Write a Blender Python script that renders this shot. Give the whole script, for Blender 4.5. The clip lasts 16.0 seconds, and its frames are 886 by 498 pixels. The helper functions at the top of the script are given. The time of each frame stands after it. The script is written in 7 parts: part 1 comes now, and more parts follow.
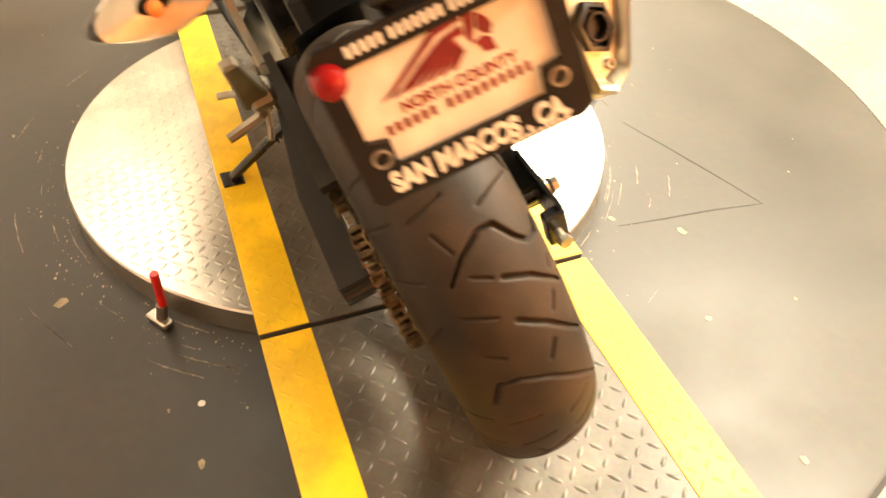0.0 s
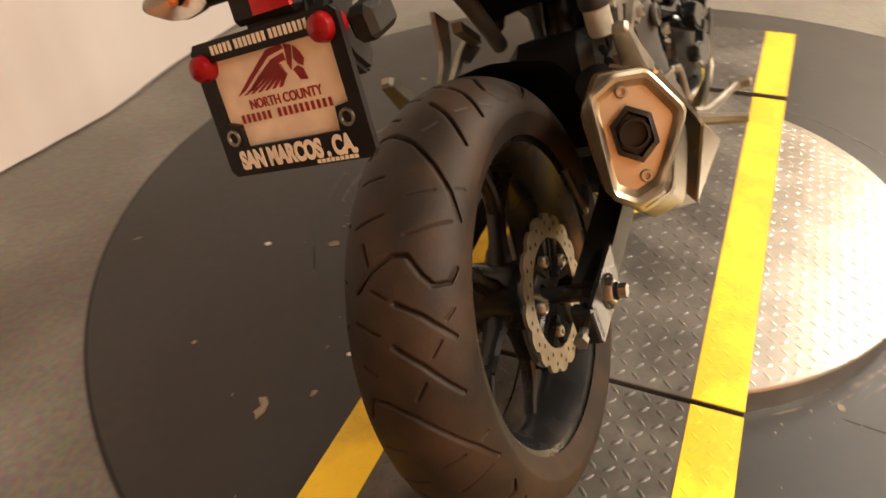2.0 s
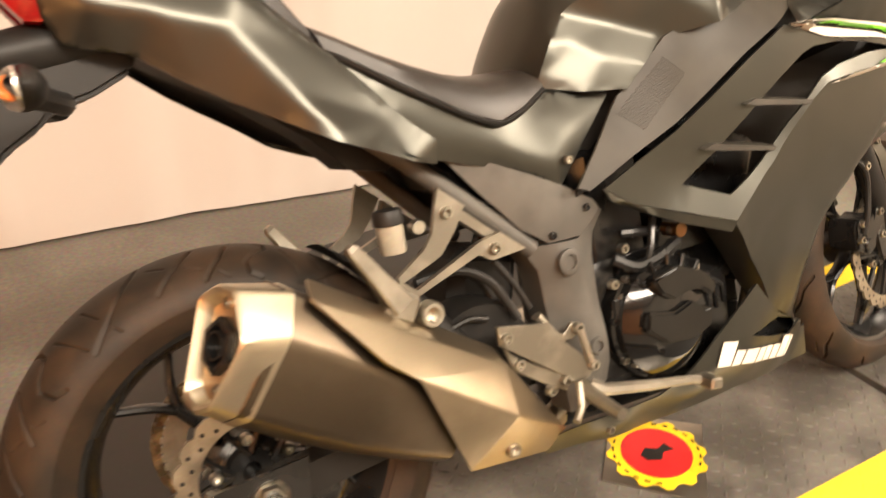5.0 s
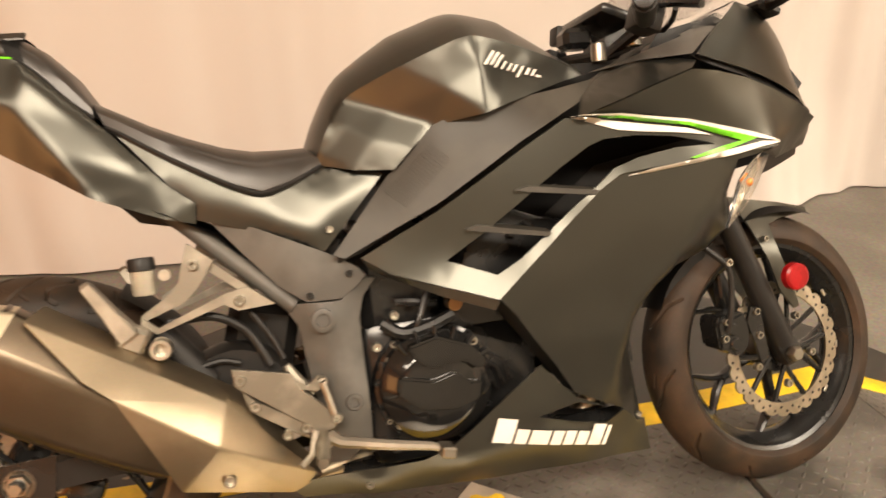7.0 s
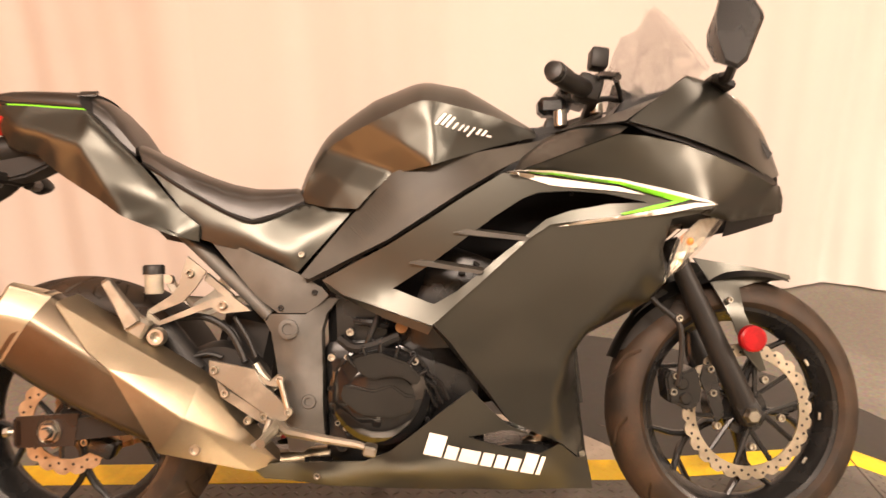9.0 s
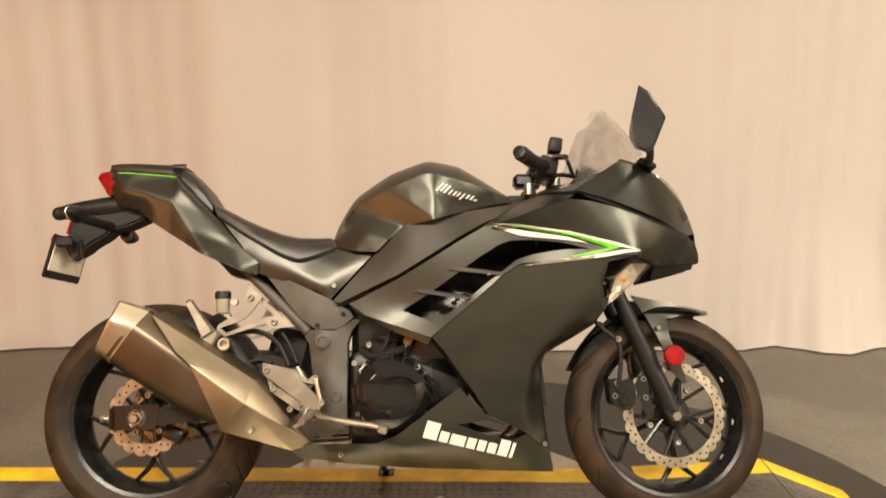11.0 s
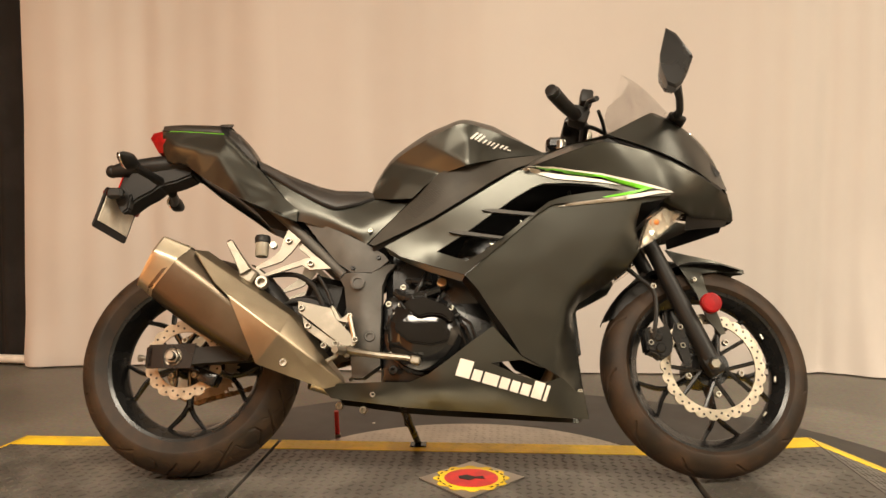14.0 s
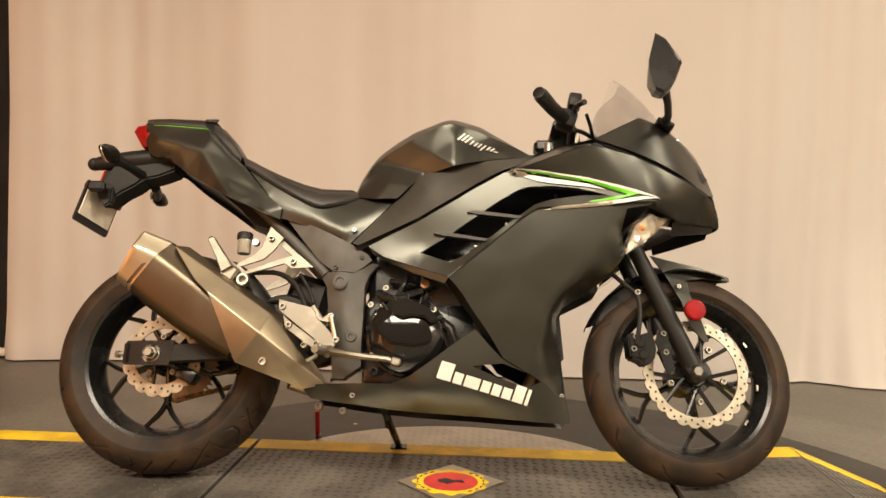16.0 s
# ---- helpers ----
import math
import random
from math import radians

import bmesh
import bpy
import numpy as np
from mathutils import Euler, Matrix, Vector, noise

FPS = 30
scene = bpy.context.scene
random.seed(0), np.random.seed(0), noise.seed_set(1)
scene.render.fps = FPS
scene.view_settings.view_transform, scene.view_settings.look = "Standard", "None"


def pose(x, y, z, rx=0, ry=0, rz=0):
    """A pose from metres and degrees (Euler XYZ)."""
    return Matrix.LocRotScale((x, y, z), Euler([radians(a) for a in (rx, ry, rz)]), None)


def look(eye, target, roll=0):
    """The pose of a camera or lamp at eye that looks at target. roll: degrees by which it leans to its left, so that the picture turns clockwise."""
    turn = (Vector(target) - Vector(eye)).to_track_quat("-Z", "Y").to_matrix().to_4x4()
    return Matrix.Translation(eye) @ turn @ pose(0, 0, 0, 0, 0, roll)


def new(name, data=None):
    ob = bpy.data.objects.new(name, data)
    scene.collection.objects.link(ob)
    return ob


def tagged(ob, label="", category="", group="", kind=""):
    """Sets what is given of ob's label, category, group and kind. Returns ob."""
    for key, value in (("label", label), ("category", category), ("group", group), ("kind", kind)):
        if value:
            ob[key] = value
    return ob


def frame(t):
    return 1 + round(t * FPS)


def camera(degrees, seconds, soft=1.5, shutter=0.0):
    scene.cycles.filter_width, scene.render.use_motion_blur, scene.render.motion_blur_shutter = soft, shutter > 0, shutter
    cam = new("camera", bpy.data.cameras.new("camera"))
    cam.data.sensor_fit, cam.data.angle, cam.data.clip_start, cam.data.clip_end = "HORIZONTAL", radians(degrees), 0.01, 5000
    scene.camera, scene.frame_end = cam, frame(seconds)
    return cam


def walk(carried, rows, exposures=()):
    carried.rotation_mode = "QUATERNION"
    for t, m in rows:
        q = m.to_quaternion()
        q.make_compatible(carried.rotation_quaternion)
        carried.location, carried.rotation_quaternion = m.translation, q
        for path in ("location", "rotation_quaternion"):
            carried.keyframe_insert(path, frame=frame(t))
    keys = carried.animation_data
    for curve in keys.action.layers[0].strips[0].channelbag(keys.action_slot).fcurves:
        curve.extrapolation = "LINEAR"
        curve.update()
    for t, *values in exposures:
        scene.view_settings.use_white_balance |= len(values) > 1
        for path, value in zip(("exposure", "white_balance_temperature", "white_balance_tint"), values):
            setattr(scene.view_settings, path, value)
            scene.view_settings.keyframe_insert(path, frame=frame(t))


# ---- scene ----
cam = camera(61.1, 16.0, shutter=0.7)
PATH = [
    (0, (-0.858, 0.344, 0.981), (0.537, -0.243, -0.442), 2.7),
    (0.5, (-0.934, 0.217, 0.970), (0.577, -0.246, -0.378), -2.1),
    (1, (-0.929, 0.074, 0.970), (0.622, -0.022, -0.408), 1.6),
    (1.5, (-0.915, -0.049, 0.978), (0.680, 0.209, -0.328), 0.7),
    (2, (-0.932, -0.201, 0.998), (0.567, 0.483, -0.268), -3.0),
    (2.5, (-0.890, -0.296, 1.014), (0.565, 0.554, -0.201), -2.5),
    (3, (-0.760, -0.407, 1.031), (0.602, 0.634, -0.142), -0.7),
    (3.2, (-0.723, -0.435, 1.033), (0.598, 0.679, -0.118), -3.2),
    (5.3, (-0.215, -0.815, 1.087), (0.607, 0.840, 0.135), -0.5),
    (5.5, (-0.145, -0.822, 1.096), (0.683, 0.852, 0.185), -3.8),
    (6, (0.005, -0.936, 1.111), (0.712, 0.834, 0.283), -4.8),
    (6.5, (0.137, -1.082, 1.133), (0.670, 0.746, 0.300), -0.6),
    (7, (0.266, -1.136, 1.123), (0.698, 0.725, 0.304), -0.9),
    (7.5, (0.470, -1.132, 1.129), (0.791, 0.731, 0.269), 0.3),
    (8, (0.614, -1.165, 1.118), (0.859, 0.714, 0.265), -3.7),
    (8.5, (0.655, -1.246, 1.124), (0.658, 0.690, 0.368), -0.8),
    (8.7, (0.658, -1.295, 1.127), (0.613, 0.662, 0.426), -1.6),
    (10.8, (0.666, -1.910, 1.138), (0.544, 0.118, 0.702), 0.8),
    (11, (0.678, -1.911, 1.135), (0.631, 0.130, 0.747), -0.5),
    (11.5, (0.657, -1.920, 1.003), (0.569, 0.134, 0.702), 0.8),
    (12, (0.662, -1.963, 0.831), (0.550, 0.108, 0.693), 0.3),
    (12.5, (0.680, -2.024, 0.719), (0.535, 0.048, 0.667), -1.8),
    (13, (0.693, -2.011, 0.736), (0.504, 0.057, 0.683), -1.1),
    (13.5, (0.684, -1.994, 0.733), (0.500, 0.075, 0.673), 0.2),
    (14, (0.685, -1.997, 0.721), (0.537, 0.074, 0.618), -0.3),
    (14.5, (0.708, -1.985, 0.718), (0.571, 0.086, 0.621), 0.3),
    (15, (0.693, -1.983, 0.705), (0.565, 0.088, 0.623), 0.4),
    (15.5, (0.699, -1.979, 0.724), (0.564, 0.092, 0.637), 1.2),
    (16, (0.702, -1.979, 0.721), (0.579, 0.092, 0.621), 1.0),
]
walk(cam, [(t, look(eye, target, roll)) for t, eye, target, roll in PATH],
     [(0, 1.76, 6900, 2), (0.5, 1.34, 7150, 5), (0.8, 0.9, 7350, 8), (1.0, 0.56, 7500, 10), (1.5, 0.35, 7100, 10), (2.0, 0.2, 6300, 10), (2.5, 0.24, 6250, 20), (3.2, 0.5, 6250, 20),
      (5.3, 0.6, 6500, 10), (6.0, 0.35, 6500, 10), (7.0, 0.31, 6550, 10), (8.0, 0.55, 6680, 20), (8.7, 0.62, 6750, 20), (11.0, 0.07, 6350, 6), (12.0, -0.05, 6400, 6), (14.5, -0.03, 6450, 6), (16.0, -0.03, 6450, 6)])

# ---- build ----
# ---- light ----
world = bpy.data.worlds.new("world")
scene.world = world
world.use_nodes = True
world.node_tree.nodes["Background"].inputs["Color"].default_value = (1.0, 0.88, 0.74, 1)
world.node_tree.nodes["Background"].inputs["Strength"].default_value = 0.022


def overhead_area(x, y, sx, sy, watts, colour=(1.0, 0.85, 0.68)):
    lamp = bpy.data.lights.new("overhead_light", "AREA")
    lamp.shape, lamp.size, lamp.size_y, lamp.energy, lamp.color = "RECTANGLE", sx, sy, watts, colour
    new("overhead_light", lamp).matrix_basis = pose(x, y, 3.48)


# unseen area lights at ceiling height, set by glints and overall brightness
overhead_area(0.2, -2.9, 2.6, 0.7, 288)
overhead_area(4.9, -2.7, 2.6, 2.0, 380)
overhead_area(3.9, 0.8, 0.7, 0.7, 28)
overhead_area(0.9, 0.5, 2.6, 0.5, 14)
# fill light added to brighten the curtain's left end
overhead_area(-2.0, -3.1, 1.2, 0.7, 60)
# unseen orange area lamp in the south-west, added for the tank's orange reflections
lamp = bpy.data.lights.new("orange_fill_light", "AREA")
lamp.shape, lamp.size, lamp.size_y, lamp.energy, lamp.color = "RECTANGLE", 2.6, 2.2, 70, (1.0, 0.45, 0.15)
new("orange_fill_light", lamp).matrix_basis = look((-4.9, -3.9, 1.5), (0.4, 0.0, 1.0))


from mathutils import geometry
from mathutils.bvhtree import BVHTree

# ---- helpers of the place ----
def mesh_of(name, bm, material, smooth=None):
    me = bpy.data.meshes.new(name)
    bmesh.ops.recalc_face_normals(bm, faces=bm.faces)
    bm.to_mesh(me)
    bm.free()
    mats = material if isinstance(material, (list, tuple)) else [material]
    for m in mats:
        me.materials.append(m)
    if smooth is not None:
        me.shade_smooth()
        me.set_sharp_from_angle(angle=radians(smooth))
    return me


def part(name, bm, material, parent=None, label="", smooth=35, at=None):
    """Links a bmesh as one mesh object under a thing or a part."""
    ob = new(name, mesh_of(name, bm, material, smooth))
    if parent is not None:
        ob.parent = parent
    if at is not None:
        ob.matrix_basis = at
    if label:
        ob["label"] = label
    return ob


def thing(name, m, label, category, group="", kind=""):
    return tagged_at(new(name), m, label, category, group, kind)


def tagged_at(ob, m, label, category, group="", kind=""):
    ob.matrix_basis = m
    return tagged(ob, label, category, group, kind)


def box(bm, size, at=(0, 0, 0), turn=None, bevel=0.0, seg=1):
    """A bevelled block, size along x, y, z, centred at a place."""
    m = Matrix.Translation(at) @ (turn.to_4x4() if turn is not None else Matrix.Identity(4))
    sub = bmesh.new()
    bmesh.ops.create_cube(sub, size=1, matrix=Matrix.Diagonal((*size, 1)))
    if bevel:
        bmesh.ops.bevel(sub, geom=sub.edges[:], offset=bevel, segments=seg, affect="EDGES", profile=0.5)
    return join(bm, sub, m)


def join(bm, sub, m=None):
    """Adds one bmesh to another."""
    if m is not None:
        sub.transform(m)
    tmp = bpy.data.meshes.new("tmp")
    sub.to_mesh(tmp)
    sub.free()
    bm.from_mesh(tmp)
    bpy.data.meshes.remove(tmp)
    return bm


def tube(bm, points, radius, sides=10, caps=True, closed=False):
    """A round bar along a line of points; radius may be one for each point."""
    pts = [Vector(p) for p in points]
    n = len(pts)
    radii = radius if isinstance(radius, (list, tuple)) else [radius] * n
    rings, up = [], None
    for i, p in enumerate(pts):
        a, b = pts[(i - 1) % n if closed else max(i - 1, 0)], pts[(i + 1) % n if closed else min(i + 1, n - 1)]
        d = (b - a).normalized()
        if up is None:
            up = d.orthogonal().normalized()
        up = (up - d * up.dot(d)).normalized()
        side = d.cross(up)
        rings.append([bm.verts.new(p + radii[i] * (math.cos(k * math.tau / sides) * up + math.sin(k * math.tau / sides) * side)) for k in range(sides)])
    for i in range(n if closed else n - 1):
        r, q = rings[i], rings[(i + 1) % n]
        for k in range(sides):
            bm.faces.new((r[k], r[(k + 1) % sides], q[(k + 1) % sides], q[k]))
    if caps and not closed:
        bm.faces.new(rings[0][::-1])
        bm.faces.new(rings[-1])
    return bm


def bow(points, steps=6):
    """A smooth line through the points."""
    p = [Vector(q) for q in points]
    p = [2 * p[0] - p[1], *p, 2 * p[-1] - p[-2]]
    out = []
    for i in range(1, len(p) - 2):
        for k in range(steps):
            t = k / steps
            out.append(0.5 * (2 * p[i] + (p[i + 1] - p[i - 1]) * t + (2 * p[i - 1] - 5 * p[i] + 4 * p[i + 1] - p[i + 2]) * t * t + (3 * p[i] - p[i - 1] - 3 * p[i + 1] + p[i + 2]) * t ** 3))
    return out + [p[-2]]


def lathe(bm, profile, sides=64, axis="Y", centre=(0, 0, 0), closed=False, start=0.0):
    """Turns a profile of (radius, along) pairs about an axis."""
    rings = []
    for r, a in profile:
        ring = []
        for k in range(sides):
            u = start + k * math.tau / sides
            c, s = r * math.cos(u), r * math.sin(u)
            v = {"Y": (c, a, s), "Z": (c, s, a), "X": (a, c, s)}[axis]
            ring.append(bm.verts.new(Vector(v) + Vector(centre)))
        rings.append(ring)
    n = len(rings)
    for i in range(n if closed else n - 1):
        p, q = rings[i], rings[(i + 1) % n]
        for k in range(sides):
            bm.faces.new((p[k], p[(k + 1) % sides], q[(k + 1) % sides], q[k]))
    return bm


def disc_cap(bm, r, along, sides=24, axis="Y", centre=(0, 0, 0)):
    ring = []
    for k in range(sides):
        u = k * math.tau / sides
        c, s = r * math.cos(u), r * math.sin(u)
        v = {"Y": (c, along, s), "Z": (c, s, along), "X": (along, c, s)}[axis]
        ring.append(bm.verts.new(Vector(v) + Vector(centre)))
    bm.faces.new(ring)
    return bm


def plate(bm, outline, low, high, plane="XZ", m=None):
    """A flat sheet with an outline of (u, v) pairs between two depths."""
    def at(u, v, d):
        return {"XZ": (u, d, v), "XY": (u, v, d), "YZ": (d, u, v)}[plane]
    sub = bmesh.new()
    a = [sub.verts.new(at(u, v, low)) for u, v in outline]
    b = [sub.verts.new(at(u, v, high)) for u, v in outline]
    n = len(outline)
    sub.faces.new(a[::-1])
    sub.faces.new(b)
    for i in range(n):
        sub.faces.new((a[i], a[(i + 1) % n], b[(i + 1) % n], b[i]))
    return join(bm, sub, m)


# ---- materials ----
def material(name, colour, rough=0.5, metal=0.0, vary=0.12, scale=6.0, grain=120.0, bump=0.0, second=None, mix=(0.45, 0.6), rough_vary=0.08, coat=0.0, spec=0.5):
    """A surface with broad stains and fine grain: colour drifts by vary, or runs over into a second colour."""
    m = bpy.data.materials.new(name)
    m.use_nodes = True
    nt = m.node_tree
    n, l = nt.nodes, nt.links
    b = n["Principled BSDF"]
    b.inputs["Metallic"].default_value = metal
    b.inputs["Coat Weight"].default_value = coat
    b.inputs["Coat Roughness"].default_value = 0.15
    b.inputs["Specular IOR Level"].default_value = spec
    co = n.new("ShaderNodeTexCoord")
    big, small = n.new("ShaderNodeTexNoise"), n.new("ShaderNodeTexNoise")
    big.inputs["Scale"].default_value, small.inputs["Scale"].default_value = scale, grain
    big.inputs["Detail"].default_value, small.inputs["Detail"].default_value = 5, 3
    for t in (big, small):
        l.new(co.outputs["Object"], t.inputs["Vector"])
    ramp = n.new("ShaderNodeMapRange")
    ramp.inputs["From Min"].default_value, ramp.inputs["From Max"].default_value = mix
    l.new(big.outputs["Fac"], ramp.inputs["Value"])
    mixc = n.new("ShaderNodeMix")
    mixc.data_type = "RGBA"
    c = Vector(colour)
    two = Vector(second) if second else c * (1 + 2.2 * vary)
    one = c if second else c * (1 - vary)
    mixc.inputs["A"].default_value, mixc.inputs["B"].default_value = (*one, 1), (*two, 1)
    l.new(ramp.outputs["Result"], mixc.inputs["Factor"])
    fine = n.new("ShaderNodeMix")
    fine.data_type, fine.blend_type = "RGBA", "OVERLAY"
    fine.inputs["Factor"].default_value = min(1.0, vary * 1.5)
    l.new(mixc.outputs["Result"], fine.inputs["A"])
    l.new(small.outputs["Color"], fine.inputs["B"])
    hsv = n.new("ShaderNodeHueSaturation")
    hsv.inputs["Saturation"].default_value = 1.0
    l.new(fine.outputs["Result"], hsv.inputs["Color"])
    l.new(hsv.outputs["Color"], b.inputs["Base Color"])
    rr = n.new("ShaderNodeMapRange")
    rr.inputs["To Min"].default_value, rr.inputs["To Max"].default_value = max(0.02, rough - rough_vary), min(1, rough + rough_vary)
    l.new(big.outputs["Fac"], rr.inputs["Value"])
    l.new(rr.outputs["Result"], b.inputs["Roughness"])
    if bump:
        bp = n.new("ShaderNodeBump")
        bp.inputs["Strength"].default_value, bp.inputs["Distance"].default_value = bump, 0.002
        l.new(small.outputs["Fac"], bp.inputs["Height"])
        l.new(bp.outputs["Normal"], b.inputs["Normal"])
    return m


def glass(name, colour=(1, 1, 1), rough=0.02, ior=1.45):
    m = bpy.data.materials.new(name)
    m.use_nodes = True
    b = m.node_tree.nodes["Principled BSDF"]
    b.inputs["Base Color"].default_value = (*colour, 1)
    b.inputs["Transmission Weight"].default_value, b.inputs["Roughness"].default_value, b.inputs["IOR"].default_value = 1.0, rough, ior
    return m


PAINT = material("matte_grey_black_paint", (0.070, 0.070, 0.061), 0.32, 0.85, 0.03, 1.5, 900, rough_vary=0.012)
PLASTIC = material("black_textured_plastic", (0.010, 0.0092, 0.0085), 0.46, 0, 0.15, 9, 500, 0.1, spec=0.3)
KNEE_M = material("dark_textured_knee_panel", (0.042, 0.038, 0.031), 0.45, 0, 0.1, 9, 700, 0.1, spec=0.3)
GREY_PLASTIC = material("grey_textured_plastic", (0.075, 0.07, 0.062), 0.55, 0, 0.12, 9, 700, 0.12)
RUBBER = material("tyre_rubber", (0.015, 0.0105, 0.007), 0.6, 0, 0.2, 14, 260, 0.15, second=(0.046, 0.026, 0.014), mix=(0.38, 0.72), spec=0.3)
BLACK_METAL = material("black_painted_metal", (0.010, 0.010, 0.010), 0.27, 0.1, 0.15, 12, 300, rough_vary=0.06)
SEAT = material("seat_vinyl", (0.020, 0.016, 0.013), 0.36, 0, 0.12, 8, 420, 0.06)
LAMP_SILVER = material("lamp_reflector_silver", (0.85, 0.83, 0.78), 0.22, 0.9, 0.05, 20, 300)
STEEL = material("bright_steel", (0.40, 0.38, 0.33), 0.36, 1, 0.1, 20, 300, rough_vary=0.08)
ALLOY = material("satin_alloy", (0.27, 0.247, 0.205), 0.46, 1, 0.1, 16, 500, 0.05)
MUFFLER_DARK = material("dark_satin_silencer", (0.14, 0.112, 0.082), 0.36, 1, 0.08, 6, 400)
MUFFLER = material("warm_satin_stainless", (0.36, 0.300, 0.215), 0.40, 1, 0.08, 6, 400)
CAP_STEEL = material("polished_end_cap_steel", (0.60, 0.53, 0.40), 0.38, 1, 0.08, 6, 400)
GLOSS_BLACK = material("gloss_black_cover", (0.008, 0.008, 0.008), 0.09, 0.1, 0.1, 12, 300, rough_vary=0.03)
DISC_STEEL = material("brake_disc_steel", (0.34, 0.30, 0.235), 0.42, 1, 0.1, 25, 300)
RED = material("red_reflector", (0.24, 0.004, 0.006), 0.3, 0, 0.1, 60, 300, coat=0.05, spec=0.3)
FLOOR_M = material("grey_concrete_floor", (0.130, 0.117, 0.097), 0.5, 0, 0.4, 2.5, 70, 0.35, second=(0.17, 0.155, 0.13), rough_vary=0.12)
TABLE_M = material("worn_dark_turntable", (0.010, 0.009, 0.0075), 0.52, 0, 0.35, 3.1, 45, 0.12, second=(0.024, 0.021, 0.017), mix=(0.4, 0.7), spec=0.6, rough_vary=0.2)
CHECKER_M = material("aluminium_checker_plate", (0.46, 0.43, 0.38), 0.34, 1, 0.06, 9, 200)
PAD_M = material("black_checker_plate", (0.088, 0.080, 0.069), 0.40, 0.1, 0.2, 6, 120, 0.1)
YELLOW = material("yellow_line_paint", (0.80, 0.53, 0.012), 0.45, 0, 0.1, 7, 90, 0.1)
CURTAIN_M = material("pale_pink_grey_drape", (0.58, 0.535, 0.50), 0.85, 0, 0.02, 0.8, 300, 0.1)
WALL_M = material("painted_room_wall", (0.55, 0.47, 0.38), 0.8, 0, 0.06, 2, 80, 0.05)
CEIL_M = material("white_room_ceiling", (0.7, 0.68, 0.64), 0.85, 0, 0.05, 2, 80)
WOOD_M = material("orange_brown_wood", (0.46, 0.29, 0.17), 0.5, 0, 0.15, 4, 60)
BOUNCE_M = material("orange_brown_bounce", (0.74, 0.32, 0.10), 0.5, 0, 0.1, 2, 60, 0.05)
ORANGE_WALL = material("beige_brown_wall_paint", (0.36, 0.32, 0.255), 0.7, 0, 0.1, 2, 60, 0.05)
BLACK_M = material("black_drape", (0.012, 0.011, 0.011), 0.9, 0, 0.2, 4, 100)
GREEN = material("bright_green_vinyl", (0.16, 0.62, 0.02), 0.3, 0, 0.04, 20, 200)
WHITE_PIPE = material("white_painted_steel", (0.72, 0.69, 0.63), 0.4, 0, 0.05, 10, 120)
FLAKE = material("chipped_tan_primer", (0.24, 0.195, 0.135), 0.7, 0, 0.15, 30, 200)
RED_PAINT = material("red_paint", (0.48, 0.015, 0.015), 0.4, 0, 0.1, 20, 200)
BRIGHT_RED = material("bright_red_reflector", (0.45, 0.01, 0.012), 0.15, 0, 0.06, 60, 300, coat=0.5)
FRAME_BLACK = material("black_plate_frame", (0.008, 0.007, 0.007), 0.4, 0, 0.1, 30, 200, spec=0.3)
SCUFF = material("pale_scuff", (0.15, 0.125, 0.095), 0.75, 0, 0.3, 60, 300)

# ---- the setting ----
FLOOR_Z = -0.075
TABLE_C, TABLE_R = (0.70, -0.05), 1.32
DISC_C, DISC_R = (0.585, -0.004), 0.590
TOP = -0.022

bm = bmesh.new()
box(bm, (12, 9, 0.2), (0.5, -0.5, FLOOR_Z - 0.108))
tagged(part("floor", bm, FLOOR_M), "grey concrete showroom floor with faint stains", "floor", kind="structure")

bm = bmesh.new()
lathe(bm, [(0, FLOOR_Z - 0.012), (TABLE_R, FLOOR_Z - 0.012), (TABLE_R, FLOOR_Z - 0.002), (TABLE_R - 0.006, FLOOR_Z), (0, FLOOR_Z)], 160, "Z", (*TABLE_C, 0))
tagged(part("turntable", bm, TABLE_M), "worn dark grey round turntable top with scuffs", "turntable", kind="structure")

# curtain across the back
CUR0, CUR1 = -1.71, 3.3


def curtain_y(x):
    return 1.62 + 0.065 * max(0.0, 0.5 - x) + 0.055 * max(0.0, x - 0.7)


bm = bmesh.new()
cols = 520
prev = None
for i in range(cols + 1):
    x = CUR0 + (CUR1 - CUR0) * i / cols
    calm = 0.4 + 1.7 * min(1, max(0, (abs(x - 0.5) - 0.9) / 0.8))
    w = (0.010 * math.sin(x * 13 + 2.6 * math.sin(x * 2.3)) + 0.0045 * math.sin(x * 25 + 2.5 * math.sin(x * 1.9)) * (0.55 + 0.45 * math.sin(x * 2.2 + 2)) + 0.003 * math.sin(x * 44 + 3 * math.sin(x * 2.7)) * math.sin(x * 1.9 + 0.5) ** 2 + 0.030 * math.sin(x * 5.3 + 1 + math.sin(x * 1.3))) * calm * 0.95
    col = []
    for z, k in ((FLOOR_Z + 0.001, 0.9), (FLOOR_Z + 0.05, 1.1), (0.06, 1.05), (0.18, 1.0), (0.4, 1.0), (1.2, 0.85), (3.2, 0.75)):
        low = max(0.0, 1 - (z - FLOOR_Z) / 0.45)
        flare = 0.17 * low * math.exp(-((x - 2.5) / 0.22) ** 2) + 0.05 * low ** 2 * math.exp(-((x + 1.66) / 0.1) ** 2)
        col.append(bm.verts.new((x + 0.015 * k * math.sin(z * 2 + x * 5), curtain_y(x) + w * k - flare, z)))
    if prev:
        for a in range(6):
            bm.faces.new((prev[a], col[a], col[a + 1], prev[a + 1]))
    prev = col
drape = part("curtain", bm, CURTAIN_M, smooth=70)
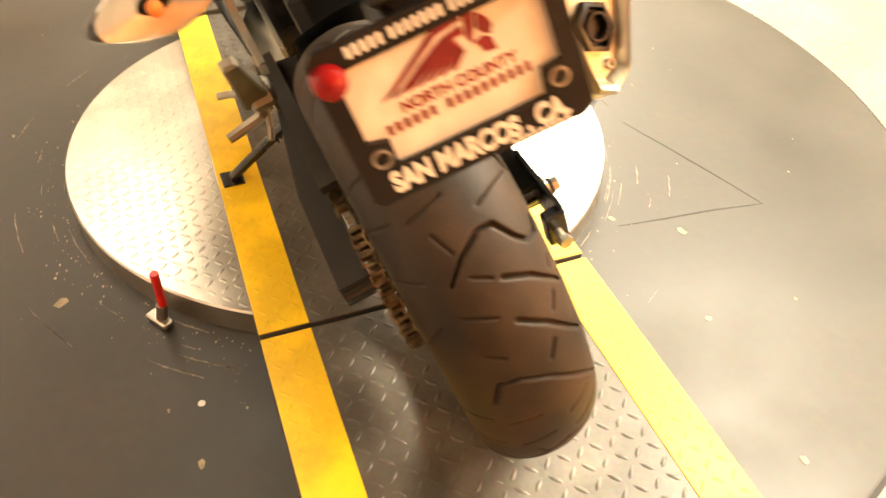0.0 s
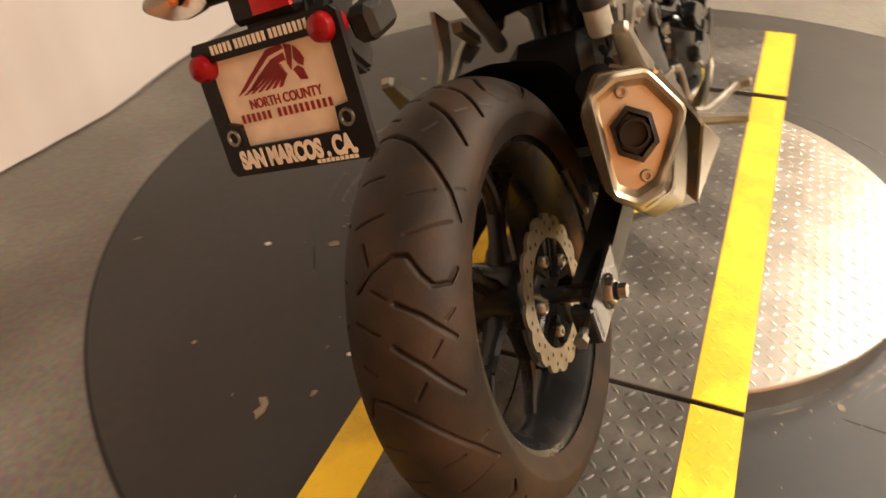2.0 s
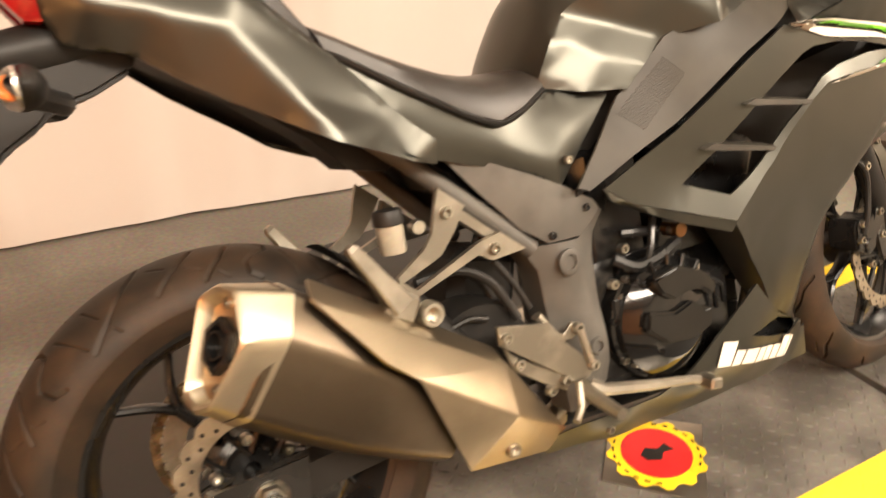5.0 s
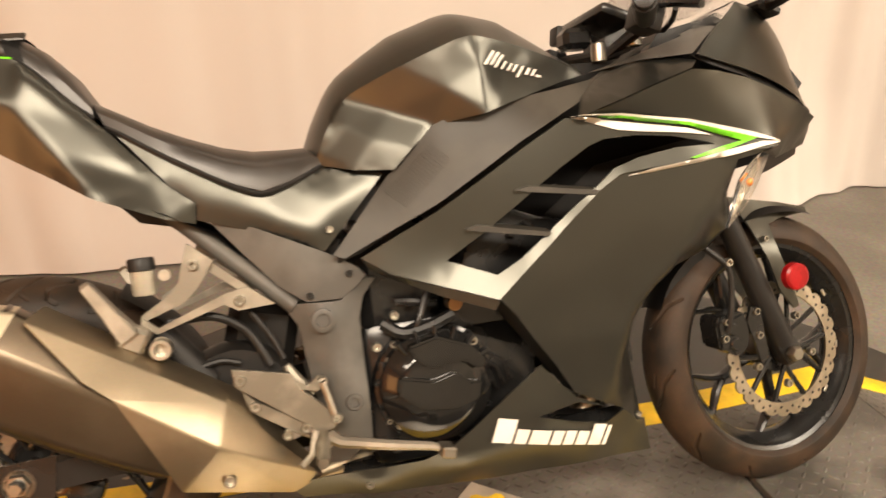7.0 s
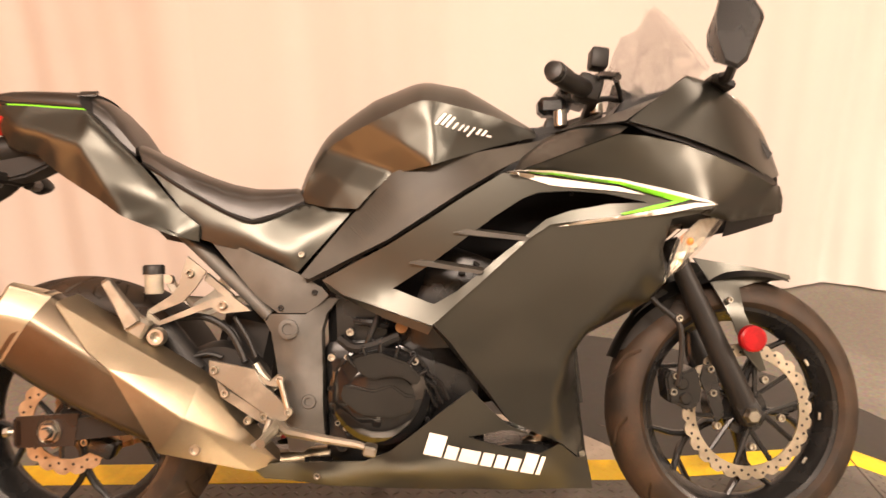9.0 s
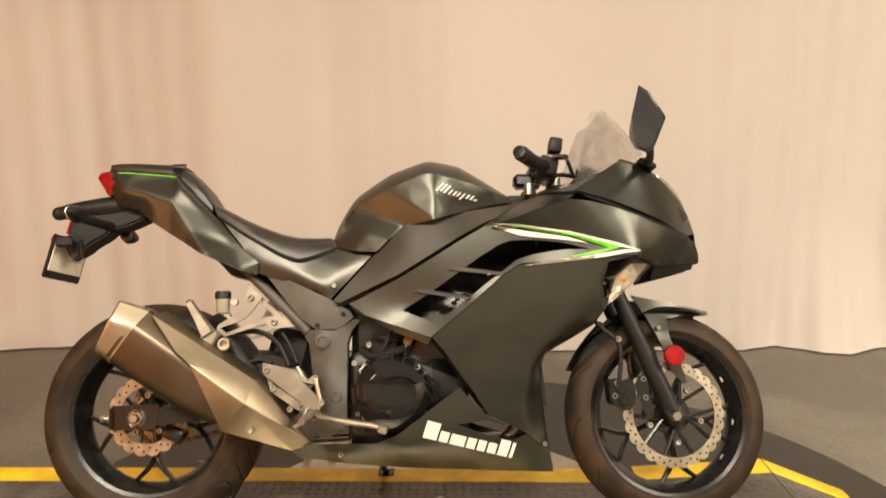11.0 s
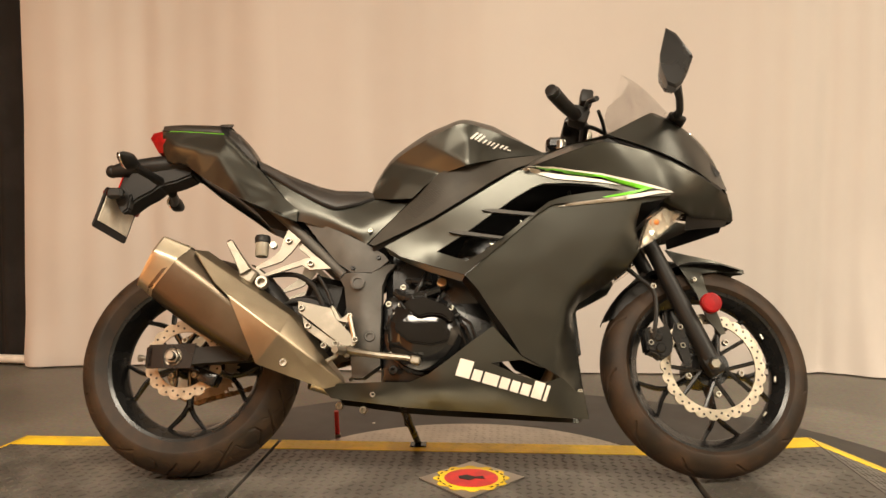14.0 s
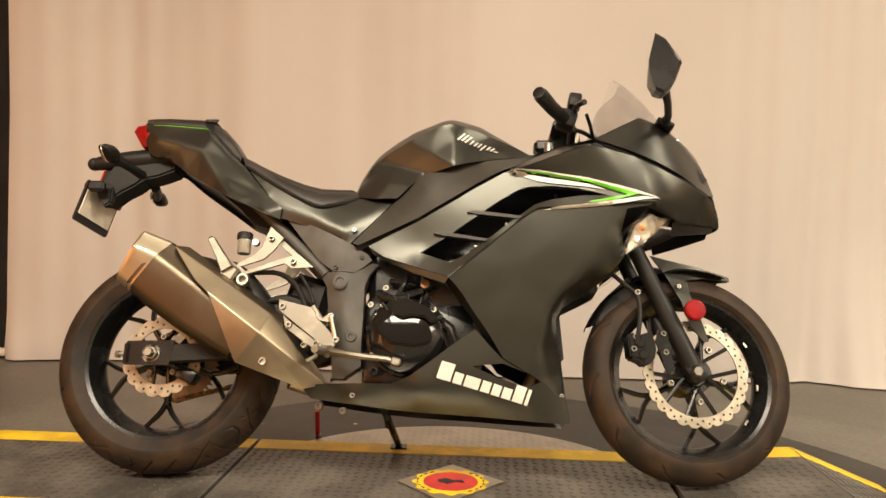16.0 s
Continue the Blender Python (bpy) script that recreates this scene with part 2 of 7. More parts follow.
tagged(drape, "pale pinkish grey floor-length backdrop curtain in soft folds", "curtain")

# the dark hanging beside it
bm = bmesh.new()
prev = None
for i in range(61):
    x = -2.9 + 1.22 * i / 60
    w = 0.03 * math.sin(x * 21) + 0.015 * math.sin(x * 43)
    col = [bm.verts.new((x, curtain_y(x) + 0.1 + w, z)) for z in (FLOOR_Z + 0.004, 3.2)]
    if prev:
        bm.faces.new((prev[0], col[0], col[1], prev[1]))
    prev = col
tagged(part("dark_curtain", bm, BLACK_M, smooth=70), "black curtain hanging beside the pale backdrop", "curtain")

# white pipe foot on the floor at the curtain's end
bm = bmesh.new()
tube(bm, [(-2.6, 1.79, FLOOR_Z + 0.03), (-1.55, 1.71, FLOOR_Z + 0.026)], 0.022, 14)
pipe = part("backdrop_pipe", bm, WHITE_PIPE)
tagged(pipe, "white backdrop base pipe lying along the floor", "pipe")
bm = bmesh.new()
tube(bm, [(-1.552, 1.71, FLOOR_Z + 0.026), (-1.53, 1.708, FLOOR_Z + 0.026)], 0.025, 14)
part("end_cap", bm, WHITE_PIPE, pipe)

# room shell; unseen south and west walls are toned for the reflections they give
for nm, size, at, mat, lab in (("wall_north", (12, 0.2, 3.6), (0.5, 3.1, 1.7), WALL_M, "plain painted wall behind the curtain"),
                               ("wall_south", (12, 0.2, 3.6), (0.5, -5.1, 1.7), ORANGE_WALL, "beige brown painted showroom wall"),
                               ("wall_east", (0.2, 8.0, 3.6), (6.4, -1.0, 1.7), WALL_M, "plain painted showroom wall"),
                               ("wall_west", (0.2, 8.0, 3.6), (-5.4, -1.0, 1.7), BOUNCE_M, "unseen showroom wall coloured orange brown for its reflections")):
    bm = bmesh.new()
    box(bm, size, at)
    tagged(part(nm, bm, mat), lab, "wall", kind="structure")
# unseen orange sheet before the south wall, added for the paint to mirror
bm = bmesh.new()
box(bm, (4.3, 0.03, 3.4), (-3.1, -4.985, FLOOR_Z + 1.7))
tagged(part("wall_bounce_sheet", bm, BOUNCE_M), "unseen orange brown sheet added on the wall for orange reflections", "panelling", kind="structure")
bm = bmesh.new()
box(bm, (12, 8.4, 0.2), (0.5, -1.0, 3.6))
tagged(part("ceiling", bm, CEIL_M), "white showroom ceiling", "ceiling", kind="structure")
# brown boards at the curtain's open end
bm = bmesh.new()
box(bm, (1.2, 0.03, 1.2), (4.1, 1.2, FLOOR_Z + 0.6), None, 0.004)
tagged(part("board_panel", bm, WOOD_M), "orange brown board leaning at the curtain's end", "board")

# ---- aluminium disc with raised lugs ----
bm = bmesh.new()
lathe(bm, [(0, FLOOR_Z), (DISC_R, FLOOR_Z), (DISC_R, TOP - 0.004), (DISC_R - 0.003, TOP), (0, TOP)], 160, "Z", (*DISC_C, 0))
plate_disc = part("checker_disc", bm, CHECKER_M)
tagged(plate_disc, "round raised aluminium checker plate under the platform", "plate")


def lug_field(spots, z, length, width, height):
    """Raised lozenge lugs of a checker plate; spots of (x, y, angle)."""
    verts, faces = [], []
    for x, y, a in spots:
        c, s = math.cos(a), math.sin(a)
        k = len(verts)
        for u, v, h in ((-length, 0, 0), (-length * 0.4, -width, 0), (length * 0.4, -width, 0), (length, 0, 0), (length * 0.4, width, 0), (-length * 0.4, width, 0), (-length * 0.5, 0, height), (length * 0.5, 0, height)):
            verts.append((x + u * c - v * s, y + u * s + v * c, z + h))
        faces += [(k, k + 1, k + 6), (k + 1, k + 2, k + 7, k + 6), (k + 2, k + 3, k + 7), (k + 3, k + 4, k + 7), (k + 4, k + 5, k + 6, k + 7), (k + 5, k, k + 6)]
    return verts, faces


def lugs(name, spots, z, length, width, height, mat, owner, label=""):
    v, f = lug_field(spots, z, length, width, height)
    me = bpy.data.meshes.new(name)
    me.from_pydata(v, [], f)
    me.materials.append(mat)
    me.shade_smooth()
    ob = new(name, me)
    ob.parent = owner
    return tagged(ob, label, kind="stuff")


def grid_spots(x0, x1, y0, y1, pitch, keep):
    out = []
    i = 0
    x = x0 + pitch / 2
    while x < x1:
        j = 0
        y = y0 + pitch / 2
        while y < y1:
            if keep(x, y):
                out.append((x, y, radians(45) if (i + j) % 2 else radians(-45)))
            y += pitch
            j += 1
        x += pitch
        i += 1
    return out


def on_disc(x, y):
    return math.hypot(x - DISC_C[0], y - DISC_C[1]) < DISC_R - 0.012 and abs(y) > 0.29


lugs("raised_lug", grid_spots(DISC_C[0] - DISC_R, DISC_C[0] + DISC_R, -0.62, 0.60, 0.0235, on_disc), TOP - 0.0005, 0.0125, 0.0042, 0.0022, CHECKER_M, plate_disc)

# ---- the checker plate platform, three sections with yellow edges ----
# x0, x1 and the top at either end; the front section rises a little towards its ramp
SECTIONS = ((-0.805, -0.005, 0.0, 0.0), (0.005, 1.160, 0.0, 0.0), (1.170, 1.560, 0.008, 0.033))
HALF_IN, HALF_OUT = 0.214, 0.297


def slab(bm, x0, x1, y0, y1, z0, z1, low=0.022, bevel=0.0015):
    """A plate from x0 to x1 whose top runs from z0 to z1."""
    sub = bmesh.new()
    v = [sub.verts.new(p) for p in ((x0, y0, z0 - low), (x1, y0, z1 - low), (x1, y1, z1 - low), (x0, y1, z0 - low), (x0, y0, z0), (x1, y0, z1), (x1, y1, z1), (x0, y1, z0))]
    for f in ((3, 2, 1, 0), (4, 5, 6, 7), (0, 1, 5, 4), (1, 2, 6, 5), (2, 3, 7, 6), (3, 0, 4, 7)):
        sub.faces.new([v[i] for i in f])
    bmesh.ops.bevel(sub, geom=sub.edges[:], offset=bevel, segments=1, affect="EDGES")
    return join(bm, sub)


RAMPS = ((-0.97, -0.807, FLOOR_Z + 0.006, 0.0), (1.562, 1.816, 0.033, FLOOR_Z + 0.006))


def tilted(ob, x0, z0, slope):
    """Lays a field of lugs on a sloping plate."""
    for v in ob.data.vertices:
        v.co.z += z0 + (v.co.x - x0) * slope


for k, (x0, x1, z0, z1) in enumerate(SECTIONS + RAMPS):
    ramp = k > 2
    bm = bmesh.new()
    slab(bm, x0, x1, -HALF_OUT, HALF_OUT, z0, z1, 0.02 if not ramp else 0.012)
    sec = part("platform_ramp" if ramp else "platform_section", bm, PAD_M)
    tagged(sec, "sloping black checker plate ramp with yellow edges" if ramp else "black rubber checker plate platform section with yellow edges", "ramp" if ramp else "platform", group="" if ramp else "platform sections")
    slope = (z1 - z0) / (x1 - x0)
    for s in (-1, 1):
        y0, y1 = min(s * HALF_IN, s * HALF_OUT), max(s * HALF_IN, s * HALF_OUT)
        bm = bmesh.new()
        slab(bm, x0 + 0.001, x1 - 0.001, y0, y1, z0 + 0.0016, z1 + 0.0016, 0.0026, 0.0006)
        part("yellow_line", bm, YELLOW, sec, "yellow painted edge line")
        tilted(lugs("yellow_lug", grid_spots(x0 + 0.006, x1 - 0.006, y0 + 0.002, y1, 0.0265, lambda x, y: True), 0.0014, 0.0115, 0.0036, 0.0013, YELLOW, sec), x0, z0, slope)
    tilted(lugs("tread_lug", grid_spots(x0 + 0.006, x1 - 0.006, -HALF_IN + 0.002, HALF_IN, 0.0265, lambda x, y: True), -0.0005, 0.0135, 0.0042, 0.003, PAD_M, sec), x0, z0, slope)
for x, top in ((-0.58, -0.021), (-0.28, -0.021), (-0.04, -0.021), (1.20, -0.0105), (1.47, 0.006)):
    bm = bmesh.new()
    box(bm, (0.05, 0.5, top - FLOOR_Z), (x, 0, (top + FLOOR_Z) / 2), None, 0.003)
    tagged(part("platform_bearer", bm, BLACK_METAL), "black steel bearer under the platform", "bearer", group="platform bearers")

# sticker on the middle section
bm = bmesh.new()
plate(bm, [(0.456, -0.015), (0.588, -0.149), (0.731, 0.008), (0.592, 0.124)], 0.0012, 0.0045, "XY")
sticker = part("floor_badge", bm, CHECKER_M)
tagged(sticker, "diamond-shaped bright metal badge with a red and yellow emblem", "badge")
C = (0.593, -0.010)
bm = bmesh.new()
ringpts = []
for k in range(48):
    u = k * math.tau / 48
    r = 0.088 + (0.006 if k % 4 < 2 else -0.004)
    ringpts.append((C[0] + r * math.cos(u) * 1.05, C[1] + r * math.sin(u)))
plate(bm, ringpts, 0.0048, 0.0056, "XY")
part("yellow_ring", bm, YELLOW, sticker, "jagged yellow ring with illegible writing")
bm = bmesh.new()
plate(bm, [(C[0] + 0.070 * math.cos(k * math.tau / 40), C[1] + 0.066 * math.sin(k * math.tau / 40)) for k in range(40)], 0.0058, 0.0064, "XY")
part("red_field", bm, RED_PAINT, sticker, "red round field")
bm = bmesh.new()
plate(bm, [(C[0] - 0.03, C[1] - 0.008), (C[0] - 0.005, C[1] - 0.02), (C[0] + 0.012, C[1] - 0.006), (C[0] + 0.036, C[1] - 0.010), (C[0] + 0.03, C[1] + 0.012), (C[0] + 0.008, C[1] + 0.006), (C[0] - 0.012, C[1] + 0.020), (C[0] - 0.034, C[1] + 0.008)], 0.0066, 0.0072, "XY")
part("black_emblem", bm, PLASTIC, sticker, "plain black emblem")
for k in range(16):
    u = radians((-52 if k < 8 else 128) + (k % 8) * 15)
    bm = bmesh.new()
    box(bm, (0.004, 0.010, 0.0008), (C[0] + 0.081 * math.cos(u) * 1.05, C[1] + 0.079 * math.sin(u), 0.0062), Matrix.Rotation(u, 3, "Z"))
    part("writing_bar", bm, PLASTIC, sticker)

# red-handled locking pin beside the disc
bm = bmesh.new()
tube(bm, [(0.146, 0.437, -0.02), (0.144, 0.435, 0.055)], 0.0075, 10)
pin = part("locking_pin", bm, RED_PAINT)
tagged(pin, "red-sleeved locking pin standing at the disc's rim", "pin")
bm = bmesh.new()
box(bm, (0.05, 0.022, 0.014), (0.158, 0.45, FLOOR_Z + 0.0085), Matrix.Rotation(0.6, 3, "Z"), 0.003)
tube(bm, [(0.15, 0.445, FLOOR_Z + 0.02), (0.147, 0.438, -0.02)], 0.010, 10)
part("pin_base", bm, STEEL, pin, "bright steel pin base")

# paint flakes and grit on the turntable top
rng = random.Random(7)
for k in range(46):
    u, r = rng.uniform(0, math.tau), rng.uniform(0.62, 1.27)
    x, y = TABLE_C[0] + r * math.cos(u), TABLE_C[1] + r * math.sin(u)
    if abs(y) < 0.33:
        continue
    n = rng.randint(6, 9)
    size = rng.choice((0.003, 0.004, 0.005, 0.007, 0.013))
    bm = bmesh.new()
    a0 = rng.uniform(0, 6)
    st = rng.uniform(0.35, 1)
    plate(bm, [(x + size * rng.uniform(0.5, 1.2) * math.cos(a0 + j * math.tau / n), y + st * size * rng.uniform(0.5, 1.2) * math.sin(a0 + j * math.tau / n)) for j in range(n)], FLOOR_Z - 0.0005, FLOOR_Z + 0.0008, "XY")
    tagged(part("paint_flake", bm, FLAKE), "pale flake of chipped paint on the turntable", "paint flake", group="paint flakes")
for x, y, size in ((-0.039, 0.407, 0.006), (0.211, 0.757, 0.007)):
    bm = bmesh.new()
    lathe(bm, [(0, FLOOR_Z + 0.0012), (size, FLOOR_Z + 0.001), (size, FLOOR_Z)], 14, "Z", (x, y, 0))
    tagged(part("paint_flake", bm, WHITE_PIPE), "small round white scrap on the turntable", "paint flake", group="paint flakes")
bm = bmesh.new()
plate(bm, [(-0.24, 0.488), (-0.225, 0.502), (-0.21, 0.497), (-0.195, 0.512), (-0.188, 0.50), (-0.2, 0.487), (-0.22, 0.482)], FLOOR_Z - 0.0005, FLOOR_Z + 0.001, "XY")
tagged(part("paint_flake", bm, FLAKE), "large pale flake of chipped paint", "paint flake", group="paint flakes")

# fine chips worn out of the paint round the disc
rng = random.Random(23)
verts, faces = [], []
for k in range(320):
    u = rng.gauss(2.3, 0.75) if k % 3 else rng.uniform(0, math.tau)
    r = DISC_R + 0.012 + abs(rng.gauss(0, 0.055))
    x, y = DISC_C[0] + r * math.cos(u), DISC_C[1] + r * math.sin(u)
    if abs(y) < 0.31:
        continue
    n, size, a0 = rng.randint(4, 6), rng.choice((0.0010, 0.0014, 0.0020, 0.0034)), rng.uniform(0, 6)
    ring = [(x + size * rng.uniform(0.4, 1.6) * math.cos(a0 + j * math.tau / n), y + size * rng.uniform(0.3, 1.0) * math.sin(a0 + j * math.tau / n), FLOOR_Z + 0.0005) for j in range(n)]
    faces.append(tuple(range(len(verts), len(verts) + n)))
    verts += ring
me = bpy.data.meshes.new("paint_chip")
me.from_pydata(verts, [], faces)
me.materials.append(FLAKE)
tagged(new("paint_chip", me), "fine pale chips worn out of the turntable paint", "paint chips", kind="stuff")

# seams and scuffs of the turntable top
SEAM = material("dark_joint", (0.012, 0.011, 0.010), 0.7)


def strip(name, pts, width, mat, label, category, z=FLOOR_Z + 0.0006, group=""):
    bm = bmesh.new()
    rows = []
    for i, p in enumerate(pts):
        a, b = Vector(pts[max(i - 1, 0)]), Vector(pts[min(i + 1, len(pts) - 1)])
        d = (b - a).normalized()
        n = Vector((-d.y, d.x)) * width * (0.5 if 0 < i < len(pts) - 1 else 0.15)
        rows.append((bm.verts.new((p[0] + n.x, p[1] + n.y, z)), bm.verts.new((p[0] - n.x, p[1] - n.y, z))))
    for r, q in zip(rows, rows[1:]):
        bm.faces.new((r[0], r[1], q[1], q[0]))
    g = bmesh.ops.extrude_face_region(bm, geom=bm.faces[:])
    for v in g["geom"]:
        if isinstance(v, bmesh.types.BMVert):
            v.co.z -= 0.0012
    return tagged(part(name, bm, mat), label, category, group=group)


strip("joint_line", [(0.083, -0.797), (0.10, -0.68), (0.11, -0.56), (0.12, -0.46)], 0.004, SEAM, "thin dark joint line in the turntable top", "joint", group="joint lines")
strip("joint_line", [(0.083, -0.797), (0.2, -0.76), (0.33, -0.715), (0.45, -0.67)], 0.003, SEAM, "thin dark joint line in the turntable top", "joint", group="joint lines")
rng = random.Random(11)
for k in range(80):
    r = DISC_R + rng.choice((0.015, 0.02, 0.03, 0.045, 0.06, 0.08, 0.11, 0.15, 0.19))
    a0 = rng.uniform(0, math.tau)
    da = rng.uniform(0.03, 0.22)
    pts = [(DISC_C[0] + (r + 0.0008 * math.sin(j * 2.1 + k)) * math.cos(a0 + da * j / 7), DISC_C[1] + (r + 0.0008 * math.sin(j * 2.1 + k)) * math.sin(a0 + da * j / 7)) for j in range(8)]
    if any(abs(y) < 0.31 for x, y in pts):
        continue
    strip("scuff_arc", pts, rng.uniform(0.001, 0.0036), SCUFF, "pale curved scuff round the disc", "scuff", group="scuff marks")
bm = bmesh.new()
lathe(bm, [(TABLE_R - 0.001, FLOOR_Z - 0.004), (TABLE_R + 0.008, FLOOR_Z - 0.004), (TABLE_R + 0.008, FLOOR_Z - 0.0065), (TABLE_R - 0.001, FLOOR_Z - 0.0065)], 160, "Z", (*TABLE_C, 0), closed=True)
tagged(part("turntable_gap", bm, SEAM), "dark gap round the turntable", "gap", kind="structure")

# the setting above is enlarged by 1.039 to fit the camera's view
for ob in list(bpy.data.objects):
    if ob.type == "MESH":
        ob.data.transform(Matrix.Scale(1.039, 4))

# ---- motorcycle ----
# built upright in its own frame: x forward from the rear axle, y to its left, z up; it leans on its side stand
LEAN, YAW, PITCH = 19.44, 2.46, -0.46
BIKE = Matrix.Translation((-0.1566, -0.0808, 0.0285)) @ pose(0, 0, 0, 0, 0, YAW) @ pose(0, 0, 0, 0, PITCH, 0) @ pose(0, 0, 0, -LEAN)
bike = thing("motorcycle", BIKE, "matte grey-black sport motorcycle leaning on its side stand", "motorcycle")
FLIP = Matrix.Diagonal((1, -1, 1, 1))
SURF = []


def inside(x, z, ring):
    odd = False
    for (x0, z0, _), (x1, z1, _) in zip(ring, ring[1:] + ring[:1]):
        if (z0 > z) != (z1 > z) and x < x0 + (x1 - x0) * (z - z0) / (z1 - z0):
            odd = not odd
    return odd


def bend(rows, stiff=5e-4):
    """A smooth surface y(x, z) through (x, z, y) points, as a function of arrays."""
    P = np.array(rows)
    q = P[:, :2]
    d = np.linalg.norm(q[:, None] - q[None], axis=2)
    n = len(P)
    A = np.zeros((n + 3, n + 3))
    A[:n, :n] = np.where(d > 0, d * d * np.log(np.maximum(d, 1e-9)), 0) + np.eye(n) * stiff
    A[:n, n:] = np.c_[np.ones(n), q]
    A[n:, :n] = A[:n, n:].T
    k = np.linalg.solve(A, np.r_[P[:, 2], 0, 0, 0])

    def at(xz):
        d = np.linalg.norm(xz[:, None] - q[None], axis=2)
        return np.where(d > 0, d * d * np.log(np.maximum(d, 1e-9)), 0) @ k[:n] + np.c_[np.ones(len(xz)), xz] @ k[n:]
    return at


def near_line(xz, line):
    """The distance of points to a line of (x, z) points."""
    out = np.full(len(xz), 9.0)
    for p, q in zip(line, line[1:]):
        a, b = np.array(p[:2]), np.array(q[:2])
        t = np.clip(((xz - a) @ (b - a)) / ((b - a) @ (b - a)), 0, 1)
        out = np.minimum(out, np.linalg.norm(xz - a - t[:, None] * (b - a), axis=1))
    return out


def facets(rows, rims):
    """A height y(x, z) of flat facets over (x, z, y) points; rims are the folds."""
    res = geometry.delaunay_2d_cdt([Vector((p[0], p[1])) for p in rows], rims, [], 0, 1e-5)
    q = np.array([(v.x, v.y, rows[o[0]][2] if o else 0.0) for v, o in zip(res[0], res[3])])
    tri = np.array([f for f in res[2] if len(f) == 3])
    A, B, C = q[tri[:, 0]], q[tri[:, 1]], q[tri[:, 2]]
    det = (B[:, 1] - C[:, 1]) * (A[:, 0] - C[:, 0]) + (C[:, 0] - B[:, 0]) * (A[:, 1] - C[:, 1])
    det = np.where(np.abs(det) < 1e-9, 1e-9, det)

    def at(xz):
        x, z = xz[:, :1], xz[:, 1:]
        u = ((B[:, 1] - C[:, 1]) * (x - C[:, 0]) + (C[:, 0] - B[:, 0]) * (z - C[:, 1])) / det
        v = ((C[:, 1] - A[:, 1]) * (x - C[:, 0]) + (A[:, 0] - C[:, 0]) * (z - C[:, 1])) / det
        k = np.argmax(np.minimum(np.minimum(u, v), 1 - u - v), axis=1)
        r = np.arange(len(k))
        uu, vv = np.clip(u[r, k], -0.2, 1.2), np.clip(v[r, k], -0.2, 1.2)
        return uu * A[k, 2] + vv * B[k, 2] + (1 - uu - vv) * C[k, 2]
    return at


def denser(ring, step):
    out = []
    for p, q in zip(ring, ring[1:] + ring[:1]):
        n = max(1, round(math.hypot(q[0] - p[0], q[1] - p[1]) / step))
        out += [tuple(a + (b - a) * k / n for a, b in zip(p, q)) for k in range(n)]
    return out


def skin(outline, inner=(), holes=(), step=0.012, ease=2, edges=(), soft=0):
    """A curved sheet over an outline of (x, z, y) points, with (x, z, y) points inside that pull it out and folds between
    them; ease 0 leaves flat facets, rounded by soft. Returns a bmesh."""
    rows, rims = [], []
    for ring in (outline, *holes):
        k = len(rows)
        rims += [(k + i, k + (i + 1) % len(ring)) for i in range(len(ring))]
        rows += list(ring)
    k0 = len(rows)
    rows += list(inner)
    folds = rims + [(a - 100 if a >= 100 else k0 + a, b - 100 if b >= 100 else k0 + b) for a, b in edges]
    height = bend(rows, 5e-4 if ease < 3 else 8e-3) if ease else facets(rows, folds)
    pts, loops = [], []
    for ring in (outline, *holes):
        d = denser(list(ring), step)
        k = len(pts)
        loops += [(k + i, k + (i + 1) % len(d)) for i in range(len(d))]
        pts += [(p[0], p[1]) for p in d]
    xs, zs = [p[0] for p in outline], [p[1] for p in outline]
    grid, j = [], 0
    z = min(zs)
    while z < max(zs):
        x = min(xs) + (step / 2 if j % 2 else 0)
        while x < max(xs):
            grid.append((x, z))
            x += step
        z += step * 0.866
        j += 1
    if grid:
        g = np.array(grid)
        far = np.full(len(g), 9.0)
        odd = np.zeros(len(g), int)
        for ring in (outline, *holes):
            far = np.minimum(far, near_line(g, list(ring) + [ring[0]]))
            for p, q in zip(ring, list(ring[1:]) + [ring[0]]):
                dz = q[1] - p[1] if abs(q[1] - p[1]) > 1e-12 else 1e-12
                odd += ((p[1] > g[:, 1]) != (q[1] > g[:, 1])) & (g[:, 0] < p[0] + (q[0] - p[0]) * (g[:, 1] - p[1]) / dz)
        pts += [tuple(p) for p in g[(odd % 2 == 1) & (far > 0.55 * step)]]
    res = geometry.delaunay_2d_cdt([Vector(p) for p in pts], loops, [], 1, 1e-6)
    xz = np.array([(v.x, v.y) for v in res[0]])
    y = height(xz)
    bm = bmesh.new()
    vs = [bm.verts.new((p[0], q, p[1])) for p, q in zip(xz, y)]
    for f in res[2]:
        mx, mz = sum(xz[i][0] for i in f) / len(f), sum(xz[i][1] for i in f) / len(f)
        if not any(inside(mx, mz, h) for h in holes):
            bm.faces.new([vs[i] for i in f])
    for v in [v for v in bm.verts if not v.link_faces]:
        bm.verts.remove(v)
    for _ in range(soft):
        new_y = {v: sum(e.other_vert(v).co.y for e in v.link_edges) / len(v.link_edges) for v in bm.verts if not v.is_boundary}
        for v, q in new_y.items():
            v.co.y = 0.4 * v.co.y + 0.6 * q
    return bm


def thicken(bm, t=0.004, roll=0.003):
    """Gives a sheet its thickness towards the middle of the machine and a turned-in rim."""
    rim = [v for v in bm.verts if v.is_boundary]
    bmesh.ops.recalc_face_normals(bm, faces=bm.faces)
    new_geo = bmesh.ops.extrude_face_region(bm, geom=bm.faces[:])
    for v in new_geo["geom"]:
        if isinstance(v, bmesh.types.BMVert):
            v.co.y += t
    return bm


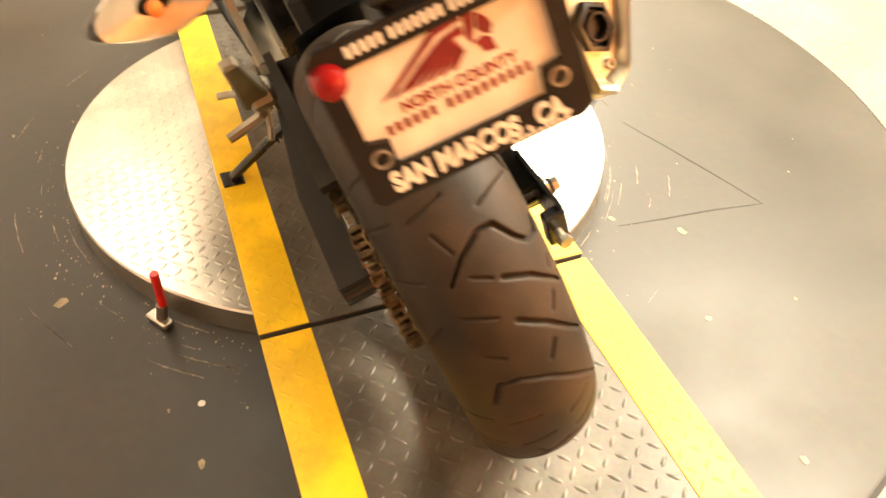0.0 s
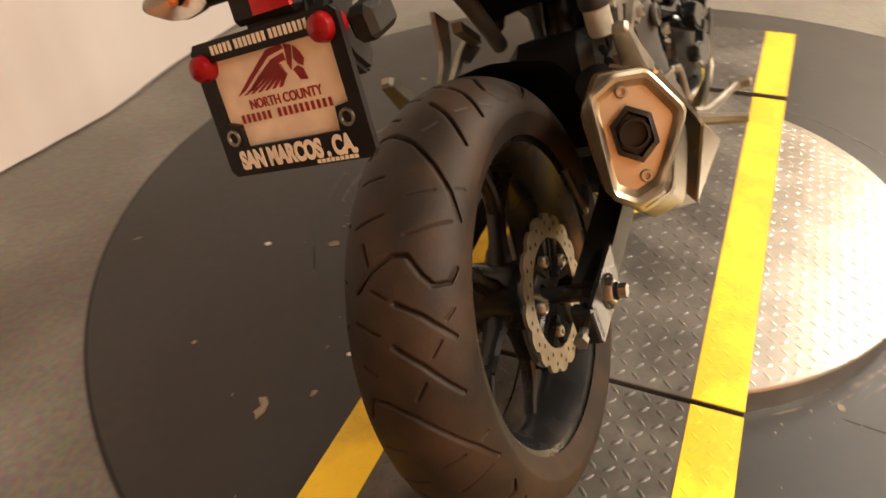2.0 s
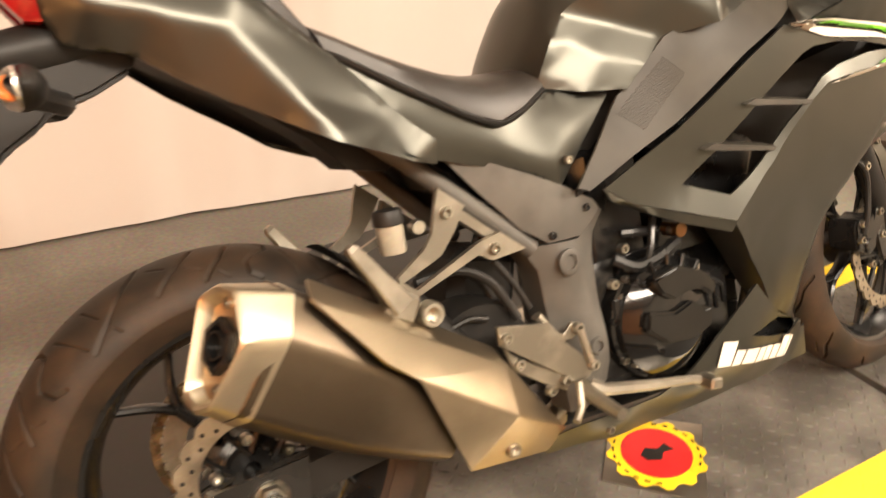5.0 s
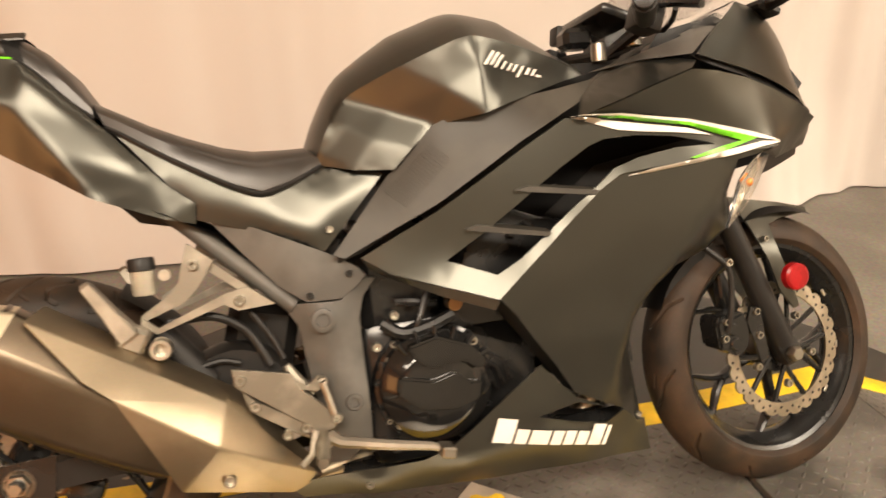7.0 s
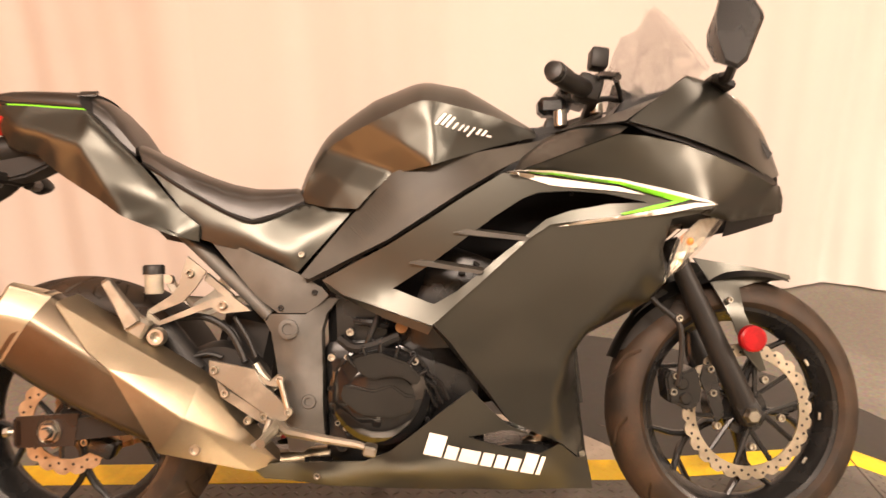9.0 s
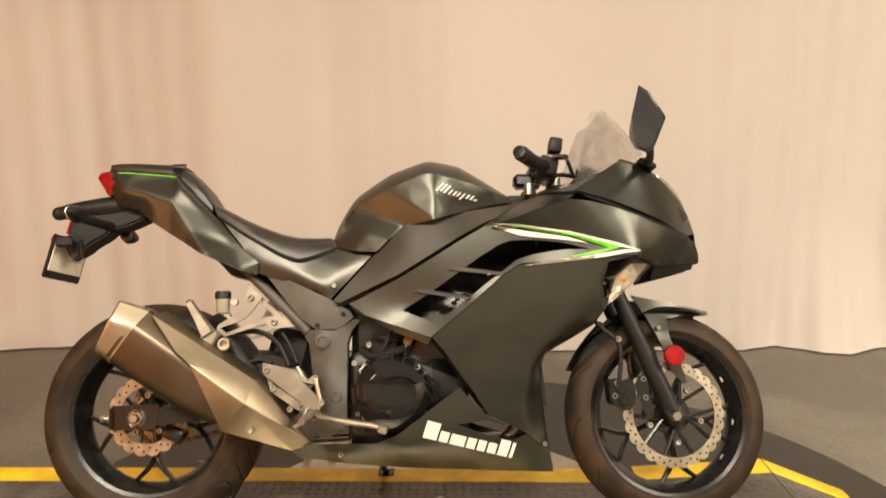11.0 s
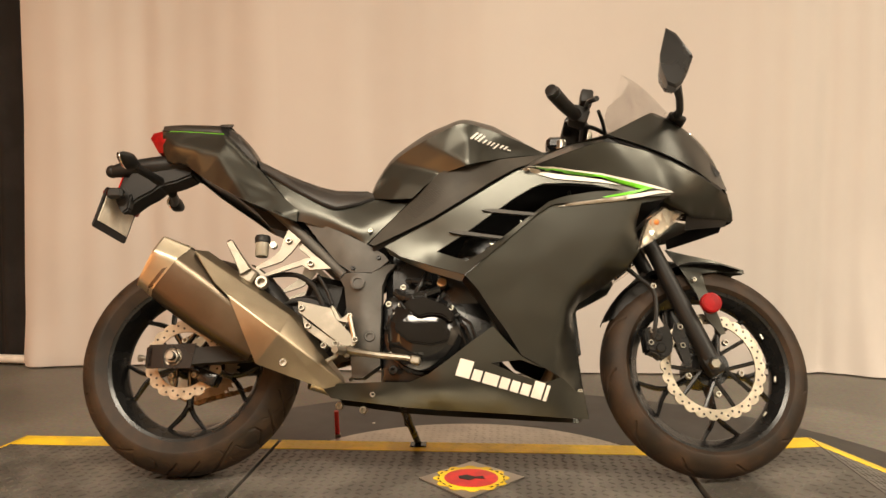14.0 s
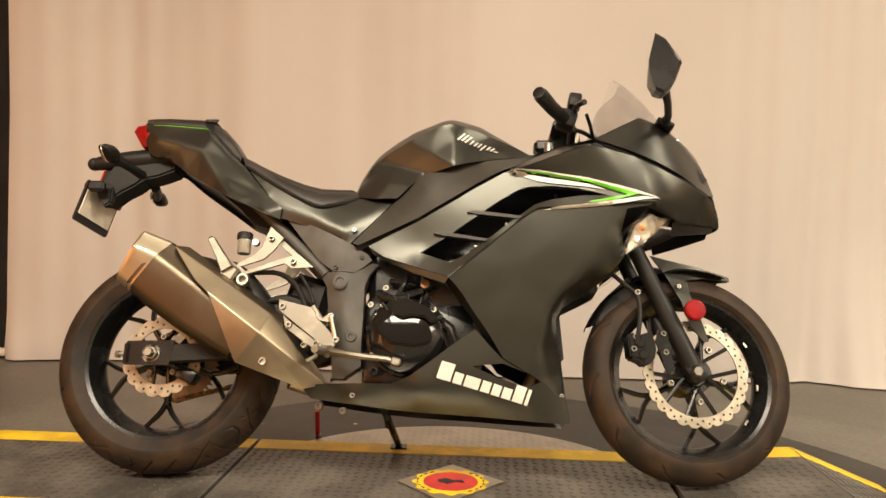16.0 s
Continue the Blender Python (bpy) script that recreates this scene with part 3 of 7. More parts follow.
def panel(name, outline, mat, inner=(), holes=(), label="", both=True, t=0.004, ease=2, step=0.022, edges=(), keep=False, smooth=40, soft=0):
    """A body panel on the right, and its mirror image on the left."""
    bm = skin(outline, inner, holes, step, ease, edges, soft)
    if keep:
        SURF.append(BVHTree.FromBMesh(bm))
    thicken(bm, t)
    other = bm.copy() if both else None
    ob = part(name, bm, mat, bike, label, smooth)
    if both:
        other.transform(FLIP)
        part(name, other, mat, bike, label, smooth)
    return ob


def depth(x, z):
    """The outermost body surface on the right at x, z."""
    best = None
    for s in SURF:
        for dx, dz in ((0, 0), (0.004, 0), (-0.004, 0), (0, 0.004), (0, -0.004)):
            hit = s.ray_cast(Vector((x + dx, -1, z + dz)), Vector((0, 1, 0)))[0]
            if hit and (best is None or hit.y < best):
                best = hit.y
    return best if best is not None else -0.15


def decal(name, outline, mat, owner, label="", step=0.012, off=0.0022, both=True):
    """A thin film that follows the body surface; outline of (x, z)."""
    bm = skin([(x, z, depth(x, z)) for x, z in outline], (), (), step, 0)
    for v in bm.verts:
        v.co.y = depth(v.co.x, v.co.z) - off
    new_geo = bmesh.ops.extrude_face_region(bm, geom=bm.faces[:])
    for v in new_geo["geom"]:
        if isinstance(v, bmesh.types.BMVert):
            v.co.y += 0.0012
    ob = part(name, bm, mat, owner, label, 60)
    return ob


def bolt(bm, x, y, z, r=0.009, h=0.006, side=-1):
    """A round-headed bolt facing sideways, with a sunk hexagon."""
    s = side
    r *= 0.82
    lathe(bm, [(r * 0.55, y - s * h * 0.3), (r * 0.58, y + s * h), (r * 0.85, y + s * h), (r, y + s * h * 0.6), (r, y - s * 0.004)], 16, "Y", (x, 0, z))
    disc_cap(bm, r * 0.55, y - s * h * 0.3, 16, "Y", (x, 0, z))
    return bm


def bolts(name, places, mat, owner=None, r=0.009, h=0.006, label=""):
    for x, z, y in places:
        part(name, bolt(bmesh.new(), x, y, z, r, h), mat, owner or bike, label)


# ---- wheels ----
def groove_depth(s, v, lines, width):
    """How far a point of the tread lies inside the nearest groove, 0 to 1."""
    out = np.zeros_like(s)
    for (s0, v0), (s1, v1) in lines:
        ds, dv = s1 - s0, v1 - v0
        k = np.clip(((s - s0) * ds + (v - v0) * dv) / (ds * ds + dv * dv), 0, 1)
        d = np.hypot(s - s0 - k * ds, v - v0 - k * dv)
        out = np.maximum(out, np.clip(1.5 - d / width, 0, 1))
    return out


def tyre(owner, c, R, half, crown, rim_r, pattern, period, steps, label):
    """A road tyre: round crown, bulging sidewalls and cut tread grooves."""
    prof = []
    n = 144
    for i in range(n + 1):
        a = radians(-118 + 236 * i / n)
        y = half * math.sin(a) if abs(a) < math.pi / 2 else half * (1 - 0.35 * (abs(a) - math.pi / 2)) * (1 if a > 0 else -1)
        r = R - crown * (1 - math.cos(a)) if abs(a) < math.pi / 2 else R - crown - (abs(a) - math.pi / 2) * (R - crown - rim_r) / radians(28)
        prof.append((r, y))
    arc = [0.0]
    for p, q in zip(prof, prof[1:]):
        arc.append(arc[-1] + math.hypot(p[0] - q[0], p[1] - q[1]))
    arc = np.array(arc) - arc[n // 2]
    u = np.linspace(0, math.tau, steps, endpoint=False)
    U, A = np.meshgrid(u, arc, indexing="ij")
    rr = np.tile([p[0] for p in prof], (steps, 1))
    yy = np.tile([p[1] for p in prof], (steps, 1))
    S = (-U * R) % period
    broad, slit = [], []
    for line in pattern:
        for p, q in zip(line, line[1:]):
            for k in (-1, 0, 1):
                (broad if len(line) > 2 else slit).append(((p[0] + k * period, p[1]), (q[0] + k * period, q[1])))
    cut = np.maximum(groove_depth(S, -A, broad, 0.0021) * 0.007, groove_depth(S, -A, slit, 0.0011) * 0.004)
    rr = rr - cut
    co = np.stack([c[0] + rr * np.cos(U), c[1] + yy, c[2] + rr * np.sin(U)], -1).reshape(-1, 3)
    i, j = np.meshgrid(np.arange(steps), np.arange(n), indexing="ij")
    a = i * (n + 1) + j
    b = ((i + 1) % steps) * (n + 1) + j
    faces = np.stack([a, b, b + 1, a + 1], -1).reshape(-1, 4)
    me = bpy.data.meshes.new("tyre")
    me.from_pydata(co.tolist(), [], faces.tolist())
    me.materials.append(RUBBER)
    me.shade_smooth()
    ob = new("tyre", me)
    ob.parent = owner
    ob["label"] = label
    return ob


def petal_disc(owner, c, y, r_out, r_in, petals, thick, label):
    """A wavy-edged brake disc with drilled holes."""
    n = petals * 8
    bm = bmesh.new()
    def ring(r, yy, wave):
        return [bm.verts.new((c[0] + (r - wave * (0.5 - 0.5 * math.cos(k * math.tau / 8)) ** 3) * math.cos(k * math.tau / n), yy, c[2] + (r - wave * (0.5 - 0.5 * math.cos(k * math.tau / 8)) ** 3) * math.sin(k * math.tau / n))) for k in range(n)]
    loops = [ring(r_in, y - thick / 2, 0), ring(r_out, y - thick / 2, 0.007), ring(r_out, y + thick / 2, 0.007), ring(r_in, y + thick / 2, 0)]
    for a in range(4):
        p, q = loops[a], loops[(a + 1) % 4]
        for k in range(n):
            bm.faces.new((p[k], p[(k + 1) % n], q[(k + 1) % n], q[k]))
    disc = part("brake_disc", bm, DISC_STEEL, owner, label)
    bm = bmesh.new()
    for k in range(petals * 2):
        u = (k + 0.5) * math.tau / (petals * 2)
        r = r_in + (r_out - r_in) * (0.32 if k % 2 else 0.62)
        disc_cap(bm, 0.0032, y - thick / 2 - 0.0006, 8, "Y", (c[0] + r * math.cos(u), 0, c[2] + r * math.sin(u)))
    tagged(part("drilled_hole", bm, PLASTIC, disc), kind="stuff")
    return disc


def wheel(name, c, R, half, crown, rim_r, rim_half, spoke_turn, pattern, period, steps, label):
    bm = bmesh.new()
    f = rim_r
    lathe(bm, [(f + 0.006, -rim_half), (f + 0.004, -rim_half - 0.003), (f - 0.008, -rim_half + 0.002), (f - 0.014, -rim_half + 0.012), (f - 0.03, -0.012), (f - 0.032, 0), (f - 0.03, 0.012), (f - 0.014, rim_half - 0.012), (f - 0.008, rim_half - 0.002), (f + 0.004, rim_half + 0.003), (f + 0.006, rim_half)], 96, "Y", c)
    base = part(name, bm, BLACK_METAL, bike, label)
    bm = bmesh.new()
    lathe(bm, [(0.012, -0.062), (0.032, -0.062), (0.036, -0.052), (0.048, -0.045), (0.05, -0.03), (0.044, 0), (0.05, 0.03), (0.048, 0.05), (0.03, 0.062), (0.012, 0.062)], 36, "Y", c)
    part("hub", bm, BLACK_METAL, base)
    for k in range(5):
        u = radians(spoke_turn + 72 * k)
        d, t = Vector((math.cos(u), 0, math.sin(u))), Vector((-math.sin(u), 0, math.cos(u)))
        C = Vector(c)
        bm = bmesh.new()
        r1, r2 = 0.034, f - 0.028
        mid = r1 + (r2 - r1) * 0.58
        tube(bm, [C + d * r1, C + d * (r1 + mid) / 2, C + d * mid], [0.014, 0.009, 0.009], 8)
        for s in (-1, 1):
            tube(bm, bow([C + d * (mid - 0.012), C + d * (mid + 0.02) + t * s * 0.016, C + d * (r2 - 0.012) + t * s * 0.047, C + d * (r2 + 0.006) + t * s * 0.062], 3), [0.0072] * 5 + [0.0062] * 4 + [0.010], 8)
        for v in bm.verts:
            v.co.y = c[1] + (v.co.y - c[1]) * 1.7
        part("spoke", bm, BLACK_METAL, base)
    tyre(base, c, R, half, crown, rim_r, pattern, period, steps, "worn black road tyre with curved tread grooves")
    return base


REAR, FRONT = (-0.006, 0.043, 0.297), (1.412, 0.016, 0.264)
R_PATTERN = [
    [(0.070, -0.047), (0.094, -0.035), (0.092, -0.013), (0.074, 0.018), (0.045, 0.047), (0.014, 0.071), (-0.021, 0.088)],
    [(-0.105, -0.032), (-0.085, -0.013), (-0.068, 0.014), (-0.069, 0.031), (-0.090, 0.046), (-0.102, 0.059), (-0.099, 0.078), (-0.082, 0.086)],
    [(-0.120, 0.016), (-0.134, 0.044), (-0.163, 0.079)],
    [(-0.166, 0.010), (-0.190, 0.040), (-0.231, 0.076)],
    [(0.000, 0.022), (0.011, 0.055)],
    [(-0.046, 0.027), (-0.025, 0.077)],
    [(-0.130, 0.081), (-0.142, 0.071)],
    [(-0.165, 0.062), (-0.182, 0.050)],
    [(-0.209, 0.038), (-0.227, 0.025)],
    [(0.027, -0.042), (0.028, -0.009)],
    [(-0.031, -0.041), (-0.021, -0.001)],
    [(0.019, 0.077), (0.024, 0.089)],
    [(-0.139, -0.037), (-0.154, -0.006)],
    [(-0.105, -0.012), (-0.115, 0.006)],
    [(-0.187, -0.036), (-0.198, -0.018)],
    [(-0.052, -0.026), (-0.077, -0.016)],
    [(0.043, -0.095), (0.039, -0.058)],
    [(-0.012, -0.095), (-0.022, -0.058)],
    [(-0.163, -0.095), (-0.142, -0.060)],
    [(-0.077, -0.090), (-0.092, -0.056)],
]
F_PATTERN = [
    [(0.0, 0.006), (0.02, 0.022), (0.05, 0.034), (0.075, 0.058)], [(0.07, -0.006), (0.09, -0.022), (0.12, -0.034), (0.145, -0.058)],
    [(0.04, 0.012), (0.07, 0.02)], [(0.11, -0.012), (0.14, -0.02)],
]
rear_wheel = wheel("rear_wheel", REAR, 0.307, 0.079, 0.060, 0.218, 0.060, -91, R_PATTERN, 0.3215, 1300, "gloss black cast rear wheel with forked spokes")
front_wheel = wheel("front_wheel", FRONT, 0.284, 0.056, 0.056, 0.218, 0.042, -82, F_PATTERN, 0.1622, 760, "gloss black cast front wheel with forked spokes")
# the bars are turned a little to the left, and the front wheel with them
STEER = Matrix.Translation(FRONT) @ Matrix.Rotation(radians(5.5), 4, Vector((-0.42, 0.0, 0.907))) @ Matrix.Translation(-Vector(FRONT))
front_wheel.matrix_basis = STEER
petal_disc(rear_wheel, REAR, -0.034, 0.109, 0.076, 18, 0.005, "wavy-edged steel rear brake disc")
petal_disc(front_wheel, FRONT, -0.052, 0.142, 0.114, 26, 0.005, "wavy-edged steel front brake disc")
for owner, c, y, r0, r1, n, turn in ((rear_wheel, REAR, -0.032, 0.03, 0.08, 5, 20), (front_wheel, FRONT, -0.050, 0.035, 0.118, 5, 57)):
    bm = bmesh.new()
    lathe(bm, [(r0 - 0.008, y - 0.003), (r0 + 0.016, y - 0.003), (r0 + 0.016, y + 0.003), (r0 - 0.008, y + 0.003)], 40, "Y", c, closed=True)
    carrier = part("disc_carrier", bm, BLACK_METAL, owner)
    for k in range(n):
        u = radians(turn + k * 360 / n)
        for w in (-0.35, 0.35):
            a, b = u, u + w
            bm = bmesh.new()
            tube(bm, [(c[0] + r0 * math.cos(a), y, c[2] + r0 * math.sin(a)), (c[0] + (r1 - 0.004) * math.cos(b), y, c[2] + (r1 - 0.004) * math.sin(b))], 0.0055, 6)
            part("carrier_arm", bm, BLACK_METAL, owner)
    for k in range(n):
        u = radians(turn + k * 360 / n)
        r = (r0 + r1) / 2 - 0.002
        part("disc_bolt", bolt(bmesh.new(), c[0] + r * math.cos(u), y - 0.003, c[2] + r * math.sin(u), 0.0105, 0.007), STEEL, owner)
for s in (0.0, 0.55, 1.2):
    u = radians(-40) + s
    bm = bmesh.new()
    box(bm, (0.016, 0.004, 0.006), (FRONT[0] + 0.186 * math.cos(u), -0.012, FRONT[2] + 0.186 * math.sin(u)), Matrix.Rotation(-u - math.pi / 2, 3, "Y"), 0.001)
    part("balance_weight", bm, STEEL, front_wheel, "stick-on silver balance weight")

# ---- rear end: swingarm, chain, guard ----
bm = bmesh.new()
tube(bm, [(-0.01, -0.088, 0.293), (0.18, -0.088, 0.305), (0.40, -0.09, 0.335), (0.46, -0.085, 0.345)], [0.03, 0.031, 0.034, 0.036], 4)
tube(bm, [(-0.01, 0.172, 0.293), (0.18, 0.168, 0.305), (0.40, 0.130, 0.335), (0.46, 0.115, 0.345)], [0.03, 0.031, 0.034, 0.036], 4)
box(bm, (0.06, 0.18, 0.06), (0.40, 0, 0.335), None, 0.01)
swing = part("swingarm", bm, PLASTIC, bike, "black box-section swingarm", smooth=20)
bm = bmesh.new()
plate(bm, [(-0.075, 0.264), (0.04, 0.264), (0.05, 0.329), (-0.075, 0.326)], -0.111, -0.105)
box(bm, (0.02, 0.03, 0.055), (-0.072, -0.096, 0.294), None, 0.003)
part("axle_plate", bm, BLACK_METAL, swing)
bm = bmesh.new()
lathe(bm, [(0.0, -0.136), (0.01, -0.136), (0.01, -0.120), (0.017, -0.120), (0.019, -0.117), (0.019, -0.112), (0.0, -0.112)], 6, "Y", (-0.008, 0, 0.294))
lathe(bm, [(0.024, -0.114), (0.024, -0.111), (0.008, -0.111)], 20, "Y", (-0.008, 0, 0.294))
part("axle_nut", bm, STEEL, swing, "bright steel rear axle nut")
bm = bmesh.new()
lathe(bm, [(0.0, -0.126), (0.012, -0.126), (0.012, 0.19), (0, 0.19)], 16, "Y", (-0.008, 0, 0.294))
part("axle", bm, BLACK_METAL, swing)
bm = bmesh.new()
tube(bm, [(-0.105, -0.094, 0.293), (-0.06, -0.094, 0.293)], 0.006, 8)
lathe(bm, [(0, -0.107), (0.01, -0.107), (0.01, -0.098), (0, -0.098)], 6, "X", (0, -0.094, 0.293))
part("chain_adjuster", bm, STEEL, swing)
# rear caliper under the arm
bm = bmesh.new()
box(bm, (0.055, 0.05, 0.036), (0.070, -0.04, 0.246), Matrix.Rotation(radians(25), 3, "Y"), 0.008, 2)
part("rear_caliper", bm, BLACK_METAL, swing)
# chain and sprocket on the left
bm = bmesh.new()
n = 42 * 4
prof = []
for yy in (0.132, 0.140):
    prof.append([bm.verts.new((REAR[0] + (0.098 + 0.005 * (1 if k % 4 < 2 else -1)) * math.cos(k * math.tau / n), yy, REAR[2] + (0.098 + 0.005 * (1 if k % 4 < 2 else -1)) * math.sin(k * math.tau / n))) for k in range(n)])
inn = [[bm.verts.new((REAR[0] + 0.06 * math.cos(k * math.tau / n), yy, REAR[2] + 0.06 * math.sin(k * math.tau / n))) for k in range(n)] for yy in (0.132, 0.140)]
for k in range(n):
    q = (k + 1) % n
    bm.faces.new((prof[0][k], prof[0][q], prof[1][q], prof[1][k]))
    bm.faces.new((inn[0][k], inn[0][q], prof[0][q], prof[0][k]))
    bm.faces.new((inn[1][k], prof[1][k], prof[1][q], inn[1][q]))
    bm.faces.new((inn[0][k], inn[1][k], inn[1][q], inn[0][q]))
part("rear_sprocket", bm, DISC_STEEL, rear_wheel)
bm = bmesh.new()
path = [(REAR[0] + 0.104 * math.cos(a), REAR[2] + 0.104 * math.sin(a)) for a in [radians(d) for d in range(95, 266, 7)]]
path += [(REAR[0] + (0.45 - REAR[0]) * k / 34, 0.2 + 0.115 * k / 34) for k in range(1, 35)]
path += [(0.45 - 0.45 * k / 34, 0.385 + 0.022 * k / 34) for k in range(0, 34)]
for k, ((x0, z0), (x1, z1)) in enumerate(zip(path, path[1:])):
    a = math.atan2(z1 - z0, x1 - x0)
    for yy in (0.128, 0.144):
        box(bm, (math.hypot(x1 - x0, z1 - z0) * 1.1, 0.0022, 0.0105 if k % 2 else 0.0125), ((x0 + x1) / 2, yy + (0.0012 if k % 2 else -0.0012), (z0 + z1) / 2), Matrix.Rotation(-a, 3, "Y"))
    box(bm, (0.008, 0.016, 0.008), (x0, 0.136, z0))
tagged(part("chain", bm, material("oily_chain", (0.16, 0.11, 0.06), 0.4, 0.9, 0.3, 60, 200), bike, "oily brown drive chain", smooth=None), kind="stuff")
bm = bmesh.new()
plate(bm, [(0.04, 0.44), (0.10, 0.425), (0.42, 0.415), (0.43, 0.385), (0.2, 0.392), (0.06, 0.41)], 0.126, 0.150)
part("chain_guard", bm, PLASTIC, bike)
# mudguard inside over the rear tyre and the dark inner tray
bm = bmesh.new()
prev = None
for k in range(13):
    a = radians(18 + 40 * k / 12)
    r = 0.318 + 0.006 * (k / 12)
    row = [bm.verts.new((REAR[0] + r * math.cos(a), y, REAR[2] + (r - 0.9 * abs(y - 0.02) ** 1.6) * math.sin(a))) for y in (-0.065, -0.045, -0.02, 0.02, 0.045, 0.07, 0.09)]
    if prev:
        for j in range(6):
            bm.faces.new((prev[j], row[j], row[j + 1], prev[j + 1]))
    prev = row
g = bmesh.ops.solidify(bm, geom=bm.faces[:], thickness=0.004)
part("rear_hugger", bm, PLASTIC, bike, "black plastic inner mudguard over the rear tyre")

# ---- silencer ----
def section(centre, pts, along):
    """A ring of points about a centre; along: the unit direction of the pipe."""
    up = Vector((0, 0, 1))
    up = (up - along * up.dot(along)).normalized()
    side = along.cross(up)
    return [Vector(centre) + side * a + up * b for a, b in pts]


def loft(bm, rings, caps=(True, True)):
    vs = [[bm.verts.new(p) for p in r] for r in rings]
    n = len(vs[0])
    for a, b in zip(vs, vs[1:]):
        for k in range(n):
            bm.faces.new((a[k], a[(k + 1) % n], b[(k + 1) % n], b[k]))
    if caps[0]:
        bm.faces.new(vs[0][::-1])
    if caps[1]:
        bm.faces.new(vs[-1])
    return bm


def rounded(raw, c=0.13):
    """An outline with softened corners."""
    out = []
    n = len(raw)
    for i in range(n):
        p, q, r = Vector(raw[i - 1]), Vector(raw[i]), Vector(raw[(i + 1) % n])
        for t in (0.0, 0.5, 1.0):
            a, b = q.lerp(p, c), q.lerp(r, c)
            out.append(tuple((a * (1 - t) ** 2 + 2 * q * t * (1 - t) + b * t ** 2)))
    return out


def hexagon(w, h):
    """The six-sided outline of the silencer."""
    return rounded([(-w * 0.55, h), (w * 0.42, h * 0.93), (w, h * 0.30), (w * 0.62, -h * 0.80), (-w * 0.1, -h), (-w * 0.8, -h * 0.62), (-w, h * 0.5)])


E0, E1 = Vector((-0.046, -0.200, 0.538)), Vector((0.390, -0.121, 0.217))
way = (E1 - E0).normalized()


def ex(t, w, h, shrink=1.0, dy=0.0, dz=0.0):
    return section(E0 + way * t + Vector((0, dy, dz)), [(a * shrink, b * shrink) for a, b in hexagon(w, h)], way)


silencer = part("silencer", loft(bmesh.new(), [ex(0.045, 0.052, 0.083), ex(0.12, 0.056, 0.086), ex(0.2, 0.057, 0.084), ex(0.3, 0.053, 0.075), ex(0.36, 0.048, 0.066)]), MUFFLER_DARK, bike, "satin grey six-sided silencer with a bright end cap", smooth=30)
# the cap is cut off at a slant: its own plane and outline
CE, cut = Vector((-0.040, -0.205, 0.530)), Vector((0.86, 0.33, -0.40)).normalized()
CAP = [(-0.004, 0.068), (0.032, 0.062), (0.060, 0.008), (0.012, -0.068), (-0.020, -0.077), (-0.042, -0.060), (-0.036, 0.054)]


def cap_ring(k, back, corner=0.13):
    return section(CE + cut * back, [(a * k, b * k) for a, b in rounded(CAP, corner)], cut)


bm = loft(bmesh.new(), [ex(0.060, 0.0545, 0.0855), cap_ring(1.02, 0.006), cap_ring(0.99, -0.010), cap_ring(0.93, -0.014), cap_ring(0.86, -0.011), cap_ring(0.78, 0.0), cap_ring(0.76, 0.003)], (False, True))
cap = part("end_cap", bm, CAP_STEEL, silencer, "bright stainless end cap", smooth=30)
bm = bmesh.new()
hexa = [(0.026 * math.cos(radians(a)), 0.032 * math.sin(radians(a))) for a in (90, 30, -30, -90, -150, 150)]
loft(bm, [section(CE + cut * back, [(a * k, b * k) for a, b in hexa], cut) for k, back in ((1, 0.004), (1, -0.008), (0.8, -0.009), (0.72, 0.001))])
part("outlet", bm, BLACK_METAL, silencer, "black hexagonal exhaust outlet", smooth=20)
bm = bmesh.new()
ring = [(0.0165 * math.cos(k * math.tau / 20), 0.0165 * math.sin(k * math.tau / 20)) for k in range(20)]
loft(bm, [section(CE + cut * back, [(a * k, b * k) for a, b in ring], cut) for k, back in ((1, 0.002), (1, -0.010), (0.84, -0.010), (0.84, 0.0))], (False, True))
part("outlet_pipe", bm, BLACK_METAL, silencer)
for dz in (0.047, -0.047):
    bm = bmesh.new()
    q = cut.to_track_quat("Y", "Z").to_matrix().to_4x4()
    sub = bolt(bmesh.new(), 0, 0, 0, 0.0085, 0.005)
    up = section((0, 0, 0), [(0, 1)], cut)[0]
    join(bm, sub, Matrix.Translation(CE + cut * 0.003 + up * dz) @ q)
    part("end_cap_screw", bm, STEEL, silencer)
# heat shield over the front half: a folded sheet of flat facets with a turned-in top edge
SHIELD = {"tip": (0.064, -0.221, 0.555), "knee": (0.130, -0.241, 0.462), "elbow": (0.168, -0.241, 0.427), "low": (0.236, -0.196, 0.262),
          "ridge": (0.300, -0.236, 0.330), "brow": (0.317, -0.192, 0.386), "toe": (0.440, -0.128, 0.230), "sole": (0.402, -0.134, 0.204),
          "rear_lip": (0.080, -0.165, 0.568), "front_lip": (0.330, -0.140, 0.396), "toe_lip": (0.446, -0.095, 0.236)}
bm = bmesh.new()
sv = {k: bm.verts.new(p) for k, p in SHIELD.items()}
for f in ("tip knee elbow ridge brow", "elbow low ridge", "ridge low sole toe", "brow ridge toe", "rear_lip tip brow front_lip", "front_lip brow toe toe_lip"):
    bm.faces.new([sv[k] for k in f.split()])
bmesh.ops.triangulate(bm, faces=bm.faces[:])
bmesh.ops.recalc_face_normals(bm, faces=bm.faces[:])
folds = [e for e in bm.edges if not e.is_boundary and e.calc_face_angle(0) > 0.12]
bmesh.ops.bevel(bm, geom=folds, offset=0.004, segments=2, affect="EDGES", profile=0.5)
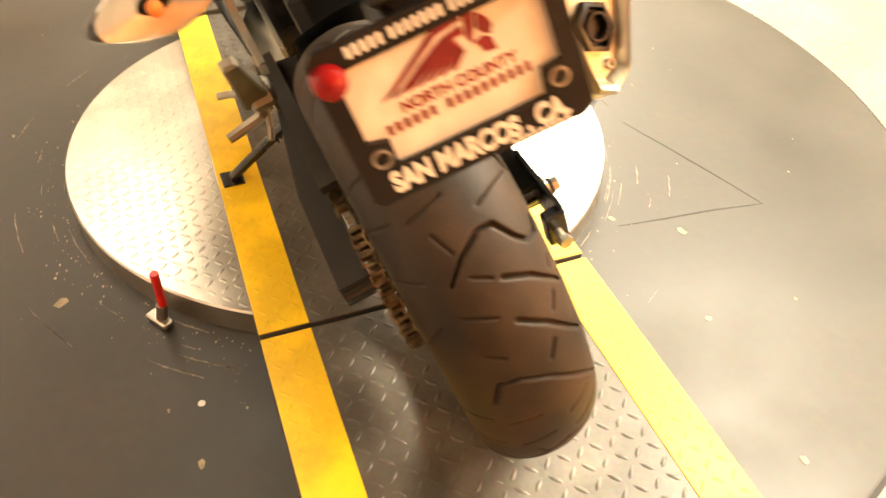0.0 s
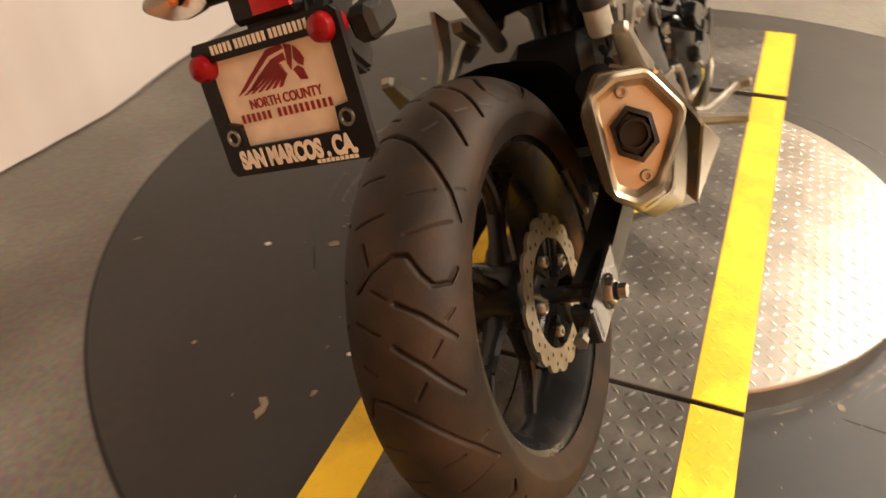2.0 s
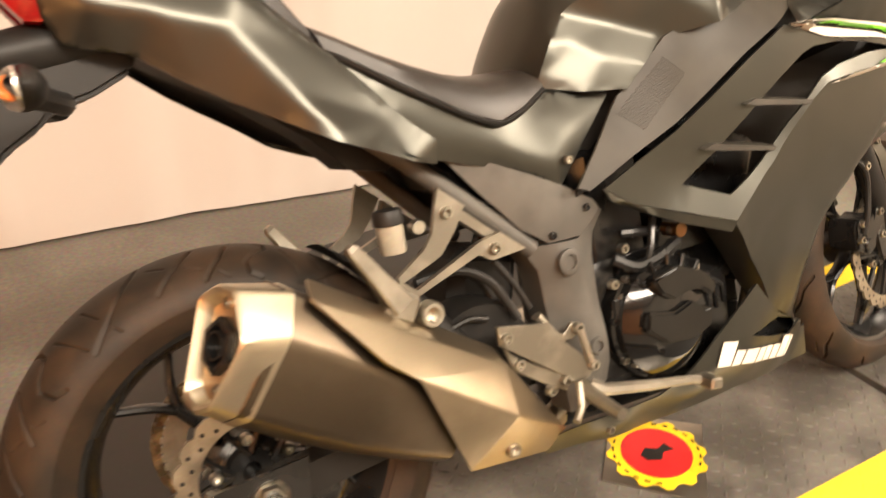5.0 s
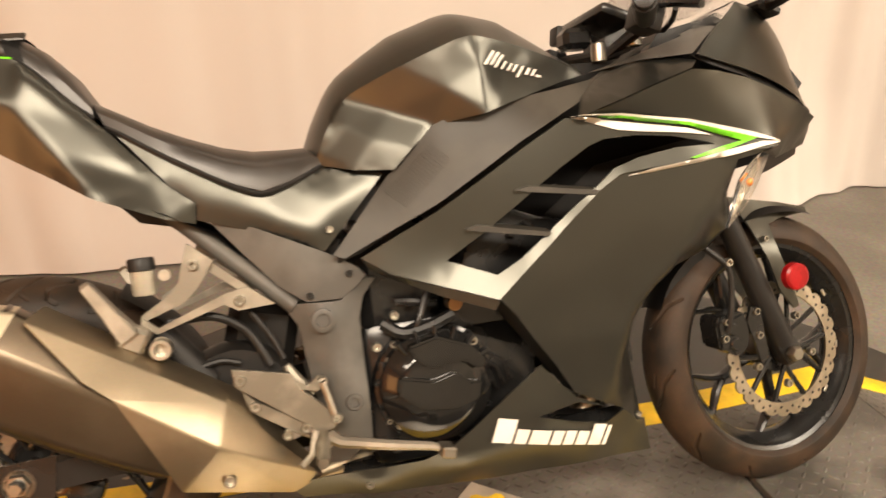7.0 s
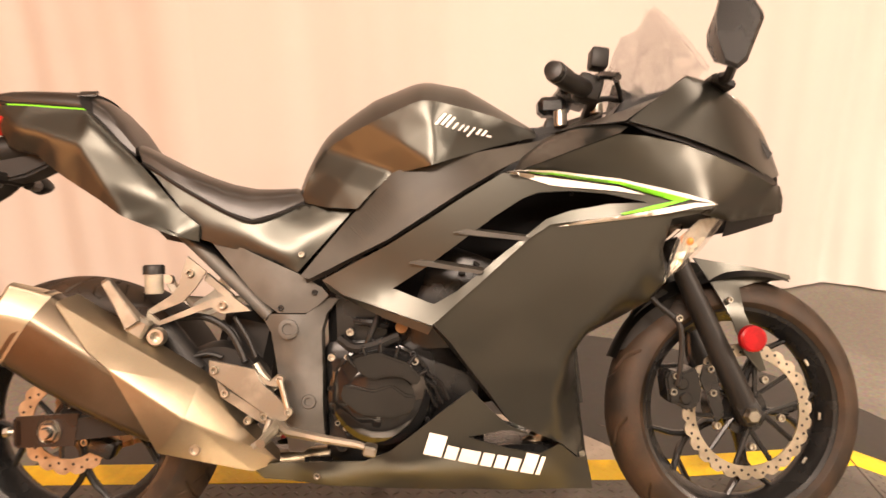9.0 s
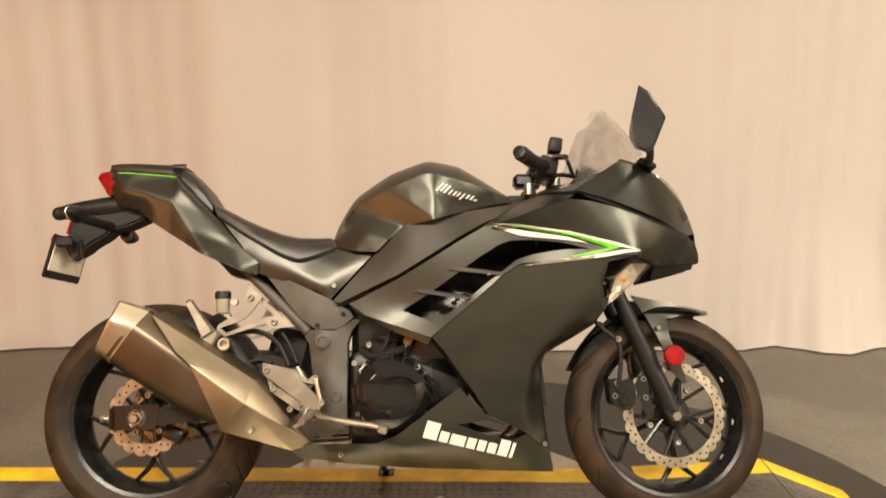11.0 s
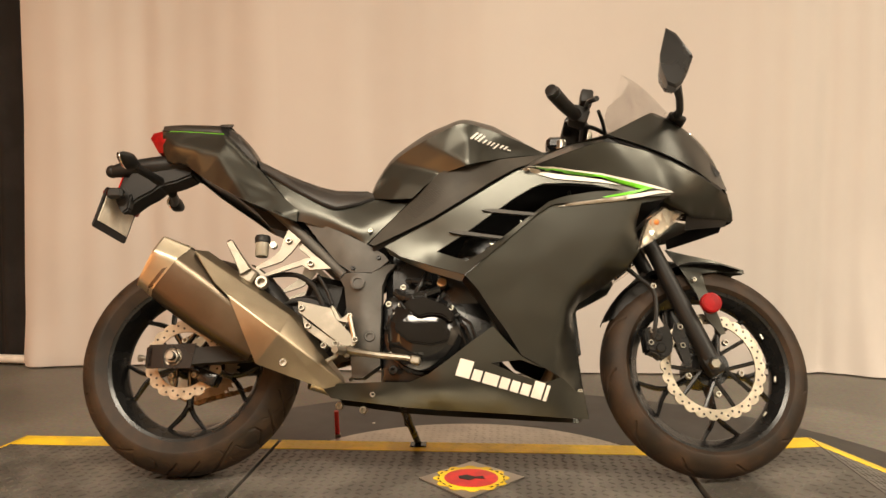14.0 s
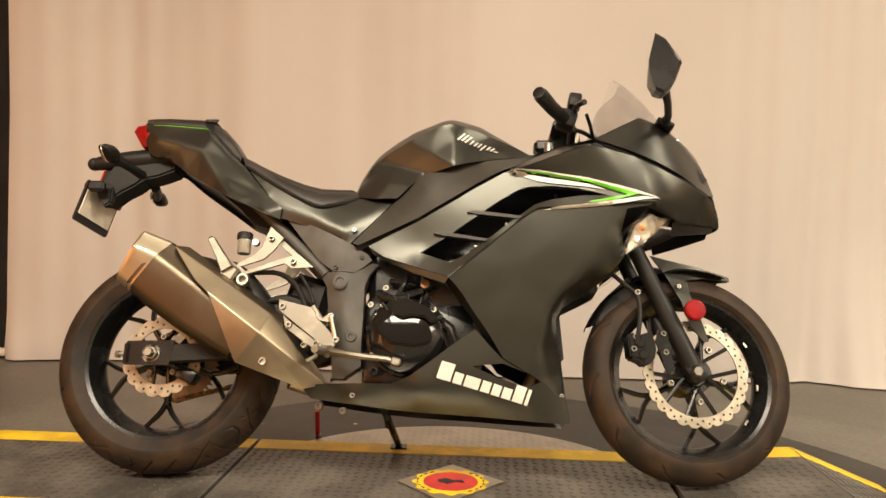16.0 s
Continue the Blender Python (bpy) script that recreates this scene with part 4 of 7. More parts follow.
bmesh.ops.solidify(bm, geom=bm.faces[:], thickness=0.004)
shield = part("heat_shield", bm, MUFFLER, silencer, "bright folded stainless heat shield", smooth=22)
bolts("shield_bolt", [(0.306, 0.264, -0.194)], STEEL, silencer, 0.013, 0.006)
bm = bmesh.new()
tube(bm, bow([(0.36, -0.11, 0.228), (0.44, -0.07, 0.208), (0.55, -0.03, 0.205), (0.75, -0.03, 0.19), (0.95, -0.03, 0.2), (1.02, -0.03, 0.3)], 5), 0.022, 14)
part("exhaust_pipe", bm, MUFFLER, bike, "heat-tinted exhaust header pipe")
bolts("underside_bolt", [(0.423, 0.171, -0.020), (0.488, 0.160, -0.020)], STEEL, bike, 0.013, 0.012)

# ---- frame and sub-frame ----
bm = skin([(0.420, 0.513, -0.118), (0.459, 0.512, -0.133), (0.513, 0.509, -0.133), (0.536, 0.526, -0.128), (0.559, 0.540, -0.123), (0.578, 0.538, -0.118), (0.553, 0.509, -0.118), (0.542, 0.474, -0.123), (0.542, 0.398, -0.123), (0.541, 0.266, -0.118), (0.497, 0.234, -0.118), (0.468, 0.235, -0.113), (0.461, 0.310, -0.113), (0.450, 0.400, -0.113), (0.441, 0.475, -0.118)], [(0.484, 0.482, -0.148), (0.501, 0.392, -0.146), (0.511, 0.304, -0.144)], ease=2, step=0.02)
thicken(bm, 0.05)
frame_plate = part("frame_plate", bm, GREY_PLASTIC, bike, "dark grey main frame side plate", smooth=40)
bolts("frame_cap", [(0.480, 0.482, -0.148)], GREY_PLASTIC, frame_plate, 0.024, 0.003)
bolts("pivot_nut", [(0.515, 0.338, -0.138)], GREY_PLASTIC, frame_plate, 0.018, 0.008)
panel("sub_frame_cover", [(0.315, 0.673, -0.108), (0.392, 0.645, -0.123), (0.498, 0.592, -0.133), (0.548, 0.561, -0.136), (0.560, 0.545, -0.133), (0.541, 0.528, -0.133), (0.515, 0.512, -0.133), (0.459, 0.514, -0.133), (0.419, 0.544, -0.123), (0.370, 0.603, -0.113)], GREY_PLASTIC, [(0.457, 0.570, -0.140), (0.395, 0.615, -0.128)], ease=1, step=0.03)
bolts("cover_screw", [(0.465, 0.524, -0.138), (0.533, 0.552, -0.138)], BLACK_METAL, bike, 0.007, 0.003)
for s in (-1, 1):
    bm = bmesh.new()
    pts = [(0.217, 0.722, -0.077), (0.277, 0.668, -0.087), (0.328, 0.618, -0.094), (0.394, 0.554, -0.106), (0.439, 0.508, -0.115)]
    tube(bm, [(x, s * abs(y), z) for x, z, y in pts], 0.0145, 18)
    part("sub_frame_tube", bm, GREY_PLASTIC, bike)
bm = bmesh.new()
box(bm, (0.22, 0.14, 0.09), (0.44, 0, 0.62), Matrix.Rotation(radians(24), 3, "Y"), 0.02)
part("battery_tray", bm, PLASTIC, bike)
bm = bmesh.new()
lathe(bm, [(0.006, -0.10), (0.03, -0.10), (0.03, 0.1), (0.006, 0.1)], 16, "X", (0.0, 0.0, 0.0))
bm.transform(Matrix.Translation((0.42, 0.0, 0.47)) @ Matrix.Rotation(radians(-62), 4, "Y"))
part("rear_shock", bm, BLACK_METAL, bike)

# passenger footrest hanger on the right, mirrored on the left
for s in (1, -1):
    bm = bmesh.new()
    Y0 = -0.143
    plate(bm, [(x, z) for x, z, y in [(x, z, 0) for x, z in [(0.286, 0.633), (0.322, 0.602), (0.300, 0.570), (0.275, 0.544), (0.260, 0.538), (0.210, 0.521), (0.206, 0.530), (0.251, 0.557), (0.267, 0.576), (0.277, 0.609)]]], Y0, Y0 + 0.008)
    plate(bm, [(x, z) for x, z, y in [(x, z, 0) for x, z in [(0.206, 0.528), (0.229, 0.508), (0.334, 0.548), (0.369, 0.554), (0.408, 0.521), (0.351, 0.518), (0.330, 0.531), (0.227, 0.499), (0.204, 0.513)]]], Y0 - 0.004, Y0 + 0.006)
    plate(bm, [(x, z) for x, z, y in [(x, z, 0) for x, z in [(0.319, 0.599), (0.370, 0.553), (0.363, 0.542), (0.314, 0.584)]]], Y0 + 0.012, Y0 + 0.03)
    if s < 0:
        bm.transform(FLIP)
    hanger = part("footrest_hanger", bm, ALLOY, bike, "cast alloy passenger footrest hanger", smooth=20)
    if s > 0:
        for x, z, y in [(0.291, 0.599, -0.145), (0.354, 0.534, -0.150)]:
            part("hanger_bolt", bolt(bmesh.new(), x, y, z, 0.0105, 0.007), STEEL, hanger)
    bm = bmesh.new()
    p = [(x, s * y, z) for x, z, y in [(0.140, 0.588, -0.172), (0.167, 0.548, -0.172), (0.193, 0.500, -0.168)]]
    way2 = Vector(p[2]) - Vector(p[0])
    tilt = Vector((way2.z, 0, -way2.x)).normalized()
    peg = [(Vector(p[0]) + way2 * f, a) for f, a in ((-0.06, 0.005), (0.0, 0.0085), (0.5, 0.0115), (0.95, 0.0165))]
    loft(bm, [[c + tilt * (a * u) + Vector((0, a * 1.25 * w, 0)) for u, w in ((-1, -0.8), (-0.8, -1), (0.8, -1), (1, -0.8), (1, 0.8), (0.8, 1), (-0.8, 1), (-1, 0.8))] for c, a in peg])
    box(bm, (0.044, 0.036, 0.040), (p[2][0], p[2][1] + s * 0.008, p[2][2]), Matrix.Rotation(radians(30), 3, "Y"), 0.006)
    part("passenger_footrest", bm, ALLOY, bike, "folded alloy passenger footrest", smooth=20)
bolts("silencer_mount_bolt", [(0.231, 0.479, -0.164)], STEEL, bike, 0.022, 0.014)
bm = bmesh.new()
tube(bm, [(x, -0.10, z) for x, z, y in [(0.215, 0.494, -0.119), (0.253, 0.444, -0.119), (0.286, 0.399, -0.118)]], 0.03, 12)
part("silencer_bracket", bm, PLASTIC, bike)
# brake fluid pot
(px_, pz_, _), = [(0.214, 0.595, -0.127)]
bm = bmesh.new()
lathe(bm, [(0.0, -0.03), (0.016, -0.03), (0.018, -0.026), (0.018, 0.008), (0.0, 0.008)], 20, "Z", (px_, -0.128, pz_ - 0.004))
pot = part("brake_fluid_pot", bm, material("cloudy_white_plastic", (0.34, 0.31, 0.245), 0.3, 0, 0.08, 30, 200), bike, "cloudy white rear brake fluid pot with a black cap")
bm = bmesh.new()
lathe(bm, [(0.0, 0.026), (0.019, 0.026), (0.021, 0.022), (0.021, 0.007), (0.0, 0.007)], 20, "Z", (px_, -0.128, pz_ - 0.002))
part("cap", bm, PLASTIC, pot, "black cap")
bm = bmesh.new()
lathe(bm, [(0.0, -0.146), (0.009, -0.146), (0.009, -0.13), (0.0, -0.13)], 12, "Y", (px_ + 0.034, 0, pz_ - 0.006))
part("pot_bolt", bm, STEEL, pot)

# rider footrest plate, pedal and master cylinder
bm = bmesh.new()
plate(bm, [(0.328, 0.430), (0.416, 0.409), (0.430, 0.380), (0.443, 0.369), (0.477, 0.334), (0.486, 0.319), (0.474, 0.307), (0.450, 0.304), (0.434, 0.320), (0.337, 0.395), (0.329, 0.402)], -0.166, -0.157)
plate(bm, [(0.420, 0.400), (0.442, 0.383), (0.460, 0.397), (0.472, 0.391), (0.470, 0.376), (0.455, 0.371), (0.424, 0.379)], -0.160, -0.153)
plate(bm, [(0.339, 0.393), (0.358, 0.374), (0.435, 0.321), (0.436, 0.296), (0.407, 0.314), (0.347, 0.357)], -0.160, -0.153)
bmesh.ops.bevel(bm, geom=bm.edges[:], offset=0.0012, segments=1, affect="EDGES")
left = bm.copy()
left.transform(FLIP)
heel = part("heel_plate", bm, ALLOY, bike, "satin alloy rider footrest plate", smooth=20)
part("heel_plate", left, ALLOY, bike, "satin alloy rider footrest plate", smooth=20)
for x, z, y in [(0.339, 0.410, -0.166), (0.465, 0.387, -0.164), (0.481, 0.325, -0.168), (0.357, 0.364, -0.160), (0.431, 0.316, -0.162), (0.401, 0.311, -0.166), (0.461, 0.287, -0.170)]:
    part("heel_plate_bolt", bolt(bmesh.new(), x, y, z, 0.0105, 0.007), STEEL, heel)
bm = bmesh.new()
a, b = [(x, y, z) for x, z, y in [(0.465, 0.387, -0.168), (0.479, 0.327, -0.168)]]
tube(bm, [a, b], 0.006, 8)
part("brake_link", bm, STEEL, heel)
bm = bmesh.new()
p = [(x, y, z) for x, z, y in [(0.467, 0.299, -0.175), (0.482, 0.291, -0.190), (0.555, 0.278, -0.210), (0.620, 0.269, -0.228), (0.641, 0.261, -0.232)]]
tube(bm, p, [0.012, 0.010, 0.0085, 0.007, 0.006], 8)
box(bm, (0.024, 0.040, 0.018), (p[4][0], -0.236, p[4][2]), Matrix.Rotation(radians(14), 3, "Y"), 0.003)
part("brake_pedal", bm, ALLOY, bike, "polished alloy rear brake pedal")
bm = bmesh.new()
p = [(x, y, z) for x, z, y in [(0.456, 0.301, -0.168), (0.452, 0.292, -0.198), (0.446, 0.286, -0.262)]]
tube(bm, p, [0.011, 0.011, 0.009], 8)
p = [(x, y, z) for x, z, y in [(0.444, 0.313, -0.178), (0.435, 0.279, -0.188), (0.415, 0.266, -0.198)]]
tube(bm, p, 0.006, 8)
left = bm.copy()
left.transform(FLIP)
part("rider_footrest", bm, ALLOY, bike, "ribbed alloy rider footrest")
part("rider_footrest", left, ALLOY, bike, "ribbed alloy rider footrest")
bm = bmesh.new()
tube(bm, bow([(0.40, 0.185, 0.33), (0.47, 0.20, 0.315), (0.54, 0.22, 0.30), (0.56, 0.25, 0.30)], 4), 0.007, 8)
part("gear_lever", bm, ALLOY, bike, "alloy gear lever")
bm = bmesh.new()
p = [(x, -0.14, z) for x, z, y in [(0.412, 0.417, -0.138), (0.426, 0.391, -0.138), (0.451, 0.364, -0.138)]]
tube(bm, p, [0.008, 0.011, 0.008], 8)
part("brake_cylinder", bm, ALLOY, bike)
for pts, r in (([(0.240, 0.511, -0.119), (0.308, 0.511, -0.118), (0.355, 0.483, -0.118), (0.379, 0.443, -0.123), (0.389, 0.419, -0.128)], 0.007), ([(0.368, 0.510, -0.118), (0.395, 0.466, -0.123), (0.411, 0.427, -0.128)], 0.005), ([(0.269, 0.429, -0.118), (0.312, 0.437, -0.118), (0.342, 0.429, -0.118)], 0.005), ([(0.333, 0.499, -0.088), (0.365, 0.468, -0.088), (0.382, 0.404, -0.098)], 0.006), ([(0.008, 0.473, -0.099), (0.001, 0.424, -0.109), (0.030, 0.403, -0.099), (0.078, 0.406, -0.089)], 0.006)):
    bm = bmesh.new()
    tube(bm, bow([(x, y, z) for x, z, y in pts], 4), r, 8)
    part("hose", bm, PLASTIC, bike, "black rubber hose")
bm = bmesh.new()
lathe(bm, [(0.02, -0.11), (0.09, -0.11), (0.1, -0.09), (0.1, -0.06), (0.02, -0.06)], 28, "Y", (0.33, 0, 0.36))
box(bm, (0.12, 0.14, 0.2), (0.37, 0, 0.42), Matrix.Rotation(radians(15), 3, "Y"), 0.02)
part("linkage_housing", bm, PLASTIC, bike)

# ---- engine ----
bm = bmesh.new()
box(bm, (0.32, 0.22, 0.26), (0.70, 0, 0.33), None, 0.03, 2)
box(bm, (0.20, 0.22, 0.26), (0.82, 0, 0.50), Matrix.Rotation(radians(22), 3, "Y"), 0.02, 2)
box(bm, (0.14, 0.20, 0.24), (0.62, 0, 0.52), None, 0.02)
engine = part("engine_block", bm, BLACK_METAL, bike, "black engine block behind the fairing", smooth=25)
(cx, cz, _), = [(0.658, 0.344, -0.148)]
bm = bmesh.new()
lathe(bm, [(0.0, -0.172), (0.06, -0.172), (0.068, -0.168), (0.084, -0.158), (0.096, -0.148), (0.099, -0.135), (0.105, -0.133), (0.106, -0.115), (0.106, -0.08)], 56, "Y", (cx, 0, cz))
cover = part("clutch_cover", bm, GLOSS_BLACK, engine, "gloss black round clutch cover")
for relief in ([(0.607, 0.422), (0.619, 0.397), (0.645, 0.380), (0.673, 0.387), (0.703, 0.384), (0.727, 0.365), (0.740, 0.381), (0.715, 0.410), (0.658, 0.433)],
               [(0.589, 0.375), (0.645, 0.361), (0.682, 0.370), (0.710, 0.349), (0.727, 0.348), (0.720, 0.318), (0.679, 0.307), (0.619, 0.316), (0.582, 0.348)]):
    bm = bmesh.new()
    plate(bm, relief, -0.186, -0.160)
    low = min(z for x, z in relief)
    for v in bm.verts:
        v.co.y += 0.04 * (v.co.z - low)
    bmesh.ops.bevel(bm, geom=bm.edges[:], offset=0.004, segments=2, affect="EDGES")
    part("cover_relief", bm, GLOSS_BLACK, cover, smooth=25)
bm = bmesh.new()
for k in range(6):
    u = radians(28 + 20 * k)
    box(bm, (0.034, 0.02, 0.007), (cx + 0.088 * math.cos(u), -0.152, cz + 0.088 * math.sin(u)), Matrix.Rotation(-u, 3, "Y"), 0.002)
part("cover_rib", bm, BLACK_METAL, cover)
for k in range(9):
    u = radians(10 + 40 * k)
    part("cover_bolt", bolt(bmesh.new(), cx + 0.102 * math.cos(u), -0.134, cz + 0.102 * math.sin(u), 0.007, 0.007), STEEL if k in (3, 5) else BLACK_METAL, cover)
bm = bmesh.new()
for k in range(4):
    p = [(x, y, z) for x, z, y in [(0.742, 0.392, -0.148), (0.777, 0.367, -0.158), (0.789, 0.333, -0.148)]]
    tube(bm, [(x - 0.012 * k, y + 0.006 * k, z - 0.008 * k) for x, y, z in p], 0.0045, 6)
part("radiator_fin", bm, BLACK_METAL, engine)
for pts, r in (([(0.661, 0.508, -0.138), (0.639, 0.460, -0.148), (0.618, 0.415, -0.143), (0.595, 0.394, -0.138)], 0.006), ([(0.579, 0.458, -0.128), (0.610, 0.439, -0.143), (0.654, 0.445, -0.148), (0.698, 0.460, -0.148)], 0.011), ([(0.608, 0.491, -0.118), (0.639, 0.488, -0.128), (0.676, 0.481, -0.128)], 0.008), ([(0.569, 0.395, -0.133), (0.567, 0.335, -0.133), (0.577, 0.299, -0.133)], 0.008)):
    bm = bmesh.new()
    tube(bm, bow([(x, y, z) for x, z, y in pts], 4), r, 8)
    part("engine_hose", bm, BLACK_METAL, engine)
bolts("engine_bolt", [(0.563, 0.423, -0.138), (0.582, 0.395, -0.133), (0.588, 0.285, -0.138), (0.600, 0.470, -0.128), (0.727, 0.410, -0.148), (0.698, 0.478, -0.138)], STEEL, engine, 0.010, 0.008)
bolts("oil_cap", [(0.578, 0.250, -0.138)], BLACK_METAL, engine, 0.015, 0.01)
bm = bmesh.new()
(x, z, _), = [(0.703, 0.478, -0.128)]
lathe(bm, [(0, -0.155), (0.012, -0.155), (0.012, -0.12), (0, -0.12)], 14, "Y", (x, 0, z))
part("copper_plug", bm, material("coppery_metal", (0.24, 0.13, 0.06), 0.4, 1), engine)

# ---- body panels ----
# dark core so that no light passes between the panels
bm = bmesh.new()
plate(bm, [(x, z) for x, z, y in [(0.601, 0.660, 0.002), (0.732, 0.819, 0.002), (0.984, 0.874, 0.002), (1.271, 0.876, 0.003), (1.400, 0.803, 0.003), (1.254, 0.661, 0.003), (1.097, 0.492, 0.002), (1.014, 0.427, 0.002), (0.919, 0.427, 0.002), (0.795, 0.576, 0.002)]], -0.085, 0.085)
part("body_core", bm, PLASTIC, bike)

# filler plate added to stop light showing between tank and knee panel
bm = bmesh.new()
plate(bm, [(x, z) for x, z, y in [(0.502, 0.729, -0.078), (0.524, 0.755, -0.078), (0.603, 0.754, -0.088), (0.714, 0.824, -0.088), (0.859, 0.851, -0.088), (0.972, 0.858, -0.088), (0.922, 0.816, -0.088), (0.761, 0.746, -0.088), (0.589, 0.629, -0.088), (0.527, 0.645, -0.088)]], -0.093, 0.093)
part("tank_gap_filler", bm, PLASTIC, bike)

# tail
tail_out = [(-0.121, 0.964, -0.073), (-0.048, 0.956, -0.086), (0.072, 0.941, -0.096), (0.098, 0.918, -0.098), (0.140, 0.873, -0.101), (0.195, 0.814, -0.113), (0.267, 0.728, -0.126), (0.306, 0.694, -0.127), (0.303, 0.662, -0.123), (0.260, 0.674, -0.142), (0.212, 0.695, -0.155), (0.166, 0.715, -0.152), (0.155, 0.721, -0.148), (0.108, 0.752, -0.120), (0.056, 0.785, -0.102), (0.017, 0.811, -0.092), (-0.040, 0.856, -0.077), (-0.105, 0.874, -0.056), (-0.119, 0.908, -0.061)]
tail = panel("tail_cowl", tail_out, PAINT, [(-0.075, 0.912, -0.092), (-0.003, 0.892, -0.105), (0.064, 0.870, -0.117), (0.117, 0.789, -0.131), (0.166, 0.725, -0.152), (0.241, 0.734, -0.128), (0.086, 0.918, -0.110), (0.162, 0.834, -0.115), (0.218, 0.768, -0.126), (-0.045, 0.935, -0.089), (0.211, 0.704, -0.147)], ease=0, soft=5, step=0.006, edges=((0, 1), (1, 2), (2, 3), (3, 4), (3, 5), (6, 7), (7, 8), (8, 5), (2, 6), (4, 10)), keep=True, smooth=60, label="matte grey-black tail cowl with a thin green line")
bm = bmesh.new()
under = [(-0.057, 0.874, -0.029), (-0.004, 0.838, -0.029), (0.081, 0.787, -0.029), (0.167, 0.720, -0.029), (0.210, 0.673, -0.029), (0.267, 0.659, -0.029), (0.305, 0.691, -0.028), (0.229, 0.751, -0.029), (0.110, 0.822, -0.029), (-0.010, 0.893, -0.029)]
plate(bm, [(x, z) for x, z, y in under], -0.036, 0.036)
part("under_tray", bm, PLASTIC, bike, "black plastic under-tail tray")
bm = bmesh.new()
rows = []
for x, z, w in ((-0.105, 0.880, 0.053), (-0.040, 0.862, 0.074), (0.017, 0.818, 0.089), (0.056, 0.792, 0.099), (0.108, 0.760, 0.117), (0.160, 0.725, 0.143), (0.260, 0.682, 0.145), (0.330, 0.640, 0.110), (0.400, 0.560, 0.100)):
    rows.append([bm.verts.new((x, w * k / 3, z + 0.012 * (1 - (k / 3) ** 2))) for k in range(-3, 4)])
for p, q in zip(rows, rows[1:]):
    for j in range(6):
        bm.faces.new((p[j], p[j + 1], q[j + 1], q[j]))
bmesh.ops.solidify(bm, geom=bm.faces[:], thickness=0.005)
part("inner_fender", bm, FRAME_BLACK, bike, "wide black inner fender closing the tail from below", smooth=40)
bm = bmesh.new()
top = [(-0.132, 0.975, -0.044), (-0.123, 0.983, -0.044), (-0.080, 0.985, -0.044), (0.043, 0.980, -0.044), (0.057, 0.958, -0.044), (-0.061, 0.950, -0.044), (-0.116, 0.917, -0.044)]
plate(bm, [(x, z) for x, z, y in top], -0.05, 0.05)
part("tail_core", bm, PLASTIC, bike)
for side in (1, -1):
    bm = bmesh.new()
    tube(bm, [(-0.100, side * -0.070, 0.9640), (-0.048, side * -0.080, 0.9580), (0.068, side * -0.090, 0.9435)], 0.0022, 6)
    part("tail_stripe", bm, GREEN, tail, "thin green line along the upper edge")

def seat_form(name, ridge, hem, widths, label):
    """An upholstered seat: ridge along the top, hem along the lower edge, half widths at the hem."""
    bm = bmesh.new()
    rows = []
    for (x, z, _), (hx, hz, _), w in zip(ridge, hem, widths):
        row = []
        for k in range(13):
            a = radians(-90 + 180 * k / 12)
            s = math.sin(a)
            c = abs(math.cos(a)) ** 0.55
            row.append(bm.verts.new((x * c + hx * (1 - c), w * math.copysign(abs(s) ** 0.8, s), hz + (z - hz) * c)))
        rows.append(row)
    for p, q in zip(rows, rows[1:]):
        for j in range(12):
            bm.faces.new((p[j], p[j + 1], q[j + 1], q[j]))
    bm.faces.new(rows[0][::-1])
    bm.faces.new(rows[-1])
    low = [[bm.verts.new((r[j].co.x, r[j].co.y * 0.9, r[j].co.z - 0.012)) for j in (0, 12)] for r in rows]
    for (p, q), (r, s) in zip(zip(rows, rows[1:]), zip(low, low[1:])):
        bm.faces.new((p[0], q[0], s[0], r[0]))
        bm.faces.new((p[12], q[12], s[1], r[1]))
    ob = part(name, bm, SEAT, bike, label, 40)
    for side in (0, 12):
        pts = [r[side] for r in [[Vector((hx, -w if side == 0 else w, hz)) for k in range(13)] for (hx, hz, _), w in zip(hem, widths)]]
        bm = bmesh.new()
        tube(bm, [p + Vector((0, 0, -0.004)) for p in bow(pts, 3)], 0.0045, 6)
        part("piping", bm, PLASTIC, ob)
    return ob


seat_form("passenger_seat", [(-0.128, 0.998, -0.044), (-0.105, 1.001, -0.049), (-0.062, 1.000, -0.054), (-0.003, 0.996, -0.059), (0.046, 0.992, -0.059), (0.072, 0.985, -0.059), (0.107, 0.961, -0.059), (0.142, 0.922, -0.059), (0.169, 0.872, -0.059)], [(-0.126, 0.978, -0.061), (-0.101, 0.971, -0.067), (-0.052, 0.966, -0.074), (0.006, 0.958, -0.079), (0.058, 0.950, -0.084), (0.076, 0.941, -0.087), (0.105, 0.914, -0.089), (0.140, 0.874, -0.091), (0.172, 0.846, -0.093)], (0.058, 0.064, 0.072, 0.078, 0.084, 0.086, 0.09, 0.093, 0.095), "black vinyl passenger seat pad")
